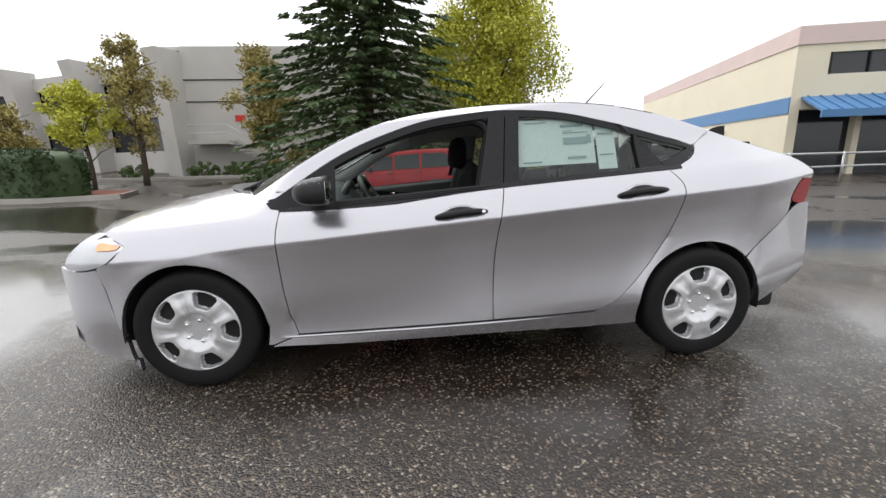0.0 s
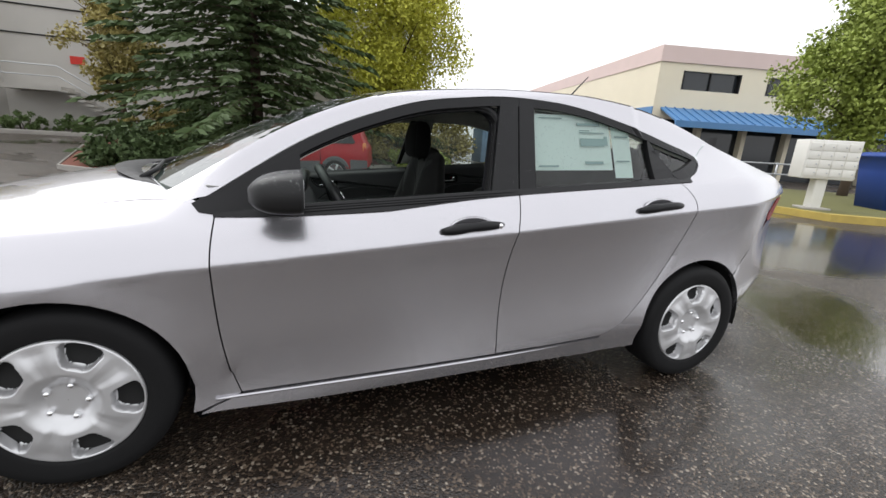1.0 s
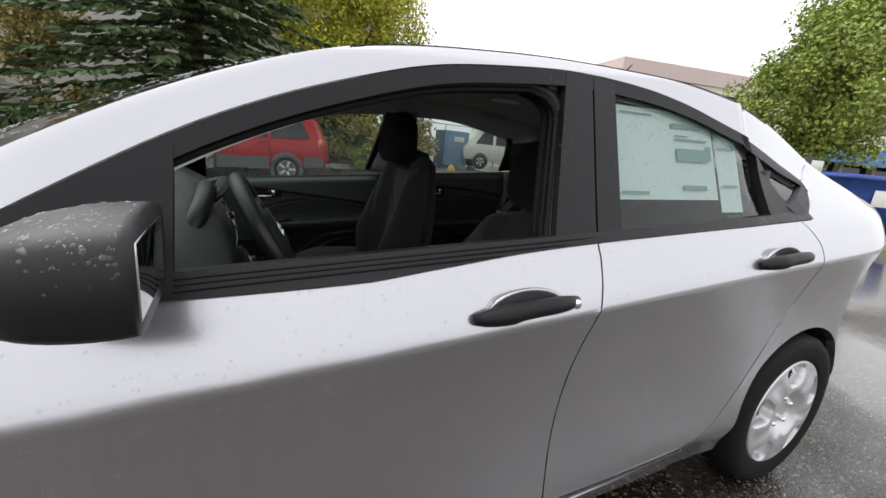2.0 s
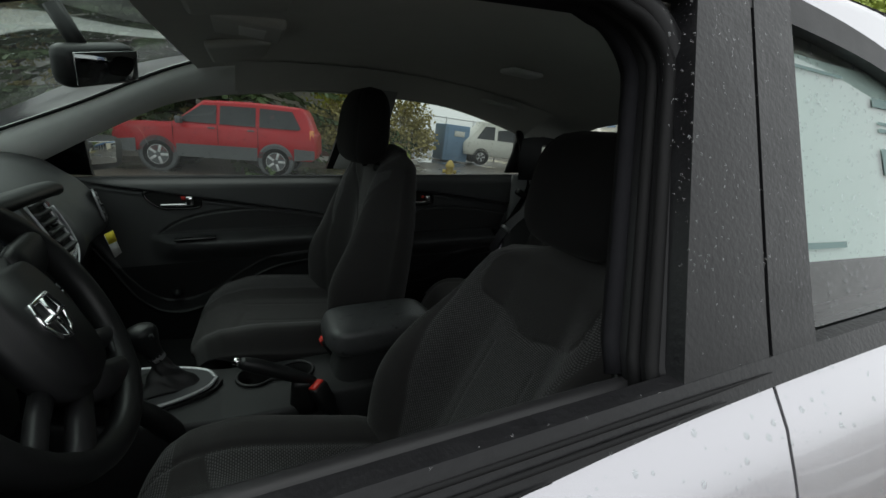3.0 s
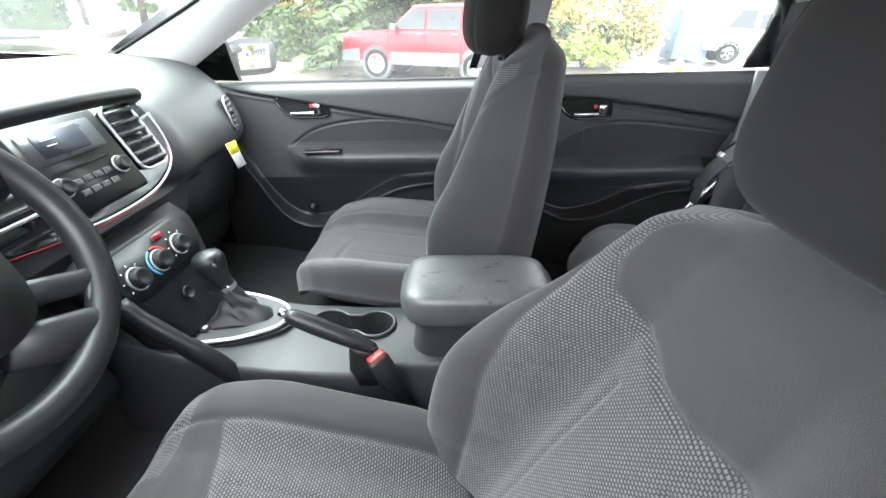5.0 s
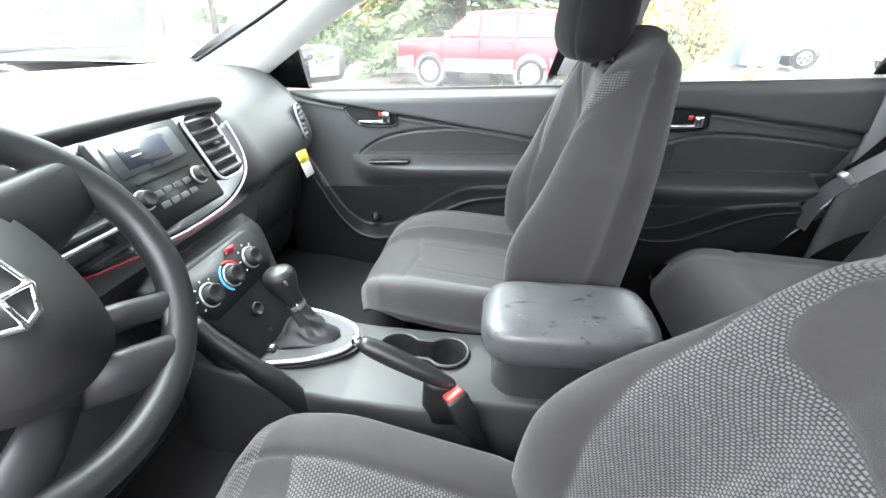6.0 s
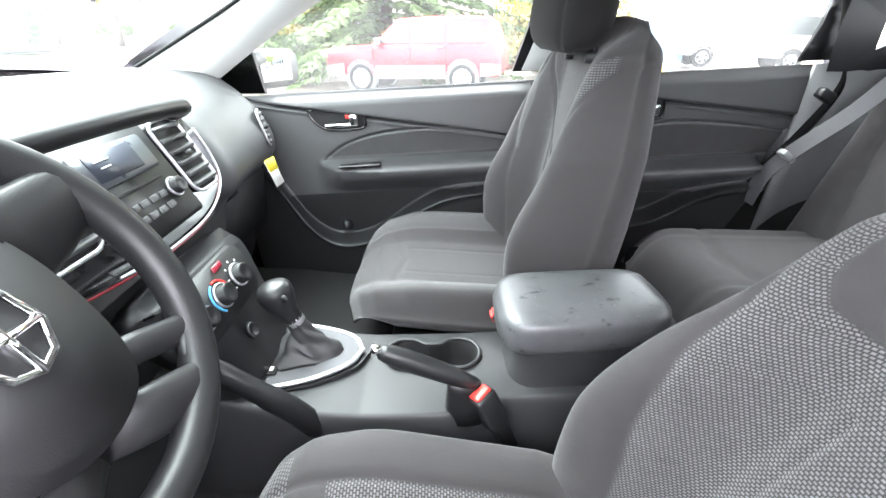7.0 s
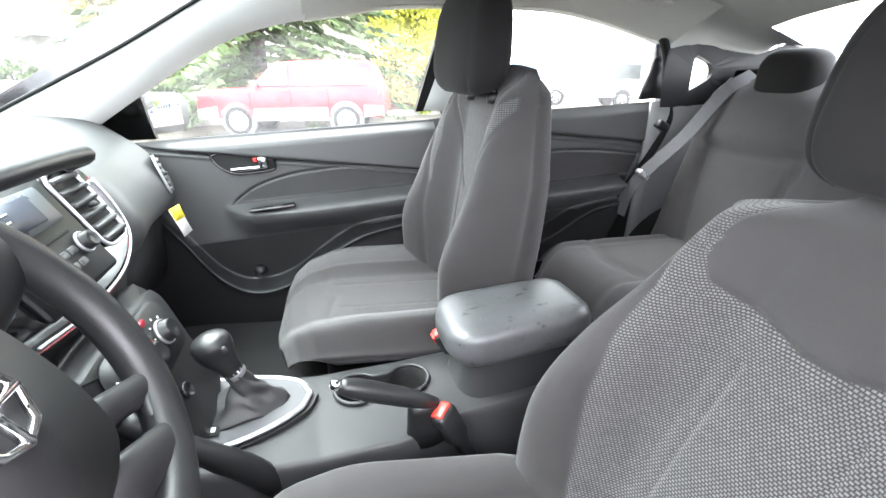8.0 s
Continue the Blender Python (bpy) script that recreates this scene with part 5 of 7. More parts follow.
# frame and rubber seals round the side windows of the front doors
for side in (-1,):
    path = [(x, dlo_z(x) - 0.045) for x in np.linspace(-0.66, 0.10, 26)] + [(p[0], p[1]) for p in arc(0.118, 1.264, 0.060, 86, 14, 8)] + [(0.176 - 0.066 * t, 1.27 - 0.29 * t) for t in np.linspace(0.03, 1, 12)]
    def along(offset, depth, radius, name, material, flat=1.0, lab=""):
        pts = []
        for i, (x, z) in enumerate(path):
            a, b = path[max(0, i - 1)], path[min(len(path) - 1, i + 1)]
            dx, dz = b[0] - a[0], b[1] - a[1]
            ln = math.hypot(dx, dz)
            px, pz = x + dz / ln * offset, z - dx / ln * offset
            pts.append((px, side * (half_width(px, min(pz, 1.4)) - depth), pz))
        part(name, sweep(pts, radius, 10, flat), material, car, lab)
    along(-0.010, 0.028, 0.016, "window_frame", M["black_trim"])
    along(-0.016, 0.055, 0.020, "window_frame", M["black_trim"])
    along(0.004, 0.022, 0.0065, "window_seal", M["rubber"], lab="ribbed black rubber glass channel")
    along(0.003, 0.042, 0.0065, "window_seal", M["rubber"])
    along(0.000, 0.070, 0.010, "frame_seal", M["seal"], lab="grey rubber door seal")
    along(-0.022, 0.086, 0.016, "frame_seal", M["rubber"])

# headliner with its fittings
part("headliner", facing(grid(lambda u, v: (lambda x, s: Vector((x - 0.0315 * (1 - s * s) * max(0, 1 - (x + 0.33) / 0.5), s * (half_width(x, roof_z(x)) - 0.06), roof_z(x) - 0.052 + 0.022 * (1 - abs(s) ** 2.4))))(-0.33 + (1.48 + 0.12 * (2 * v - 1) ** 2) * u, 2 * v - 1), 28, 24), (0, 0, -1)), M["liner"], car, "pale grey cloth headliner")
part("dome_lamp", box((0.53, 0.09, 1.388), (0.11, 0.07, 0.014), 0.006), M["white_tag"], car, "white dome lamp lens")
for vy in (-0.36, 0.36):
    part("sun_visor", box((-0.215, vy, 1.338), (0.15, 0.34, 0.020), 0.009, Matrix.Rotation(radians(-14), 4, "Y")), M["liner"], car, "folded sun visor")
rvm = Matrix.Rotation(radians(-30), 4, "Z") @ Matrix.Rotation(radians(12), 4, "X") @ Matrix.Rotation(radians(8), 4, "Y")
mirror_in = part("rear_view_mirror", box((-0.450, 0.02, 1.232), (0.045, 0.160, 0.072), 0.020, rvm, 3), M["grain"], car, "black rear-view mirror")
part("mirror_face", box((-0.450, 0.02, 1.232), (0.003, 0.138, 0.054), 0.001, rvm @ Matrix.Translation((0.0225, 0, 0))), M["mirror"], mirror_in)
part("mirror_stem", sweep([(-0.460, 0.0, 1.24), (-0.50, 0, 1.318)], 0.014, 10), M["grain"], mirror_in)
part("overhead_console", box((-0.20, 0.02, 1.352), (0.14, 0.19, 0.026), 0.010), M["liner"], car, "pale overhead console with map lamps")
part("map_lamp", box((-0.19, 0.02, 1.3385), (0.05, 0.10, 0.004), 0.0015), M["white_tag"], car)
for gx in (0.78,):
    part("grab_handle", sweep(curve([(gx - 0.09, 0.60, 1.360), (gx - 0.07, 0.565, 1.344), (gx + 0.07, 0.565, 1.336), (gx + 0.09, 0.595, 1.342)], 4), 0.010, 8), M["liner"], car)

# dashboard
prof_p = [(-1.20, 1.128), (-1.0, 1.124), (-0.80, 1.108), (-0.68, 1.080), (-0.60, 1.040), (-0.555, 0.99), (-0.530, 0.935), (-0.527, 0.892), (-0.543, 0.862), (-0.572, 0.842), (-0.598, 0.805), (-0.618, 0.73), (-0.67, 0.63), (-0.74, 0.52), (-0.85, 0.40)]
prof_c = curve([(a, 0, b) for a, b in prof_p], 4)
def dash(u, v):
    y = -0.725 + 1.45 * u
    k = v * (len(prof_c) - 1)
    i = min(int(k), len(prof_c) - 2)
    p = prof_c[i].lerp(prof_c[i + 1], k - i)
    x, z = p.x, p.z
    if v < 0.45 and x < -0.80:           # the front edge follows the foot of the windscreen
        w = (-0.80 - x) / 0.40
        x = -0.80 - w * (0.20 + 0.19 * (1 - (y / 0.735) ** 2))
        z -= 0.030 * w * w * (y / 0.735) ** 2
    cl = math.exp(-((y + 0.375) / 0.20) ** 4)
    if v < 0.45:
        z += 0.060 * cl * smooth01(-0.95, -0.66, x)
        x += 0.03 * cl * smooth01(-0.75, -0.58, x)
    ce = smooth01(0.30, 0.20, abs(y - 0.0))
    if z > 0.84 and x > -0.75:
        x -= 0.055 * ce * smooth01(1.06, 0.98, z)
    x -= 0.05 * smooth01(0.62, 0.74, abs(y)) * smooth01(-0.8, -0.6, x)
    x -= 0.036 * smooth01(0.20, 0.50, y) * smooth01(-0.8, -0.6, x)
    return Vector((x, y, z))


dashboard = part("dashboard", facing(grid(dash, 96, len(prof_c) - 1), (1, 0, 0.5)), M["soft"], car, "black soft-touch dashboard with silver-edged centre stack")


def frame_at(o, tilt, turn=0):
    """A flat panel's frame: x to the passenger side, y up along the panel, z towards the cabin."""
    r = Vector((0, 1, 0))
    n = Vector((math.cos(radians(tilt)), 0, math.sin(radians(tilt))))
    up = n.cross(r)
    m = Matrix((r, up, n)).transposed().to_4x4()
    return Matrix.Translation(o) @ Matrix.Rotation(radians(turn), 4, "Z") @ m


def plate(pts, m, thick=0.008, bev=0.002):
    """A flat plate with the outline pts in the frame m."""
    bm = bmesh.new()
    f = bm.faces.new([bm.verts.new((a, b, 0)) for a, b in pts])
    r = bmesh.ops.extrude_face_region(bm, geom=[f])
    for v in r["geom"]:
        if isinstance(v, bmesh.types.BMVert):
            v.co.z += thick
    bmesh.ops.recalc_face_normals(bm, faces=bm.faces[:])
    if bev:
        es = [e for e in bm.edges if all(v.co.z > thick * 0.9 for v in e.verts)]
        bmesh.ops.bevel(bm, geom=es, offset=bev, segments=2, affect="EDGES")
    bm.transform(m)
    return bm


def rrect(x0, x1, y0, y1, r, n=5):
    out = []
    for cx, cy, a in ((x1 - r, y1 - r, 0), (x0 + r, y1 - r, 90), (x0 + r, y0 + r, 180), (x1 - r, y0 + r, 270)):
        out += [(cx + r * math.cos(radians(a + 90 * i / n)), cy + r * math.sin(radians(a + 90 * i / n))) for i in range(n + 1)]
    return out


def loop_tube(pts, m, r, z=0.0, n=8):
    P = [m @ Vector((a, b, z)) for a, b in pts]
    return sweep(P + P[:2], r, n, cap=False)


def knob(m, x, y, r, h, material, parent, name="knob"):
    k = part(name, lathe([(r * 1.12, 0.0), (r * 1.10, 0.004), (r, 0.006), (r * 0.94, h), (r * 0.8, h + 0.002), (r * 0.5, h - 0.001), (0.001, h - 0.001)], 28, m @ Matrix.Translation((x, y, 0))), material, parent)
    part("knob_ring", lathe([(r * 1.20, 0.0), (r * 1.20, 0.004), (r * 1.05, 0.005), (r * 1.04, 0.0)], 28, m @ Matrix.Translation((x, y, 0.001))), M["satin"], k)
    return k


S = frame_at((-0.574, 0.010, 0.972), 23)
bez = c2([(0.10, 0.092), (-0.10, 0.096), (-0.290, 0.085), (-0.312, 0.02), (-0.270, -0.065), (-0.11, -0.098), (0.0, -0.106), (0.11, -0.098), (0.195, -0.06), (0.222, 0.01), (0.205, 0.078), (0.10, 0.092)], 5)[:-1]
bez = [(p[0], p[1]) for p in bez]
stack = part("centre_fascia", plate(bez, S, 0.03, 0.006), M["piano"], dashboard, "glossy black centre stack with silver outline")
part("silver_outline", sweep([S @ Vector((a, b, 0.030)) for a, b in bez if b < 0.05 and a > -0.16], 0.0024, 8), M["satin"], stack)
part("red_line", sweep([S @ Vector((a * 1.02, b * 1.05, 0.02)) for a, b in bez if b < -0.03], 0.0022, 6), M["dark_red"], stack, "thin dark red accent line")
face = S @ Matrix.Translation((0, 0, 0.030))
radio = part("radio", plate(rrect(-0.105, 0.085, -0.085, 0.075, 0.008), face, 0.008), M["grain"], stack, "grey radio with display and knobs")
screen_ = part("display", plate(rrect(-0.088, 0.062, 0.008, 0.062, 0.006), face @ Matrix.Translation((0, 0, 0.008)), 0.002, 0), M["display"], radio, "grey radio display with a dark panel")
part("display_panel", plate(rrect(-0.066, 0.030, 0.016, 0.056, 0.003), face @ Matrix.Translation((0, 0, 0.0105)), 0.001, 0), M["lcd"], screen_)
for i in range(2):
    part("display_line", box((0, 0, 0), (0.030 - 0.010 * i, 0.0022, 0.0006), 0, face @ Matrix.Translation((-0.038, 0.044 - 0.010 * i, 0.0118))), M["white_tag"], screen_)
part("disc_slot", box((0, 0, 0), (0.12, 0.005, 0.004), 0.001, face @ Matrix.Translation((-0.012, -0.008, 0.008))), M["dark"], radio)
knob(face @ Matrix.Translation((0, 0, 0.008)), 0.052, -0.032, 0.014, 0.016, M["grain"], radio)
knob(face @ Matrix.Translation((0, 0, 0.008)), -0.080, -0.032, 0.014, 0.016, M["grain"], radio)
for i in range(4):
    for j in range(2):
        part("radio_button", box((0, 0, 0), (0.018, 0.011, 0.004), 0.002, face @ Matrix.Translation((-0.048 + 0.023 * i, -0.032 - 0.020 * j, 0.009))), M["soft"], radio)


def vent(m, x0, x1, y0, y1, slats, parent, name="air_vent"):
    v = part(name, loop_tube(rrect(x0, x1, y0, y1, 0.022), m, 0.0034, 0.004), M["satin"], parent, "silver-framed air vent")
    part("vent_cavity", plate(rrect(x0, x1, y0, y1, 0.016), m, 0.002, 0), M["dark"], v)
    for i in range(slats):
        y = y0 + (y1 - y0) * (i + 0.7) / (slats + 0.4)
        part("slat", box((0, 0, 0), (x1 - x0 - 0.010, 0.0075, 0.012), 0.002, m @ Matrix.Translation(((x0 + x1) / 2, y, 0.006)) @ Matrix.Rotation(radians(28), 4, "X")), M["soft"], v)
    part("vent_tab", box((0, 0, 0), (0.015, 0.008, 0.012), 0.003, m @ Matrix.Translation(((x0 + x1) / 2, (y0 + y1) / 2, 0.012))), M["satin_dark"], v)


vent(face, 0.100, 0.182, -0.062, 0.072, 6, stack)
vent(face, -0.290, -0.120, -0.050, 0.066, 5, stack)
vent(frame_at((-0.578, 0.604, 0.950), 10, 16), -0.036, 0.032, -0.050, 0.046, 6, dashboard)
# dark brow over the stack
part("stack_brow", sweep(curve([(-0.60, -0.34, 1.052), (-0.550, -0.24, 1.074), (-0.528, -0.05, 1.080), (-0.530, 0.10, 1.076), (-0.540, 0.170, 1.068), (-0.60, 0.205, 1.050)], 5), 0.022, 12, 0.75), M["grain"], dashboard)
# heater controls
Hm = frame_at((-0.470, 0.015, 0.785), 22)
col = c2([(0.13, 0.075), (-0.13, 0.075), (-0.155, 0.03), (-0.13, -0.06), (-0.09, -0.17), (0.09, -0.17), (0.125, -0.06), (0.15, 0.03), (0.13, 0.075)], 4)[:-1]
column = part("heater_column", plate([(p[0], p[1]) for p in col], Hm @ Matrix.Translation((0, 0, -0.06)), 0.055, 0.02), M["wheel_black"], dashboard)
hv = part("heater_panel", plate(rrect(-0.128, 0.098, -0.046, 0.052, 0.035), Hm, 0.004), M["grain"], column, "heater panel with three rotary knobs")
for kx, ky in ((-0.090, -0.002), (-0.024, -0.002), (0.042, 0.0)):
    k = knob(Hm @ Matrix.Translation((0, 0, 0.004)), kx, ky, 0.019, 0.018, M["grain"], hv)
    if abs(kx + 0.024) > 0.01:
        for t in range(7):
            a = radians(-30 + 40 * t)
            part("dial_mark", box((0, 0, 0), (0.004, 0.0022, 0.001), 0, Hm @ Matrix.Translation((kx + 0.029 * math.cos(a), ky + 0.029 * math.sin(a), 0.0045)) @ Matrix.Rotation(a, 4, "Z")), M["white_tag"], k)
    else:
        for a0, a1, m_ in ((235, 110, M["blue3"]), (100, -15, M["red_plastic"])):
            part("dial_arc", sweep([Hm @ Vector((kx + 0.0275 * math.cos(radians(a)), ky + 0.0275 * math.sin(radians(a)), 0.0055)) for a in np.linspace(a0, a1, 14)], 0.0022, 6), m_, k)
part("power_socket", lathe([(0.001, 0.003), (0.010, 0.003), (0.011, 0.007), (0.014, 0.007), (0.015, 0.0)], 20, Hm @ Matrix.Translation((-0.02, -0.085, 0.0))), M["grain"], column)
part("console_brace", sweep(curve([(-0.47, -0.125, 0.765), (-0.43, -0.128, 0.72), (-0.385, -0.122, 0.668), (-0.348, -0.110, 0.612), (-0.318, -0.098, 0.545)], 4), [0.014] * 4 + [0.016] * 5 + [0.018] * 8, 12, 1.3), M["grain"], column)
part("hazard_button", box((0, 0, 0), (0.030, 0.012, 0.006), 0.003, Hm @ Matrix.Translation((0.010, 0.038, 0.005))), M["dark_red"], hv, "small red hazard button")
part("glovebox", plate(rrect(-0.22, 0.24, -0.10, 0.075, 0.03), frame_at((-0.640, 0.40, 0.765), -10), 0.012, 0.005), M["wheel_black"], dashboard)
part("glovebox_latch", box((-0.618, 0.40, 0.822), (0.014, 0.075, 0.016), 0.005), M["grain"], dashboard)
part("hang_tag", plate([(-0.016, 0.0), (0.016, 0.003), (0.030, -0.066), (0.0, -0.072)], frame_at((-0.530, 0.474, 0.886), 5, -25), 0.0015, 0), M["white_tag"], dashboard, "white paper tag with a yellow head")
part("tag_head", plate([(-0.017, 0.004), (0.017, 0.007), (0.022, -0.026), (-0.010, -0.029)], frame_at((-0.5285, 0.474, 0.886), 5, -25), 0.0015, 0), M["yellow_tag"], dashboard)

# steering wheel
SW = Matrix.Translation((-0.440, -0.380, 0.955)) @ Matrix.Rotation(radians(-24), 4, "Y")   # local x points to the driver
wheel = new("steering_wheel")
wheel.parent = car
tagged(wheel, "black four-spoke steering wheel with chrome emblem")
ring = [SW @ Vector((0.0, 0.180 * math.sin(a), 0.176 * math.cos(a))) for a in np.linspace(0, 2 * math.pi, 65)[:-1]]
part("rim", sweep(ring + ring[:1], 0.0198, 16, cap=False), M["grain"], wheel, "black grained steering wheel rim")
hub = c2([(0.0, 0.092), (-0.048, 0.086), (-0.070, 0.045), (-0.073, -0.028), (-0.054, -0.082), (0.0, -0.100), (0.054, -0.082), (0.073, -0.028), (0.070, 0.045), (0.048, 0.086), (0.0, 0.092)], 5)[:-1]
FW = SW @ Matrix(((0, 0, 1, 0), (1, 0, 0, 0), (0, 1, 0, 0), (0, 0, 0, 1)))                 # local x across, y up, z to the driver
part("airbag_cover", plate([(p[0], p[1]) for p in hub], FW @ Matrix.Translation((0, 0, -0.005)), 0.035, 0.012), M["wheel_black"], wheel)
for sx in (-1, 1):
    part("spoke", sweep([FW @ Vector(p) for p in ((sx * 0.050, 0.048, -0.004), (sx * 0.085, 0.058, -0.004), (sx * 0.125, 0.066, -0.002), (sx * 0.150, 0.072, 0.0), (sx * 0.172, 0.074, 0.0))], [0.018, 0.017, 0.015, 0.013, 0.010], 16, 2.6), M["grain"], wheel)
    part("spoke", sweep([FW @ Vector(p) for p in ((sx * 0.058, -0.060, -0.004), (sx * 0.095, -0.072, -0.004), (sx * 0.130, -0.086, -0.002), (sx * 0.160, -0.094, 0.0))], [0.012, 0.011, 0.011, 0.010], 14, 1.5), M["satin_dark"], wheel, "satin grey lower spoke")
    part("spoke", sweep([FW @ Vector(p) for p in ((sx * 0.012, -0.100, -0.002), (sx * 0.055, -0.122, -0.003), (sx * 0.092, -0.138, -0.002), (sx * 0.118, -0.140, 0.0))], [0.013, 0.015, 0.015, 0.010], 14, 1.9), M["satin_dark"], wheel)
    part("spoke", sweep([FW @ Vector(p) for p in ((sx * 0.100, -0.140, -0.002), (sx * 0.122, -0.118, -0.002), (sx * 0.140, -0.092, -0.002))], [0.009, 0.008, 0.009], 12, 1.5), M["satin_dark"], wheel)
part("ignition_key", box(FW @ Vector((0.125, 0.0, -0.075)), (0.006, 0.014, 0.060), 0.002, Matrix.Rotation(radians(-20), 4, "Y")), M["white_tag"], dashboard, "pale key tag hanging at the ignition")
em = [(-0.022, 0.028), (0.022, 0.028), (0.028, 0.0), (0.017, -0.022), (0.0, -0.029), (-0.017, -0.022), (-0.028, 0.0)]
E_ = FW @ Matrix.Translation((0, 0.005, 0.031))
part("emblem", merge(loop_tube(em, E_, 0.0034, 0.001), sweep([E_ @ Vector((0, 0.028, 0.001)), E_ @ Vector((0, -0.029, 0.001))], 0.0062, 8, 0.5), sweep([E_ @ Vector((-0.026, 0.003, 0.001)), E_ @ Vector((0.026, 0.003, 0.001))], 0.0062, 8, 0.5)), M["chrome"], wheel, "chrome shield-shaped emblem")
part("column_shroud", sweep([(-0.47, -0.38, 0.90), (-0.62, -0.38, 0.85)], [0.065, 0.085], 16), M["grain"], dashboard)
part("instrument_hood", sweep(curve([(-0.60, -0.56, 1.02), (-0.56, -0.50, 1.085), (-0.55, -0.38, 1.115), (-0.56, -0.26, 1.085), (-0.60, -0.20, 1.02)], 5), 0.022, 10), M["grain"], dashboard)
part("knee_panel", box((-0.56, -0.40, 0.70), (0.07, 0.50, 0.24), 0.03, Matrix.Rotation(radians(-18), 4, "Y")), M["grain"], dashboard)

# centre console
cz = lerp_at([(-0.60, 0.70), (-0.52, 0.665), (-0.44, 0.637), (-0.35, 0.615), (-0.25, 0.600), (-0.1, 0.592), (0.05, 0.590), (0.4, 0.585)])
def console(u, v):
    x = -0.58 + 0.93 * v
    s = 2 * u - 1
    a = abs(s)
    w = 0.118 - (0.020 + 0.032 * smooth01(-0.12, 0.02, x) if s < 0 else 0.0)
    if a < 0.7:
        y, z = s / 0.7 * w, cz(x) - 0.004 * (s / 0.7) ** 2
    else:
        t = (a - 0.7) / 0.3
        y, z = math.copysign(w + 0.022 * math.sin(t * math.pi / 2), s), cz(x) - 0.006 - (1 - math.cos(t * math.pi / 2)) * 0.02 - t * t * 0.30
    return Vector((x, 0.012 + y, z))


CUPS, CY, CR = (-0.175, -0.072), 0.058, 0.043
def cup_half(x):
    """Half the width of the double cup well at x."""
    r = max(CR * CR - (x - c) ** 2 for c in CUPS)
    return max(math.sqrt(max(0.0, r)), 0.027 if CUPS[0] < x < CUPS[1] else 0.0)


body_ = facing(grid(console, 90, 170), (0, 0, 1))
gone = [f for f in body_.faces if abs((lambda c: c.y - CY)(f.calc_center_median())) < cup_half(f.calc_center_median().x) - 0.001]
bmesh.ops.delete(body_, geom=gone, context="FACES")
con = part("centre_console", body_, M["console"], car, "dark grey centre console with gear lever and cup holders")
tear = c2([(-0.262, 0.055), (-0.285, 0.012), (-0.36, -0.032), (-0.465, -0.052), (-0.495, 0.03), (-0.475, 0.118), (-0.38, 0.125), (-0.29, 0.098), (-0.262, 0.055)], 6)[:-1]
def teardrop(scale, lift, name, material, lab=""):
    cx, cy = -0.375, 0.04
    bm = bmesh.new()
    f = bm.faces.new([bm.verts.new((cx + (p[0] - cx) * scale, cy + (p[1] - cy) * scale, 0)) for p in tear])
    r = bmesh.ops.extrude_face_region(bm, geom=[f])
    tops = {v for v in r["geom"] if isinstance(v, bmesh.types.BMVert)}
    for v in bm.verts:
        v.co.z = 0.618 + 0.10 * -(v.co.x + 0.36) + lift - (0 if v in tops else 0.02)
    bmesh.ops.recalc_face_normals(bm, faces=bm.faces[:])
    return part(name, bm, material, con, lab, smooth=False)


teardrop(1.12, 0.004, "shift_surround", M["wheel_black"])
gate_z = lambda x, lift: 0.618 - 0.10 * (x + 0.36) + lift
rim_ = [Vector((p[0], p[1], gate_z(p[0], 0.010))) for p in tear]
part("shift_bezel", sweep(rim_ + rim_[:2], 0.0055, 10, 0.8, cap=False), M["satin"], con, "satin silver gear lever bezel")
teardrop(0.98, 0.012, "shift_gate", M["satin2"])
part("gate_marks", box((-0.435, -0.010, 0.6415), (0.058, 0.026, 0.003), 0.001, Matrix.Rotation(radians(6), 4, "Y")), M["dark"], con)
for i in range(4):
    part("gate_letter", box((-0.455 + 0.013 * i, -0.010, 0.6450 - 0.0013 * i), (0.007, 0.010, 0.0016)), M["red_plastic"] if i == 0 else M["white_tag"], con)
boot = []
for t in np.linspace(0, 1, 22):
    k1 = (1 - t) ** 2.3
    c = Vector((-0.345 - 0.032 * t, 0.052 - 0.008 * t, 0.0))
    sec = []
    for i, p in enumerate(tear):
        a = math.atan2(p[1] - 0.040, p[0] + 0.375)
        wob = 1 + (0.13 * math.sin(5 * a + 7 * t) + 0.10 * math.sin(16 * t + 2 * a)) * math.sin(math.pi * t)
        q = Vector((-0.350 + (p[0] + 0.350) * 0.60, 0.046 + (p[1] - 0.046) * 0.57, 0.0))
        r = Vector((c.x + 0.0165 * math.cos(a), c.y + 0.0165 * math.sin(a), 0.0))
        m_ = r + (q - r) * k1
        m_ = c + (m_ - c) * wob
        sec.append(Vector((m_.x, m_.y, gate_z(m_.x, 0.012) * (1 - t) + 0.708 * t + 0.004 * math.sin(6 * t + 3 * a))))
    boot.append(sec)
lever = part("gear_lever", loft(boot), M["leather"], con, "gear lever with soft black boot")
part("shift_collar", sweep([(-0.373, 0.046, 0.703), (-0.378, 0.043, 0.718)], 0.0175, 14), M["satin"], lever)
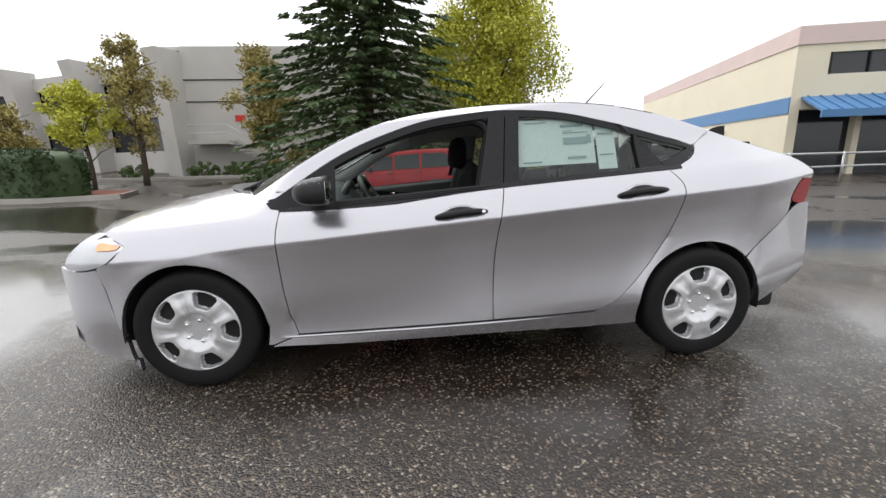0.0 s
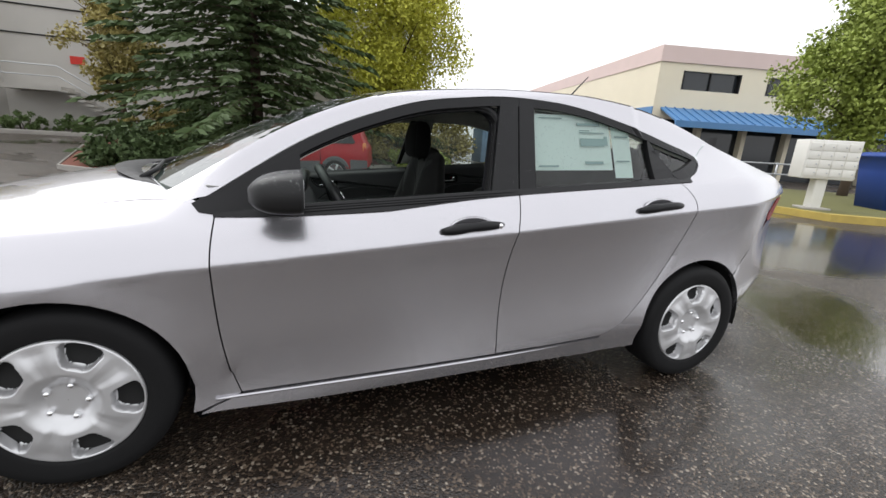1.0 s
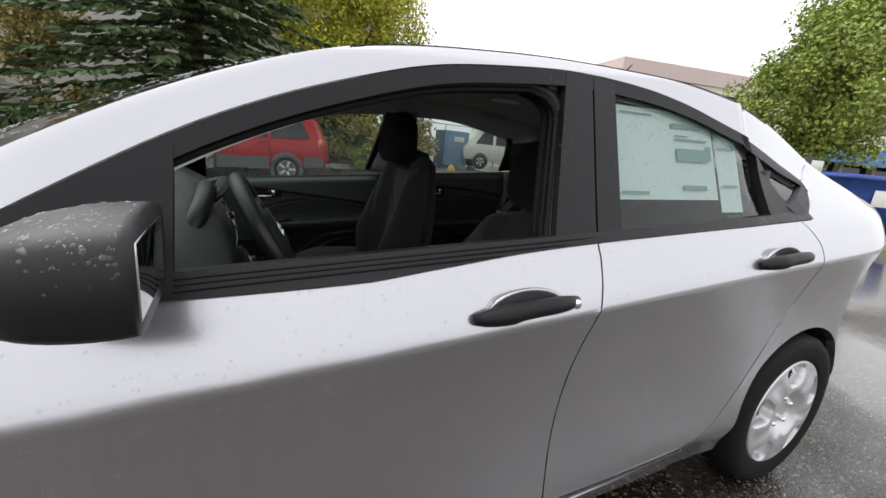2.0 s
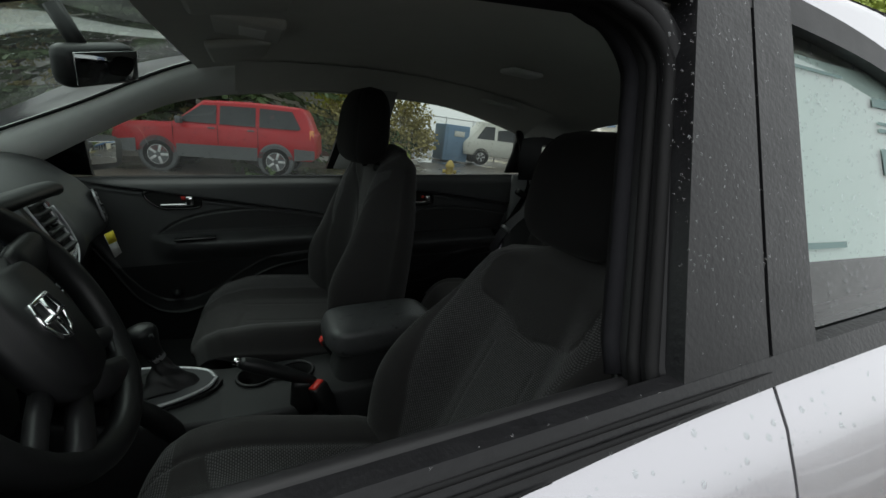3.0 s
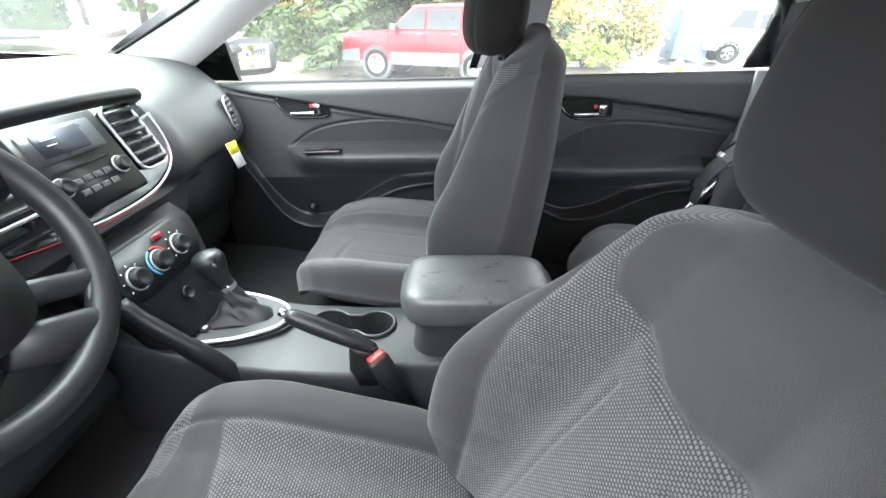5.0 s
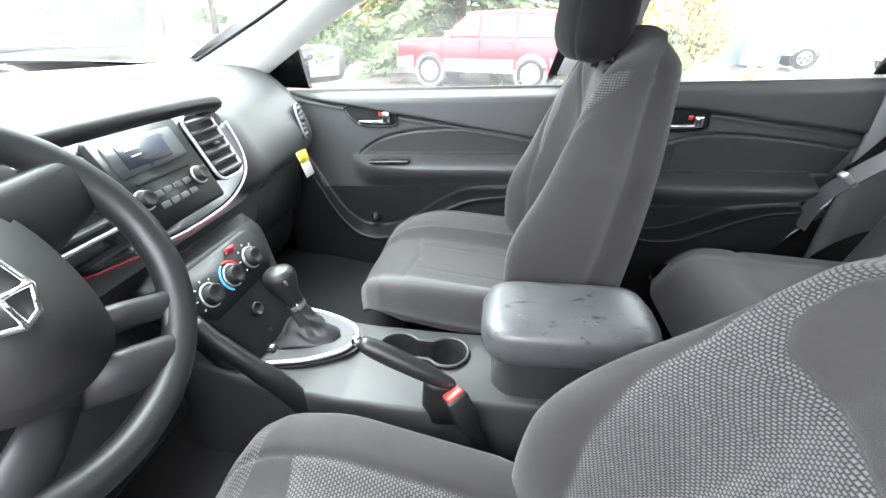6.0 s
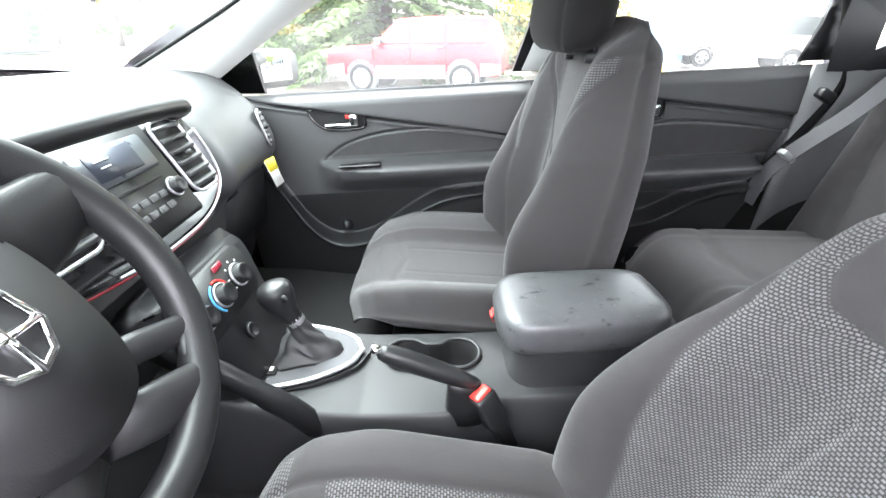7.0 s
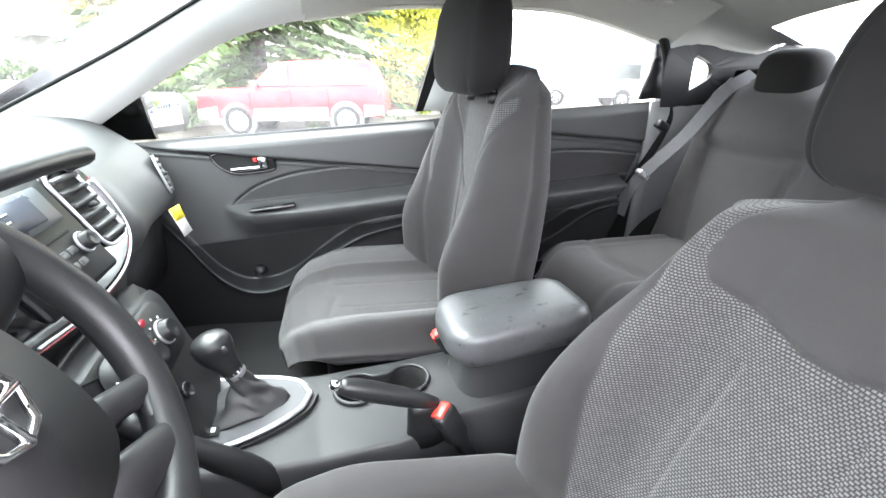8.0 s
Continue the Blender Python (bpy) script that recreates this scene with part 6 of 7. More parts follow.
part("shift_knob", sweep(curve([(-0.376, 0.044, 0.712), (-0.384, 0.042, 0.735), (-0.392, 0.042, 0.757), (-0.397, 0.042, 0.775), (-0.400, 0.042, 0.788), (-0.401, 0.042, 0.794)], 4), [0.0175, 0.018, 0.0186, 0.0196, 0.0212, 0.0235, 0.0258, 0.028, 0.0298, 0.0310, 0.0318, 0.0320, 0.0318, 0.0310, 0.0292, 0.0270, 0.024, 0.020, 0.015, 0.009, 0.003], 18), M["grain"], lever, "black gear knob with silver insert")
part("knob_insert", box((-0.374, 0.020, 0.772), (0.012, 0.008, 0.014), 0.004, Matrix.Rotation(radians(-20), 4, "Y")), M["satin_dark"], lever)
xs_cup = [CUPS[0] - CR * math.cos(a) for a in np.linspace(0, math.pi / 2, 9)] + list(np.linspace(CUPS[0], CUPS[1], 15)[1:-1]) + [CUPS[1] + CR * math.sin(a) for a in np.linspace(0, math.pi / 2, 9)]
ring_ = [(x, cup_half(x)) for x in xs_cup] + [(x, -cup_half(x)) for x in xs_cup[-2:0:-1]]
mid_ = (CUPS[0] + CUPS[1]) / 2
well = [[Vector((mid_ + (x - mid_) * k, CY + h * k, cz(x) + dz)) for x, h in ring_] for k, dz in ((1.05, 0.002), (1.02, 0.005), (0.98, 0.003), (0.95, -0.03), (0.88, -0.075), (0.60, -0.078), (0.05, -0.078))]
cup = part("cup_holder", loft(well, False), M["cupdark"], con, "double cup well in dark rubber")
rim = [Vector((x, CY + h, cz(x) + 0.004)) for x, h in ring_]
part("cup_rim", sweep(rim + rim[:2], 0.0042, 8, cap=False), M["satin_dark"], cup)
for sg in (-1, 1):
    part("cup_rib", box((mid_, CY + sg * 0.030, cz(mid_) - 0.018), (0.026, 0.010, 0.04), 0.004), M["cupdark"], cup)
brake = part("handbrake", sweep(curve([(-0.200, -0.076, 0.726), (-0.165, -0.076, 0.708), (-0.13, -0.076, 0.689), (-0.095, -0.076, 0.670), (-0.070, -0.075, 0.655), (-0.05, -0.072, 0.640)], 4), [0.012, 0.0145, 0.016, 0.0168, 0.0172, 0.0175, 0.0175, 0.0175, 0.0172, 0.017, 0.0168, 0.0165, 0.016, 0.0155, 0.015, 0.0145, 0.014, 0.0135, 0.013, 0.0125, 0.012], 14), M["grain"], con, "black handbrake lever with chrome button")
part("brake_button", sweep([(-0.199, -0.076, 0.7255), (-0.213, -0.076, 0.7330)], [0.0095, 0.008], 12), M["chrome"], brake)
part("brake_boot", loft([[Vector((-0.066 - 0.002 * t + (0.040 - 0.012 * t) * math.cos(2 * math.pi * k / 16), -0.074 + (0.018 - 0.006 * t) * math.sin(2 * math.pi * k / 16), 0.560 + 0.090 * t)) for k in range(16)] for t in (0, 0.4, 0.8, 1)]), M["grain"], brake)
lid = []
for t in np.linspace(0, 1, 18):
    r = max(0.10, 1 - abs(2 * t - 1) ** 7) ** 0.33
    x = 0.0 + 0.305 * t
    ring_ = []
    for k in range(28):
        a = 2 * math.pi * k / 28
        ca, sa = math.cos(a), math.sin(a)
        ring_.append(Vector((x, 0.038 + (0.094 - 0.006 * t) * r * math.copysign(abs(ca) ** 0.42, ca), 0.703 + (0.043 if sa > 0 else 0.047) * r * math.copysign(abs(sa) ** (0.5 if sa > 0 else 0.8), sa))))
    lid.append(ring_)
rng = np.random.default_rng(5)
pts = []
for _ in range(150):
    x, dy = 0.02 + 0.26 * rng.random(), -0.08 + 0.16 * rng.random()
    pts.append((Vector((x, 0.038 + dy, 0.703 + 0.0425 * (1 - (abs(dy) / 0.093) ** 4.76) ** 0.25)), Vector((0, 0, 1)), 0.0010 + 0.003 * rng.random() ** 3))
droplets(pts, "rainwater", con)
part("armrest_lid", loft(lid), M["armrest"], con, "scuffed dark vinyl armrest lid with rain drops")
bx = []
for z, x0, x1, w in ((0.32, -0.005, 0.36, 0.084), (0.45, 0.000, 0.35, 0.080), (0.54, 0.008, 0.34, 0.075), (0.60, 0.020, 0.33, 0.072), (0.64, 0.030, 0.33, 0.070), (0.675, 0.034, 0.325, 0.071), (0.690, 0.036, 0.32, 0.072)):
    bx.append([Vector((a, 0.035 + b, z)) for a, b in rrect(x0, x1, -w, w, 0.045)])
part("armrest_box", loft(bx), M["console"], con)
con.location = (-0.025, -0.018, -0.028)
dashboard.location = (-0.030, 0.0, -0.020)
def buckle(top, foot, w=0.020, across=(0, 1, 0)):
    """A belt buckle: tapered black body with a red press button at its head."""
    t, f = Vector(top), Vector(foot)
    d = (t - f).normalized()
    sd = Vector(across).normalized()
    sd = (sd - d * sd.dot(d)).normalized()
    nrm = sd.cross(d).normalized()
    secs = []
    for k, ww, hh in ((0.0, 0.012, 0.007), (0.45, 0.014, 0.009), (0.55, w, 0.013), (0.95, w, 0.014), (1.0, w * 0.9, 0.011)):
        p = f + (t - f) * k
        secs.append([p + sd * a * ww + nrm * b * hh for a, b in rrect(-1, 1, -1, 1, 0.35, 3)])
    ob = part("belt_buckle", loft(secs), M["grain"], car, "black belt buckle with red button")
    m = Matrix((sd, nrm, d)).transposed().to_4x4()
    m.translation = t
    part("buckle_button", box((0, 0, 0), (w * 1.55, 0.020, 0.010), 0.003, m), M["red_plastic"], ob)
    part("buckle_face", box((0, 0, 0), (w * 1.5, 0.006, 0.018), 0.002, m @ Matrix.Translation((0, -0.013, -0.008))), M["red_plastic"], ob)


buckle((-0.066, -0.112, 0.612), (-0.012, -0.118, 0.478), 0.021, (0.8, 0.6, 0.1))
buckle((-0.010, 0.112, 0.612), (0.05, 0.115, 0.49), 0.016)

# rear seat
rear = new("rear_seat")
rear.parent = car
tagged(rear, "dark grey cloth rear bench seat, daylight put into its colour")
def bench(u, v):
    y = -0.63 + 1.26 * u
    x = 0.495 + 0.605 * v
    d = min(abs(y - 0.36), abs(y + 0.36))
    e = smooth01(0.44, 0.63, abs(y))
    roll = max(0.0, 1 - v / (0.20 + 0.10 * e))
    z = 0.648 + 0.034 * smooth01(0.10, 0.24, d) - 0.050 * v - 0.13 * roll ** 2.4 - 0.075 * e ** 2
    z -= 0.010 * max(bumpline(d - 0.15, 0.014), 0.9 * bumpline(v - 0.30 - 0.45 * d, 0.025))
    return Vector((x + 0.05 * e * (1 - v), y, z))


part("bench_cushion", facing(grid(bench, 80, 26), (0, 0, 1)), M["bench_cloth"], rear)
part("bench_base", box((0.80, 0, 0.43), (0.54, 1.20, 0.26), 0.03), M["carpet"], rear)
def bback(u, v):
    y = -0.64 + 1.28 * u
    d = min(abs(y - 0.36), abs(y + 0.36))
    z = 0.56 + 0.58 * v
    x = 1.06 + 0.16 * v + 0.05 * smooth01(0.88, 1.0, v) ** 2 - 0.045 * smooth01(0.14, 0.26, d) * (1 - 0.7 * v)
    wide = 0.150 + 0.05 * smooth01(0.95, 0.70, v)
    seam = max(bumpline(d - wide, 0.008) if v > 0.66 else 0, bumpline(v - 0.62 - 0.35 * max(0, d - 0.08), 0.014) if d < wide else 0, bumpline(d - 0.10 - 0.10 * v, 0.008) if v < 0.62 else 0)
    x += 0.013 * seam + 0.09 * smooth01(0.54, 0.64, abs(y)) ** 2 - 0.016 * smooth01(wide, wide - 0.06, d) * smooth01(0.62, 0.72, v)
    return Vector((x, y, z))


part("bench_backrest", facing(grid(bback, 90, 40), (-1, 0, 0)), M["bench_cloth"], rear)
for hy in (-0.36, 0.0, 0.36):
    hd = []
    for t in np.linspace(0, 1, 14):
        pr = max(0.05, 1 - abs(2 * t - 1) ** 4) ** 0.4
        ring_ = []
        for k in range(24):
            a = 2 * math.pi * k / 24
            ca, sa = math.cos(a), math.sin(a)
            ring_.append(Vector((1.262 + 0.058 * pr * math.copysign(abs(ca) ** 0.7, ca), hy - 0.098 + 0.196 * t, 1.140 + 0.086 * pr * math.copysign(abs(sa) ** 0.7, sa))))
        hd.append(ring_)
    part("rear_headrest", loft(hd), M["headrest_shaded"], rear)
part("parcel_shelf", box((1.53, 0, 1.085), (0.50, 1.25, 0.03), 0.01), M["carpet"], car)
strap = curve([(1.28, 0.50, 1.155), (1.19, 0.52, 1.10), (1.10, 0.56, 0.96), (1.0, 0.605, 0.84), (0.955, 0.635, 0.755), (0.945, 0.655, 0.66)], 4)
sb = []
for i, p in enumerate(strap):
    t = (strap[min(i + 1, len(strap) - 1)] - strap[max(i - 1, 0)]).normalized()
    n = Vector((-0.85, -0.35, 0.35)).normalized()
    w = t.cross(n).normalized() * 0.023
    sb.append([p + w, p - w, p - w + n * 0.002, p + w + n * 0.002])
belt_ob = part("seat_belt", loft(sb), M["belt"], rear, "grey rear seat belt hanging over the bench", smooth=False)
part("belt_tongue", box((0.985, 0.608, 0.825), (0.05, 0.03, 0.018), 0.004, Matrix.Rotation(radians(40), 4, "Y")), M["steel"], belt_ob)
part("belt_guide", box((1.09, 0.665, 0.985), (0.05, 0.03, 0.03), 0.006, Matrix.Rotation(radians(30), 4, "Y")), M["grain"], rear)

rear.location = (-0.055, 0.0, -0.065)

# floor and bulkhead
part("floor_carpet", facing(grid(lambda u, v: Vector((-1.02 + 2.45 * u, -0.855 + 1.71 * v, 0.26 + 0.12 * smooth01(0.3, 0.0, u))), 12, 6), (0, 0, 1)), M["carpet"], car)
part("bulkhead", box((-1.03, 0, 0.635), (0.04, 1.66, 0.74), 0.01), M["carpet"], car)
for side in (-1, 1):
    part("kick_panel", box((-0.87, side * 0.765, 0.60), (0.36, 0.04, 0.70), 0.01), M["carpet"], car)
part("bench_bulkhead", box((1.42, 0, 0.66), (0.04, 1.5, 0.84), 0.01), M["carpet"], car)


# the cabin is laid out level and then set to the body's rake
RAKE = Matrix.Translation((-0.010, 0, 0.914)) @ Matrix.Rotation(-0.077, 4, "Y") @ Matrix.Translation((0, 0, -0.95))
KEEP = ("headliner", "rail_lining", "pillar_lining", "rear_pillar_lining", "window_frame", "window_seal", "frame_seal", "dome_lamp", "sun_visor", "rear_view_mirror", "overhead_console", "map_lamp", "grab_handle")
for ob in list(car.children):
    if ob not in shell and ob.name.split(".")[0] not in KEEP:
        ob.matrix_basis = RAKE @ ob.matrix_basis


# ---- surroundings ----
def mesh_thing(name, verts, faces, material, parent=None, kind="", smooth=False):
    me = bpy.data.meshes.new(name)
    me.from_pydata(verts, [], faces)
    if smooth:
        for p in me.polygons:
            p.use_smooth = True
    me.materials.append(material)
    ob = new(name, me)
    if parent:
        ob.parent = parent
    if kind:
        tagged(ob, kind=kind)
    return ob


def leaf_cloud(centres, spread, per, size, rng, droop=0.0, long=1.6):
    """Small folded leaves scattered about clump centres."""
    verts, faces = [], []
    for c in centres:
        for _ in range(per):
            d = rng.normal(size=3)
            d /= np.linalg.norm(d) + 1e-9
            p = np.array(c) + d * spread * rng.random() ** 0.5
            a = rng.normal(size=3)
            a[2] -= droop
            a /= np.linalg.norm(a)
            b = np.cross(a, rng.normal(size=3))
            b /= np.linalg.norm(b) + 1e-9
            s = size * (0.6 + 0.8 * rng.random())
            i = len(verts)
            verts += [tuple(p - b * s * 0.5), tuple(p + a * s * long * 0.5), tuple(p + b * s * 0.5), tuple(p - a * s * long * 0.5)]
            faces.append((i, i + 1, i + 2, i + 3))
    return verts, faces


def broadleaf(place, height, radius, low, leaf, label, seed, per=70, size=0.13, clumps=140, lean=0.0):
    rng = np.random.default_rng(seed)
    x, y = place
    z0 = ground_z(x, y) - 0.05
    tree = thing("tree", label, "tree", "trees round the car park")
    tree.location = (x, y, z0)
    trunk_pts = [(lean * t + 0.06 * math.sin(5 * t), 0.05 * math.cos(4 * t), height * 0.85 * t) for t in np.linspace(0, 1, 9)]
    part("trunk", sweep(trunk_pts, [0.16 * height / 8 * (1 - 0.85 * t) + 0.01 for t in np.linspace(0, 1, 9)], 9), M["bark"], tree)
    centres = []
    for k in range(9):
        t = 0.30 + 0.6 * k / 9
        a = k * 2.4
        base = np.array([lean * t, 0, height * 0.85 * t])
        tip = base + np.array([math.cos(a) * radius * 0.8, math.sin(a) * radius * 0.8, radius * 0.5])
        part("limb", sweep([tuple(base), tuple(base * 0.5 + tip * 0.5 + np.array([0, 0, 0.15])), tuple(tip)], [0.05 * height / 8, 0.03 * height / 8, 0.008], 6), M["bark"], tree)
    while len(centres) < clumps:
        q = rng.uniform(-1, 1, 3)
        r = np.linalg.norm(q)
        if r > 1 or r < 0.35:
            continue
        h = low + (height - low) * (q[2] * 0.5 + 0.5)
        w = radius * (0.75 + 0.35 * math.sin(3 * math.atan2(q[1], q[0]) + seed + 4 * q[2])) * (1.0 - 0.25 * max(0, q[2]))
        centres.append((q[0] * w + lean * h / height, q[1] * w, h))
    v, f = leaf_cloud(centres, radius * 0.24, per, size, rng)
    mesh_thing("crown", v, f, leaf, tree)
    return tree


def conifer(place, height, radius, label, seed):
    rng = np.random.default_rng(seed)
    x, y = place
    tree = thing("conifer", label, "tree", place=(x, y, ground_z(x, y) - 0.05))
    part("trunk", sweep([(0, 0, 0), (0.03, 0.02, height * 0.5), (0, 0, height)], [0.24, 0.14, 0.02], 9), M["bark"], tree)
    verts, faces, bv = [], [], []
    boughs = []
    lv = 0.25
    while lv < height - 0.3:
        n = 9
        off_a = rng.random() * 6.28
        for k in range(n):
            a = off_a + k * 2 * math.pi / n + rng.normal() * 0.15
            L = radius * (1 - lv / height) ** 0.75 * (0.55 + 0.6 * rng.random())
            P = []
            for t in np.linspace(0, 1, 6):
                P.append(np.array([math.cos(a) * L * t, math.sin(a) * L * t, lv + 0.10 * L * t - 0.34 * L * t * t + 0.10 * L * t ** 4]))
            boughs.append(P)
            for i in range(5):
                for s in range(int(11 + 6 * i * 0.6)):
                    t = rng.random()
                    c = P[i] * (1 - t) + P[i + 1] * t
                    d = P[i + 1] - P[i]
                    d /= np.linalg.norm(d)
                    sd = np.array([-d[1], d[0], 0]) * (1 if rng.random() < 0.5 else -1)
                    way = d * 0.55 + sd * (0.9 * rng.random()) + np.array([0, 0, -0.35 * rng.random()])
                    way /= np.linalg.norm(way)
                    ln = (0.24 + 0.26 * rng.random()) * (0.7 + 0.5 * L / radius)
                    up = np.cross(way, rng.normal(size=3))
                    up /= np.linalg.norm(up)
                    w = 0.055 + 0.035 * rng.random()
                    j = len(verts)
                    e = c + way * ln
                    m = c + way * ln * 0.45
                    verts += [tuple(c), tuple(m + up * w), tuple(e), tuple(m - up * w)]
                    faces.append((j, j + 1, j + 2, j + 3))
        lv += 0.26 + 0.12 * rng.random()
    mesh_thing("needle_sprays", verts, faces, M["needle"], tree)
    limbs = []
    for P in boughs[::2]:
        limbs.append(sweep([tuple(p) for p in P[:5]], [0.03, 0.024, 0.018, 0.012, 0.006], 5, cap=False))
    tagged(part("crown", merge(*limbs), M["bark"], tree), kind="stuff")
    return tree


def shrub(place, sx, sy, h, leaf, label, seed, name="shrub", size=0.07, n=90, per=60):
    rng = np.random.default_rng(seed)
    x, y = place
    e = thing(name, label, "shrub", "shrubs round the car park" if name == "shrub" else "", place=(x, y, ground_z(x, y)))
    centres = []
    for _ in range(n):
        a, r = rng.random() * 6.283, math.sqrt(rng.random())
        centres.append((sx * r * math.cos(a), sy * r * math.sin(a), h * (0.12 + 0.78 * rng.random() * (1 - 0.45 * r * r))))
    v, f = leaf_cloud(centres, 0.16 * max(h, 0.8), per, size, rng)
    mesh_thing("foliage", v, f, leaf, e)
    stems = [sweep([(0.1 * math.cos(k), 0.1 * math.sin(k), -0.05), (sx * 0.4 * math.cos(k * 2.1), sy * 0.4 * math.sin(k * 2.1), h * 0.6)], [0.03, 0.01], 5) for k in range(5)]
    tagged(part("stems", merge(*stems), M["bark"], e), kind="stuff")
    return e


shrub((6.3, 16.6), 1.1, 0.8, 3.0, M["oleaf"], "tall straggly brown-green bush by the fence", 71, "shrub", 0.09, 90, 45)
shrub((4.4, 14.6), 1.3, 0.7, 1.1, M["gleaf"], "low yellow-green bush at the lot edge", 72, "shrub", 0.09, 60, 50)
conifer((-1.8, 16.8), 13.0, 6.2, "tall dark green spruce with drooping boughs behind the car park", 3)
broadleaf((4.5, 19.5), 11.0, 3.5, 1.2, M["yleaf"], "tall yellow-green maple turning colour beside the spruce", 11, per=190, size=0.095, clumps=290)
broadleaf((-6.9, 18.5), 6.3, 1.7, 1.6, M["oleaf"], "slender birch with green and orange autumn leaves", 5, per=110, size=0.085, clumps=90)
broadleaf((-12.8, 18.5), 7.0, 1.5, 1.3, M["oleaf"], "tall thin birch with sparse leaves by the office wall", 6, per=95, size=0.085, clumps=80)
broadleaf((-14.5, 17.5), 4.6, 1.5, 2.0, M["yleaf"], "small yellow maple in the planting bed", 7, per=100, size=0.085, clumps=70)
broadleaf((-19.0, 19.0), 4.0, 1.3, 1.2, M["oleaf"], "small orange-leaved maple by the hedge", 8, per=90, size=0.085, clumps=60)
broadleaf((17.2, 6.4), 7.4, 2.6, 1.7, M["gleaf"], "full yellow-green tree behind the parcel box", 9, per=190, size=0.085, clumps=220)
hedge = thing("hedge", "clipped dark green hedge on a mulch bed", "hedge", place=(-15.4, 13.9, ground_z(-15.4, 13.9)))
hedge.rotation_euler = (0, 0, radians(-18))
hrng = np.random.default_rng(21)
def hedge_skin(u, v):
    a = 2 * math.pi * u
    ca, sa = math.cos(a), math.sin(a)
    r = min(1.0, (1 - max(0, (v - 0.75) / 0.25) ** 2.2 * 0.9)) * (1 + 0.03 * math.sin(9 * a + 5 * v))
    return Vector((3.6 * r * math.copysign(abs(ca) ** 0.4, ca), 1.0 * r * math.copysign(abs(sa) ** 0.4, sa), 1.72 * min(1, v / 0.9) + 0.03 * math.sin(13 * a)))
body = grid(hedge_skin, 60, 16, closed_u=True)
body.faces.new(body.verts[-60:])
bmesh.ops.recalc_face_normals(body, faces=body.faces[:])
part("hedge_body", body, M["hedge_green"], hedge)
v, f = leaf_cloud([tuple(hedge_skin(hrng.random(), 0.05 + 0.95 * hrng.random() ** 0.7)) for _ in range(900)], 0.10, 14, 0.055, hrng)
mesh_thing("foliage", v, f, M["hedge_green"], hedge)
shrub((-5.0, 14.2), 1.7, 1.2, 1.6, M["needle"], "spreading juniper beneath the spruce", 22, "juniper", 0.09, 110, 70)
for i, (sx, sy) in enumerate(((-9.6, 21.6), (-11.6, 21.8), (-7.6, 21.6), (-15.5, 22.4))):
    shrub((sx, sy), 0.8, 0.6, 0.9, M["leaf"], "low rounded shrub at the office wall", 30 + i, "shrub", 0.07, 36, 50)
for i, (sx, sy) in enumerate(((-5.2, 18.2), (-3.2, 17.0), (-0.8, 16.4), (1.4, 16.2), (3.4, 16.2), (5.2, 16.6))):
    shrub((sx, sy), 1.6, 0.9, 1.9 + 0.5 * math.sin(i * 2.1), M["leaf"] if i % 2 else M["oleaf"], "loose tangled bank of shrubs behind the red car", 50 + i, "shrub", 0.10, 80, 60)

# grey office block with pilasters
def slab(p0, p1, z0, z1, thick):
    """A wall between two plan points, thickness to the back."""
    a, b = Vector((p0[0], p0[1], 0)), Vector((p1[0], p1[1], 0))
    d = (b - a).normalized()
    n = Vector((-d.y, d.x, 0)) * thick
    return loft([[Vector((q.x, q.y, z)) for q in (a, b, b + n, a + n)] for z in (z0, z1)])


office = thing("office_building", "pale grey concrete office building with tall pilasters", "building")
gz = 0.55
part("wall", slab((-12.8, 23.6), (6.0, 23.6), gz - 0.8, 7.7, 0.4), M["concrete"], office, smooth=False)
wing0, wing1 = Vector((-12.8, 23.6, 0)), Vector((-42.8, 37.0, 0))
wd = (wing1 - wing0).normalized()
wn = Vector((-wd.y, wd.x, 0))
if wn.y > 0:
    wn = -wn
def wing_box(s0, s1, o0, o1, z0, z1):
    a, b = wing0 + wd * s0, wing0 + wd * s1
    return loft([[(p + wn * o + Vector((0, 0, z))) for p, o in ((a, o0), (b, o0), (b, o1), (a, o1))] for z in (z0, z1)])


part("wall", wing_box(0, 33, -0.4, 0.0, gz - 0.8, 2.0), M["concrete"], office, smooth=False)
part("wall", wing_box(0, 33, -0.4, 0.0, 4.0, 4.8), M["concrete"], office, smooth=False)
part("wall", wing_box(0, 33, -0.4, 0.0, 6.2, 7.0), M["concrete"], office, smooth=False)
part("window_band", wing_box(0, 33, -0.5, -0.3, 2.0, 4.0), M["window_dark"], office, smooth=False)
part("window_band", wing_box(0, 33, -0.5, -0.3, 4.8, 6.2), M["window_dark"], office, smooth=False)
for s in (0.0, 7.0, 13.5, 20.0, 26.5):
    pts = []
    for z, o in ((gz - 0.8, 0.9), (5.4, 1.15), (7.4, 1.5)):
        a, b = wing0 + wd * s, wing0 + wd * (s + 1.1)
        pts.append([a + wn * o + Vector((0, 0, z)), b + wn * o + Vector((0, 0, z)), b - wn * 0.2 + Vector((0, 0, z)), a - wn * 0.2 + Vector((0, 0, z))])
    part("pilaster", loft(pts), M["concrete"], office, smooth=False)
for z in (4.7, 5.9):
    part("panel_joint", box((-4.0, 23.575, z), (20, 0.06, 0.05)), M["dark"], office, smooth=False)
part("roof", box((-4, 28, 7.6), (20, 8.6, 0.2)), M["concrete"], office, smooth=False)
part("landing", box((-11.3, 22.9, 2.35), (2.2, 1.3, 0.2)), M["concrete"], office, smooth=False)
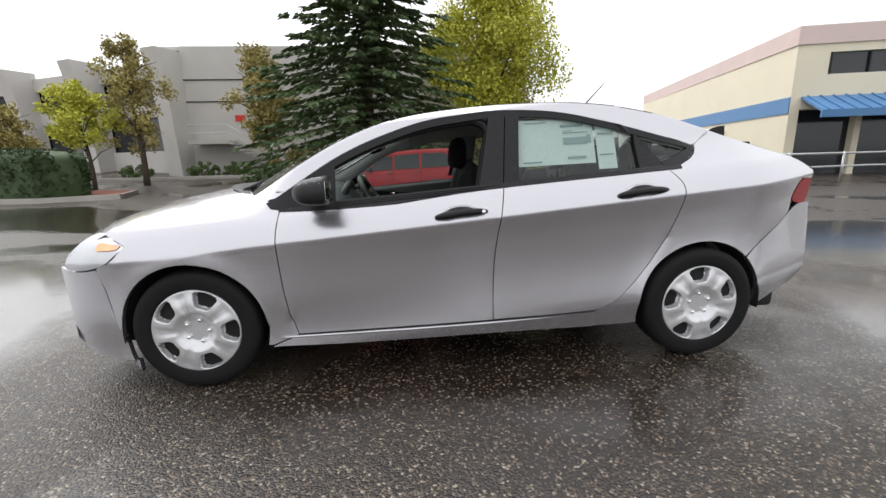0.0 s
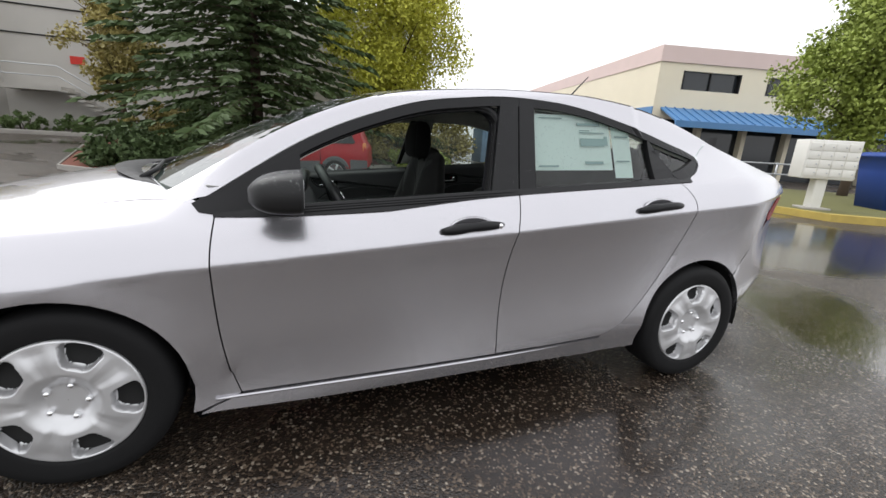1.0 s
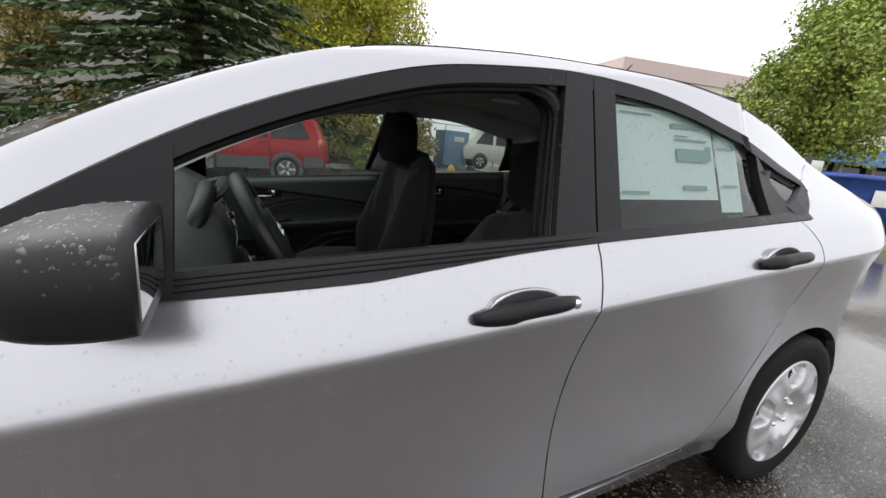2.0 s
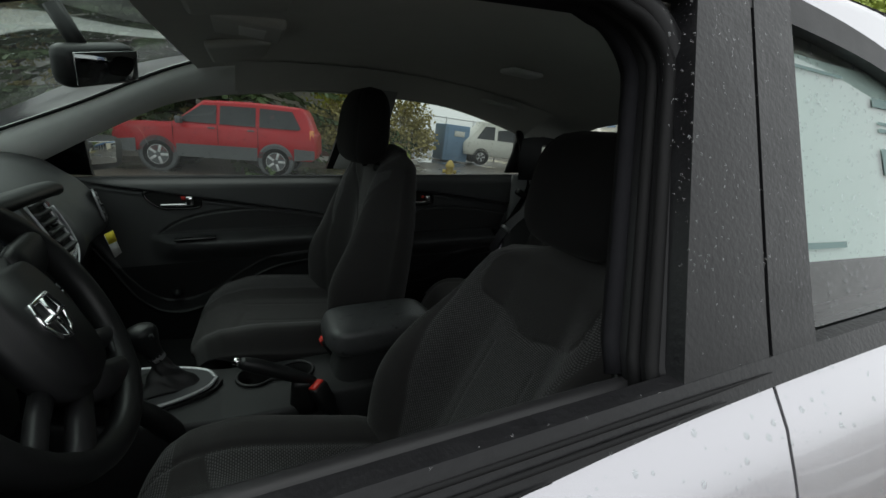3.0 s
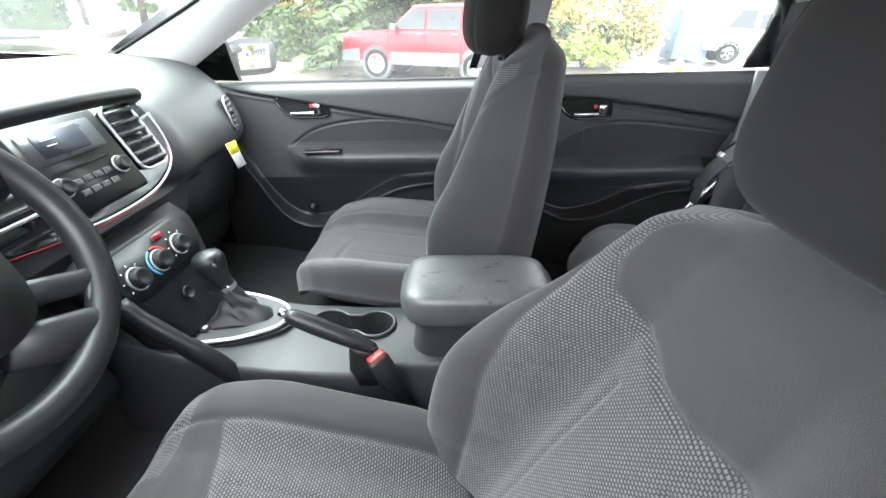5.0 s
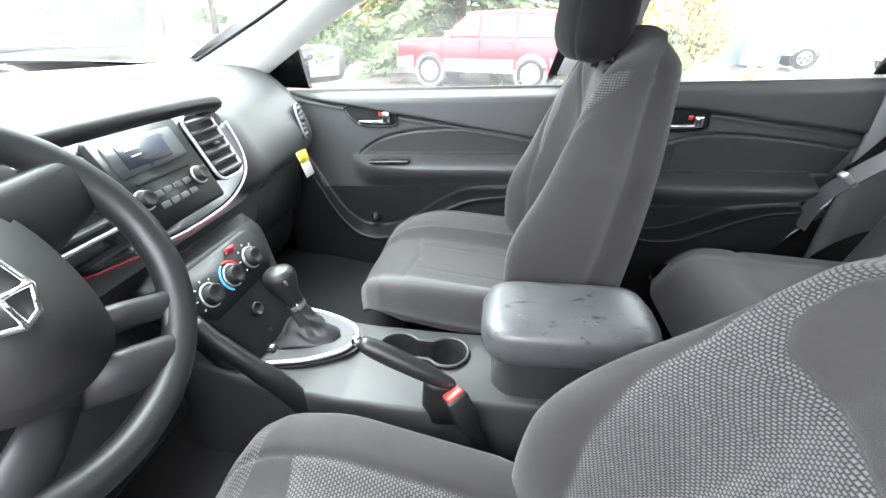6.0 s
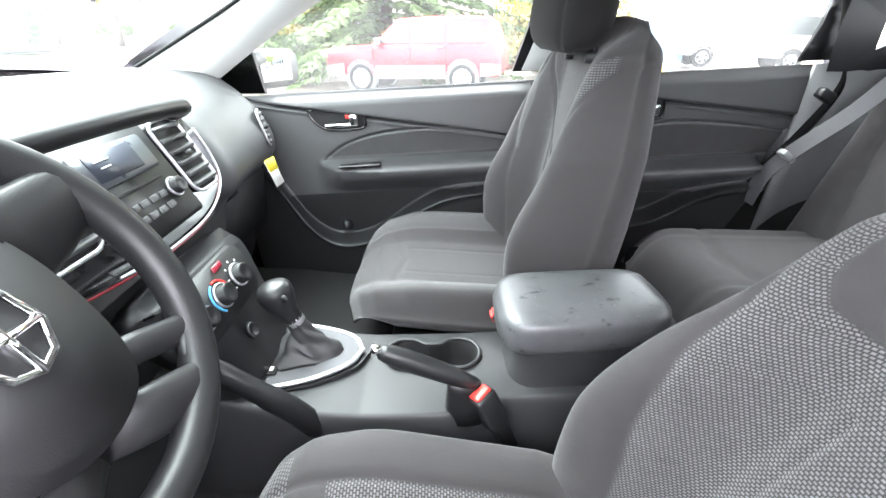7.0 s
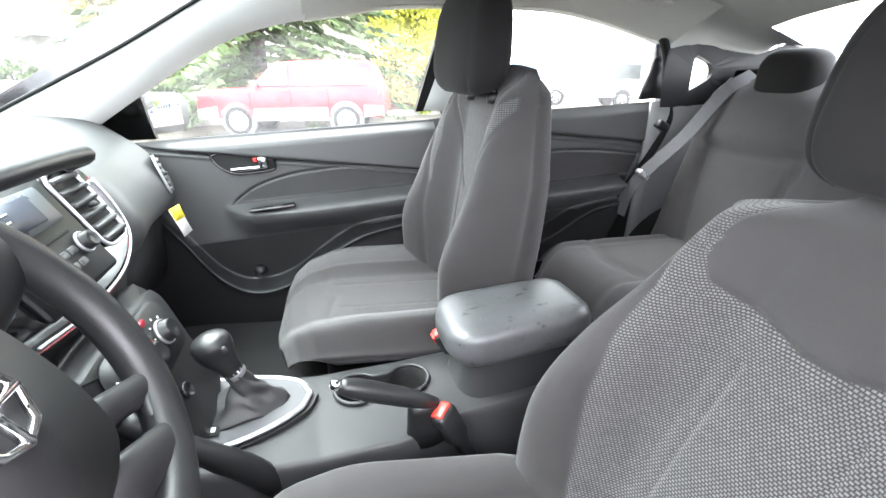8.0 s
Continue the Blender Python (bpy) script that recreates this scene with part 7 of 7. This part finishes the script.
for i in range(11):
    part("step", box((-10.1 + 0.28 * i, 22.9, 2.25 - 0.18 * i), (0.30, 1.2, 0.08)), M["concrete"], office, smooth=False)
part("handrail", sweep([(-12.3, 22.2, 3.3), (-10.2, 22.2, 3.3), (-7.0, 22.2, 1.3)], 0.03, 6), M["steel"], office)
part("handrail", sweep([(-12.3, 22.2, 2.85), (-10.2, 22.2, 2.85), (-7.0, 22.2, 0.85)], 0.03, 6), M["steel"], office)
part("wall_sign", box((-9.9, 23.56, 3.75), (0.55, 0.05, 0.35)), M["red_plastic"], office, "small red sign", smooth=False)

# cream building with pink fascia, blue band and awning
cream = thing("shop_building", "cream two-storey building with pink fascia and blue awning", "building")
c0, c1, c2_ = (17.0, 15.2), (22.0, 36.0), (44.0, 8.2)
CZ = 0.1
part("wall", slab(c0, c1, CZ - 0.5, 5.6, -0.4), M["cream"], cream, smooth=False)
part("fascia", slab((c0[0] - 0.06, c0[1] - 0.02), c1, 5.6, 6.35, -0.5), M["pinkish"], cream, smooth=False)
fd_ = (Vector(c2_) - Vector(c0)).normalized()
fn_ = Vector((fd_.y, -fd_.x))
def front_box(s0, s1, o0, o1, z0, z1):
    a, b = Vector(c0) + fd_ * s0, Vector(c0) + fd_ * s1
    return loft([[Vector((*(p + fn_ * o), z)) for p, o in ((a, o0), (b, o0), (b, o1), (a, o1))] for z in (z0, z1)])


part("wall", front_box(0, 27, -0.4, 0.0, 2.9, 4.35), M["cream"], cream, smooth=False)
part("wall", front_box(0, 27, -0.4, 0.0, 5.25, 5.6), M["cream"], cream, smooth=False)
part("fascia", front_box(-0.05, 27, -0.5, 0.08, 5.6, 6.35), M["pinkish"], cream, smooth=False)
s = 0.0
for w0, w1 in ((1.3, 4.5), (6.0, 9.2), (11.0, 14.2), (16.0, 19.2)):
    part("wall", front_box(s, w0, -0.4, 0.0, 4.35, 5.25), M["cream"], cream, smooth=False)
    win = part("window", front_box(w0, w1, -0.3, -0.18, 4.35, 5.25), M["window_dark"], cream, smooth=False)
    part("window_frame", front_box(w0, w0 + 0.08, -0.2, 0.02, 4.35, 5.25), M["black_trim"], win, smooth=False)
    part("window_frame", front_box(w1 - 0.08, w1, -0.2, 0.02, 4.35, 5.25), M["black_trim"], win, smooth=False)
    part("mullion", front_box((w0 + w1) / 2 - 0.03, (w0 + w1) / 2 + 0.03, -0.2, -0.1, 4.35, 5.25), M["black_trim"], win, smooth=False)
    s = w1
part("wall", front_box(s, 27, -0.4, 0.0, 4.35, 5.25), M["cream"], cream, smooth=False)
part("shopfront", front_box(0, 27, -0.6, -0.4, CZ - 0.5, 2.9), M["window_dark"], cream, smooth=False)
for k in range(10):
    part("post", front_box(0.1 + 2.6 * k, 0.35 + 2.6 * k, -0.5, -0.05, CZ - 0.5, 2.9), M["cream"], cream, smooth=False)
a, b = Vector(c0) + fd_ * 0.4, Vector(c0) + fd_ * 27
aw = [[Vector((*(p + fn_ * o), z)) for o, z in ((0.02, 3.45), (1.5, 2.75), (1.5, 2.45), (1.42, 2.45), (1.42, 2.7), (0.02, 3.35))] for p in (a, b)]
awning = part("awning", loft(aw), M["blue"], cream, "ribbed blue metal awning", smooth=False)
for k in range(54):
    p = a + (b - a) * (k + 0.5) / 54
    part("awning_rib", loft([[Vector((*(p + fd_ * e + fn_ * o), z + h)) for e, h in ((-0.03, 0.0), (0.03, 0.0), (0.03, 0.05), (-0.03, 0.05))] for o, z in ((0.03, 3.45), (1.5, 2.76))]), M["blue"], awning, smooth=False)
sd_ = (Vector(c1) - Vector(c0)).normalized()
sn_ = Vector((-sd_.y, sd_.x))
part("blue_band", loft([[Vector((*(Vector(c0) + sd_ * s_ + sn_ * o), z)) for o, z in ((0.0, 2.75), (0.05, 2.75), (0.05, 3.45), (0.0, 3.45))] for s_ in (0.0, 21.0)]), M["blue"], cream, smooth=False)
part("roof", loft([[Vector((*q, z)) for q in (c0, c1, (44, 30), c2_)] for z in (6.1, 6.2)]), M["concrete"], cream, smooth=False)

# parcel box on a pedestal
def box_at(c, s, bev, turn):
    return box(c, s, bev, Matrix.Rotation(radians(turn), 4, "Z"))


mx, my, mt = 10.9, 3.85, -30
mz = ground_z(mx, my) + 0.12
mail = thing("parcel_box", "cream metal cluster mailbox on a pedestal at the kerb", "mailbox", place=(mx, my, mz))
RM = Matrix.Rotation(radians(mt), 4, "Z")
part("cabinet", box((0, 0, 1.13), (1.08, 0.48, 0.86), 0.02, RM), M["white"], mail)
part("pedestal", box((0, 0, 0.35), (0.24, 0.24, 0.72), 0.02, RM), M["white"], mail)
part("base_plate", box((0, 0, 0.02), (0.55, 0.45, 0.05), 0.01, RM), M["kerb"], mail)
for i in range(4):
    for j in range(4):
        part("compartment_door", box(RM @ Vector((-0.38 + 0.255 * i, -0.245, 0.84 + 0.19 * j)), (0.235, 0.02, 0.17), 0.006, RM), M["white"], mail)
        part("lock", box(RM @ Vector((-0.30 + 0.255 * i, -0.258, 0.84 + 0.19 * j)), (0.03, 0.012, 0.03), 0.004, RM), M["steel"], mail)
bin_ = thing("recycling_bin", "dark blue plastic recycling bin beside the mailbox", "bin", place=(14.0, 3.6, ground_z(14.0, 3.6) + 0.12))
part("tub", loft([[RM @ Vector((a * w, b * w * 0.7, z)) for a, b in rrect(-1, 1, -1, 1, 0.15)] for z, w in ((0.0, 0.72), (0.9, 0.82), (1.25, 0.86), (1.27, 0.90))]), M["blue2"], bin_)
part("lid", loft([[RM @ Vector((a * w, b * w * 0.7, z)) for a, b in rrect(-1, 1, -1, 1, 0.15)] for z, w in ((1.27, 0.92), (1.33, 0.92), (1.40, 0.80))]), M["blue2"], bin_)
part("label_plate", box(RM @ Vector((0.1, -0.60, 0.85)), (0.5, 0.02, 0.4), 0.004, RM), M["white_tag"], bin_)

# grass verge with yellow kerb under the boxes
def verge(pts, h, material, name, label, kerb_mat=None):
    P = [(a, b) for a, b in pts]
    bm = loft([[Vector((a, b, ground_z(a, b) - 0.1)) for a, b in P], [Vector((a, b, ground_z(a, b) + h)) for a, b in P]])
    return tagged(part(name, bm, material, smooth=False), label, kind="structure")


verge([(9.9, 4.9), (10.1, 3.1), (13.0, 1.2), (20.0, -2.4), (24.0, 4.0), (16.0, 9.0), (12.8, 6.3)], 0.12, M["grass"], "verge_grass", "wet grass verge with fallen leaves")
kerb_pts = [(9.85, 4.95), (10.02, 3.02), (12.95, 1.08), (20.0, -2.55)]
tagged(part("kerb_1", loft([[Vector((a + e, b + e * 1.2, ground_z(a, b) + z)) for e, z in ((-0.08, -0.1), (-0.06, 0.15), (0.08, 0.15), (0.08, -0.1))] for a, b in kerb_pts]), M["yellow"], smooth=False), "worn yellow painted concrete kerb", kind="structure")
bed = [(-7.2, 13.6), (-5.0, 12.8), (-3.4, 13.8), (1.2, 14.6), (4.5, 14.8), (6.4, 15.4), (6.8, 21.0), (-8.4, 20.0)]
verge(bed, 0.14, M["mulch"], "mulch_bed", "red-brown bark mulch planting bed")
tagged(part("kerb_2", loft([[Vector((a + dx, b - e, ground_z(a, b) + z)) for e, z in ((0.0, -0.1), (0.0, 0.17), (0.16, 0.17), (0.16, -0.1))] for (a, b), dx in zip([bed[7], bed[0], bed[1], bed[2], bed[3], bed[4], bed[5]], (0,) * 7)]), M["kerb"], smooth=False), "pale concrete kerb round the planting bed", kind="structure")
bed2 = [(-40, 24.0), (-17.5, 12.6), (-12.5, 11.9), (-10.4, 12.9), (-11.0, 14.8), (-16.0, 16.4), (-40, 30)]
verge(bed2, 0.14, M["mulch"], "mulch_bed_2", "red-brown bark mulch bed under the hedge")
tagged(part("kerb_3", loft([[Vector((a, b - e, ground_z(a, b) + z)) for e, z in ((0.0, -0.1), (0.0, 0.17), (0.16, 0.17), (0.16, -0.1))] for a, b in bed2[:5]]), M["kerb"], smooth=False), "pale concrete kerb beside the hedge", kind="structure")
tagged(part("kerb_4", box((-12, 20.9, ground_z(-12, 20.9) + 0.05), (40, 0.16, 0.26), 0.02), M["kerb"]), "pale kerb along the office planting", kind="structure")

# steel railing and chain-link stretch beyond the puddle
rail_t = thing("railing", "galvanised pipe railing along the shop forecourt", "railing")
for z in (0.55, 1.0):
    part("rail", sweep([(9.5, 9.5, z), (16.5, 11.0, z), (24.0, 9.5, z)], 0.035, 8), M["steel"], rail_t)
for k in range(6):
    px, py = 9.8 + 2.6 * k, 9.55 + 0.55 * k if k < 3 else 11.0 - 0.2 * (k - 2)
    part("post", sweep([(px, py, -0.05), (px, py, 1.05)], 0.04, 8), M["steel"], rail_t)


# vehicles beyond
def simple_car(name, label, place, turn, L, W, prof, glass_prof, body, wheels, r, clad=None, pillar_xs=()):
    """A vehicle from its side outline: body, glasshouse, windows, wheels."""
    base = thing(name, label, "car", place=place)
    base.rotation_euler = (0, 0, radians(turn))
    def skin(pts, w0, w1, zsplit):
        secs = []
        for f in (-1.0, -0.93, 0.93, 1.0):
            secs.append([Vector((x, f * (w0 if z < zsplit else w0 + (w1 - w0) * min(1, (z - zsplit) / 0.6)), z)) if abs(f) < 0.99 else Vector((x * 0.985, f * (w0 if z < zsplit else w0 + (w1 - w0) * min(1, (z - zsplit) / 0.6)), 0.05 + z * 0.93)) for x, z in pts])
        bm = loft(secs)
        return bm
    part("body", skin(prof, W / 2, W / 2 * 0.80, 1.0), body, base)
    for sx in (-1, 1):
        for gp in glass_prof:
            bm = loft([[Vector((x, sx * (W / 2 * 0.93 + (W / 2 * 0.80 - W / 2) * min(1, max(0, z - 1.0) / 0.6) * 0.95 + o), z)) for x, z in gp] for o in (-0.03, 0.075)])
            part("side_window", bm, M["window_dark"], base, smooth=False)
        if clad:
            for cp in clad:
                part("cladding", loft([[Vector((x, sx * (W / 2 * 0.97 + o), z)) for x, z in cp] for o in (0.0, 0.045)]), M["suv_clad"], base, smooth=False)
        for wx in wheels:
            wh = new("wheel")
            wh.parent = base
            m = Matrix.Translation((wx, sx * (W / 2 - 0.12), r)) @ Matrix.Rotation(radians(-90 * sx), 4, "X")
            part("tyre", lathe([(r * 0.6, 0.11), (r * 0.66, 0.13), (r * 0.9, 0.125), (r, 0.08), (r, -0.08), (r * 0.6, -0.1)], 32, m), M["rubber"], wh)
            part("rim", lathe([(0.001, 0.11), (r * 0.2, 0.115), (r * 0.35, 0.09), (r * 0.58, 0.105), (r * 0.63, 0.13), (r * 0.66, 0.1)], 24, m), M["alloy"], wh)
            for k in range(5):
                a = 2 * math.pi * k / 5
                part("spoke", box((0, 0, 0), (r * 0.45, r * 0.16, 0.03), 0.005, m @ Matrix.Rotation(a, 4, "Z") @ Matrix.Translation((r * 0.38, 0, 0.115))), M["alloy"], wh)
            part("arch", lathe([(r * 1.02, 0.06), (r * 1.18, 0.06), (r * 1.18, -0.1), (r * 1.02, -0.1)], 28, Matrix.Translation((wx, sx * (W / 2 - 0.06), r + 0.02)) @ Matrix.Rotation(radians(-90 * sx), 4, "X")), M["suv_clad"] if clad else M["dark"], base)
    return base


suv_prof = c2([(-2.28, 0.42), (-2.32, 0.62), (-2.28, 0.95), (-2.22, 1.06), (-1.6, 1.13), (-1.02, 1.16), (-0.40, 1.66), (-0.2, 1.72), (0.8, 1.76), (1.7, 1.74), (2.0, 1.68), (2.2, 1.20), (2.28, 1.05), (2.30, 0.55), (2.22, 0.42)], 3)
suv_prof = [(p[0], p[1]) for p in suv_prof]
suv_glass = [[(-0.92, 1.18), (-0.36, 1.60), (-0.02, 1.62), (-0.02, 1.18)], [(0.06, 1.18), (0.06, 1.62), (0.88, 1.64), (0.88, 1.18)], [(0.97, 1.18), (0.97, 1.64), (1.74, 1.62), (1.96, 1.22), (1.90, 1.18)]]
suv_clad = [[(-2.30, 0.42), (-2.30, 0.66), (-1.80, 0.72), (-1.80, 0.40)], [(-0.92, 0.36), (-0.92, 0.66), (0.92, 0.68), (0.92, 0.36)], [(1.80, 0.42), (1.80, 0.72), (2.30, 0.70), (2.30, 0.48)]]
suv = simple_car("red_suv", "red boxy off-road estate car with grey lower cladding", (-0.43, 11.74, ground_z(-0.43, 11.74)), -15, 4.6, 1.84, suv_prof, suv_glass, M["red_paint"], (-1.34, 1.35), 0.365, suv_clad)
suv.rotation_euler = (0, radians(-2.2), radians(-15))
part("tail_lamp", box((2.22, -0.80, 1.05), (0.10, 0.16, 0.30), 0.02), M["amber"], suv)
part("headlamp", box((-2.22, -0.70, 0.92), (0.12, 0.28, 0.16), 0.02), M["lens"], suv)
part("door_mirror", box((-0.80, -1.0, 1.22), (0.12, 0.20, 0.16), 0.03), M["suv_clad"], suv)
for gx in (-0.98, 0.02, 0.94):
    part("door_seam", box((gx, -0.915, 0.9), (0.012, 0.01, 0.5)), M["dark"], suv)
for hx_ in (-0.12, 0.78):
    part("door_handle", box((hx_, -0.925, 1.08), (0.16, 0.02, 0.04), 0.006), M["suv_clad"], suv)
van_prof = [(p[0], p[1]) for p in c2([(-2.4, 0.4), (-2.45, 0.9), (-2.2, 1.2), (-1.6, 1.9), (-1.2, 2.05), (2.3, 2.05), (2.45, 1.9), (2.45, 0.5), (2.4, 0.4)], 3)]
van_glass = [[(-1.85, 1.2), (-1.45, 1.8), (-0.95, 1.82), (-0.95, 1.2)], [(-0.8, 1.2), (-0.8, 1.82), (0.6, 1.82), (0.6, 1.2)], [(0.75, 1.2), (0.75, 1.82), (2.2, 1.82), (2.2, 1.2)]]
simple_car("white_van", "white passenger van parked far off", (12.2, 17.6, 0.15), -15, 4.9, 1.9, van_prof, van_glass, M["white"], (-1.55, 1.5), 0.34)

skip = thing("storage_box", "tall blue site storage box beyond the lot", "container", place=(9.3, 18.2, ground_z(9.3, 18.2)))
# blue greyed in the base colour to stand in for haze through wet glass
M["faded_blue"] = mat("haze_paled_blue_metal", (0.17, 0.27, 0.40), 0.6, 0, 0.25, 1.5)
part("shell", box((0, 0, 0.9), (1.35, 1.2, 1.7), 0.04), M["faded_blue"], skip)
part("door_panel", box((0, -0.61, 0.95), (1.05, 0.04, 1.4), 0.02), M["faded_blue"], skip)
part("vent_grille", box((0.1, -0.64, 1.35), (0.55, 0.03, 0.25), 0.01), M["white"], skip)
hyd = thing("hydrant", "yellow fire hydrant on the verge", "hydrant", place=(5.2, 9.8, ground_z(5.2, 9.8)))
part("barrel", lathe([(0.14, 0.0), (0.14, 0.06), (0.10, 0.08), (0.10, 0.50), (0.13, 0.52), (0.13, 0.57), (0.09, 0.66), (0.03, 0.72), (0.001, 0.73)], 16, Matrix()), M["yellow"], hyd)
for sx in (-1, 1):
    part("outlet", lathe([(0.05, 0.0), (0.05, 0.08), (0.06, 0.085), (0.06, 0.12), (0.001, 0.12)], 12, Matrix.Translation((sx * 0.08, 0, 0.40)) @ Matrix.Rotation(radians(90 * sx), 4, "Y")), M["yellow"], hyd)
fence = thing("chain_fence", "grey chain-link fence behind the planting", "fence")
for k in range(9):
    part("post", sweep([(6.6 + 1.7 * k, 20.5, 0.1), (6.6 + 1.7 * k, 20.5, 2.3)], 0.035, 8), M["steel"], fence)
part("top_rail", sweep([(6.6, 20.5, 2.25), (20.2, 20.5, 2.25)], 0.025, 8), M["steel"], fence)
wires = []
for k in range(90):
    x0 = 6.6 + 0.15 * k
    wires.append(sweep([(x0, 20.5, 0.15), (min(20.2, x0 + 2.1), 20.5, 2.25)], 0.004, 4, cap=False))
    wires.append(sweep([(min(20.2, x0 + 2.1), 20.5, 0.15), (x0, 20.5, 2.25)], 0.004, 4, cap=False))
tagged(part("wire_mesh", merge(*wires), M["steel"], fence), kind="stuff")
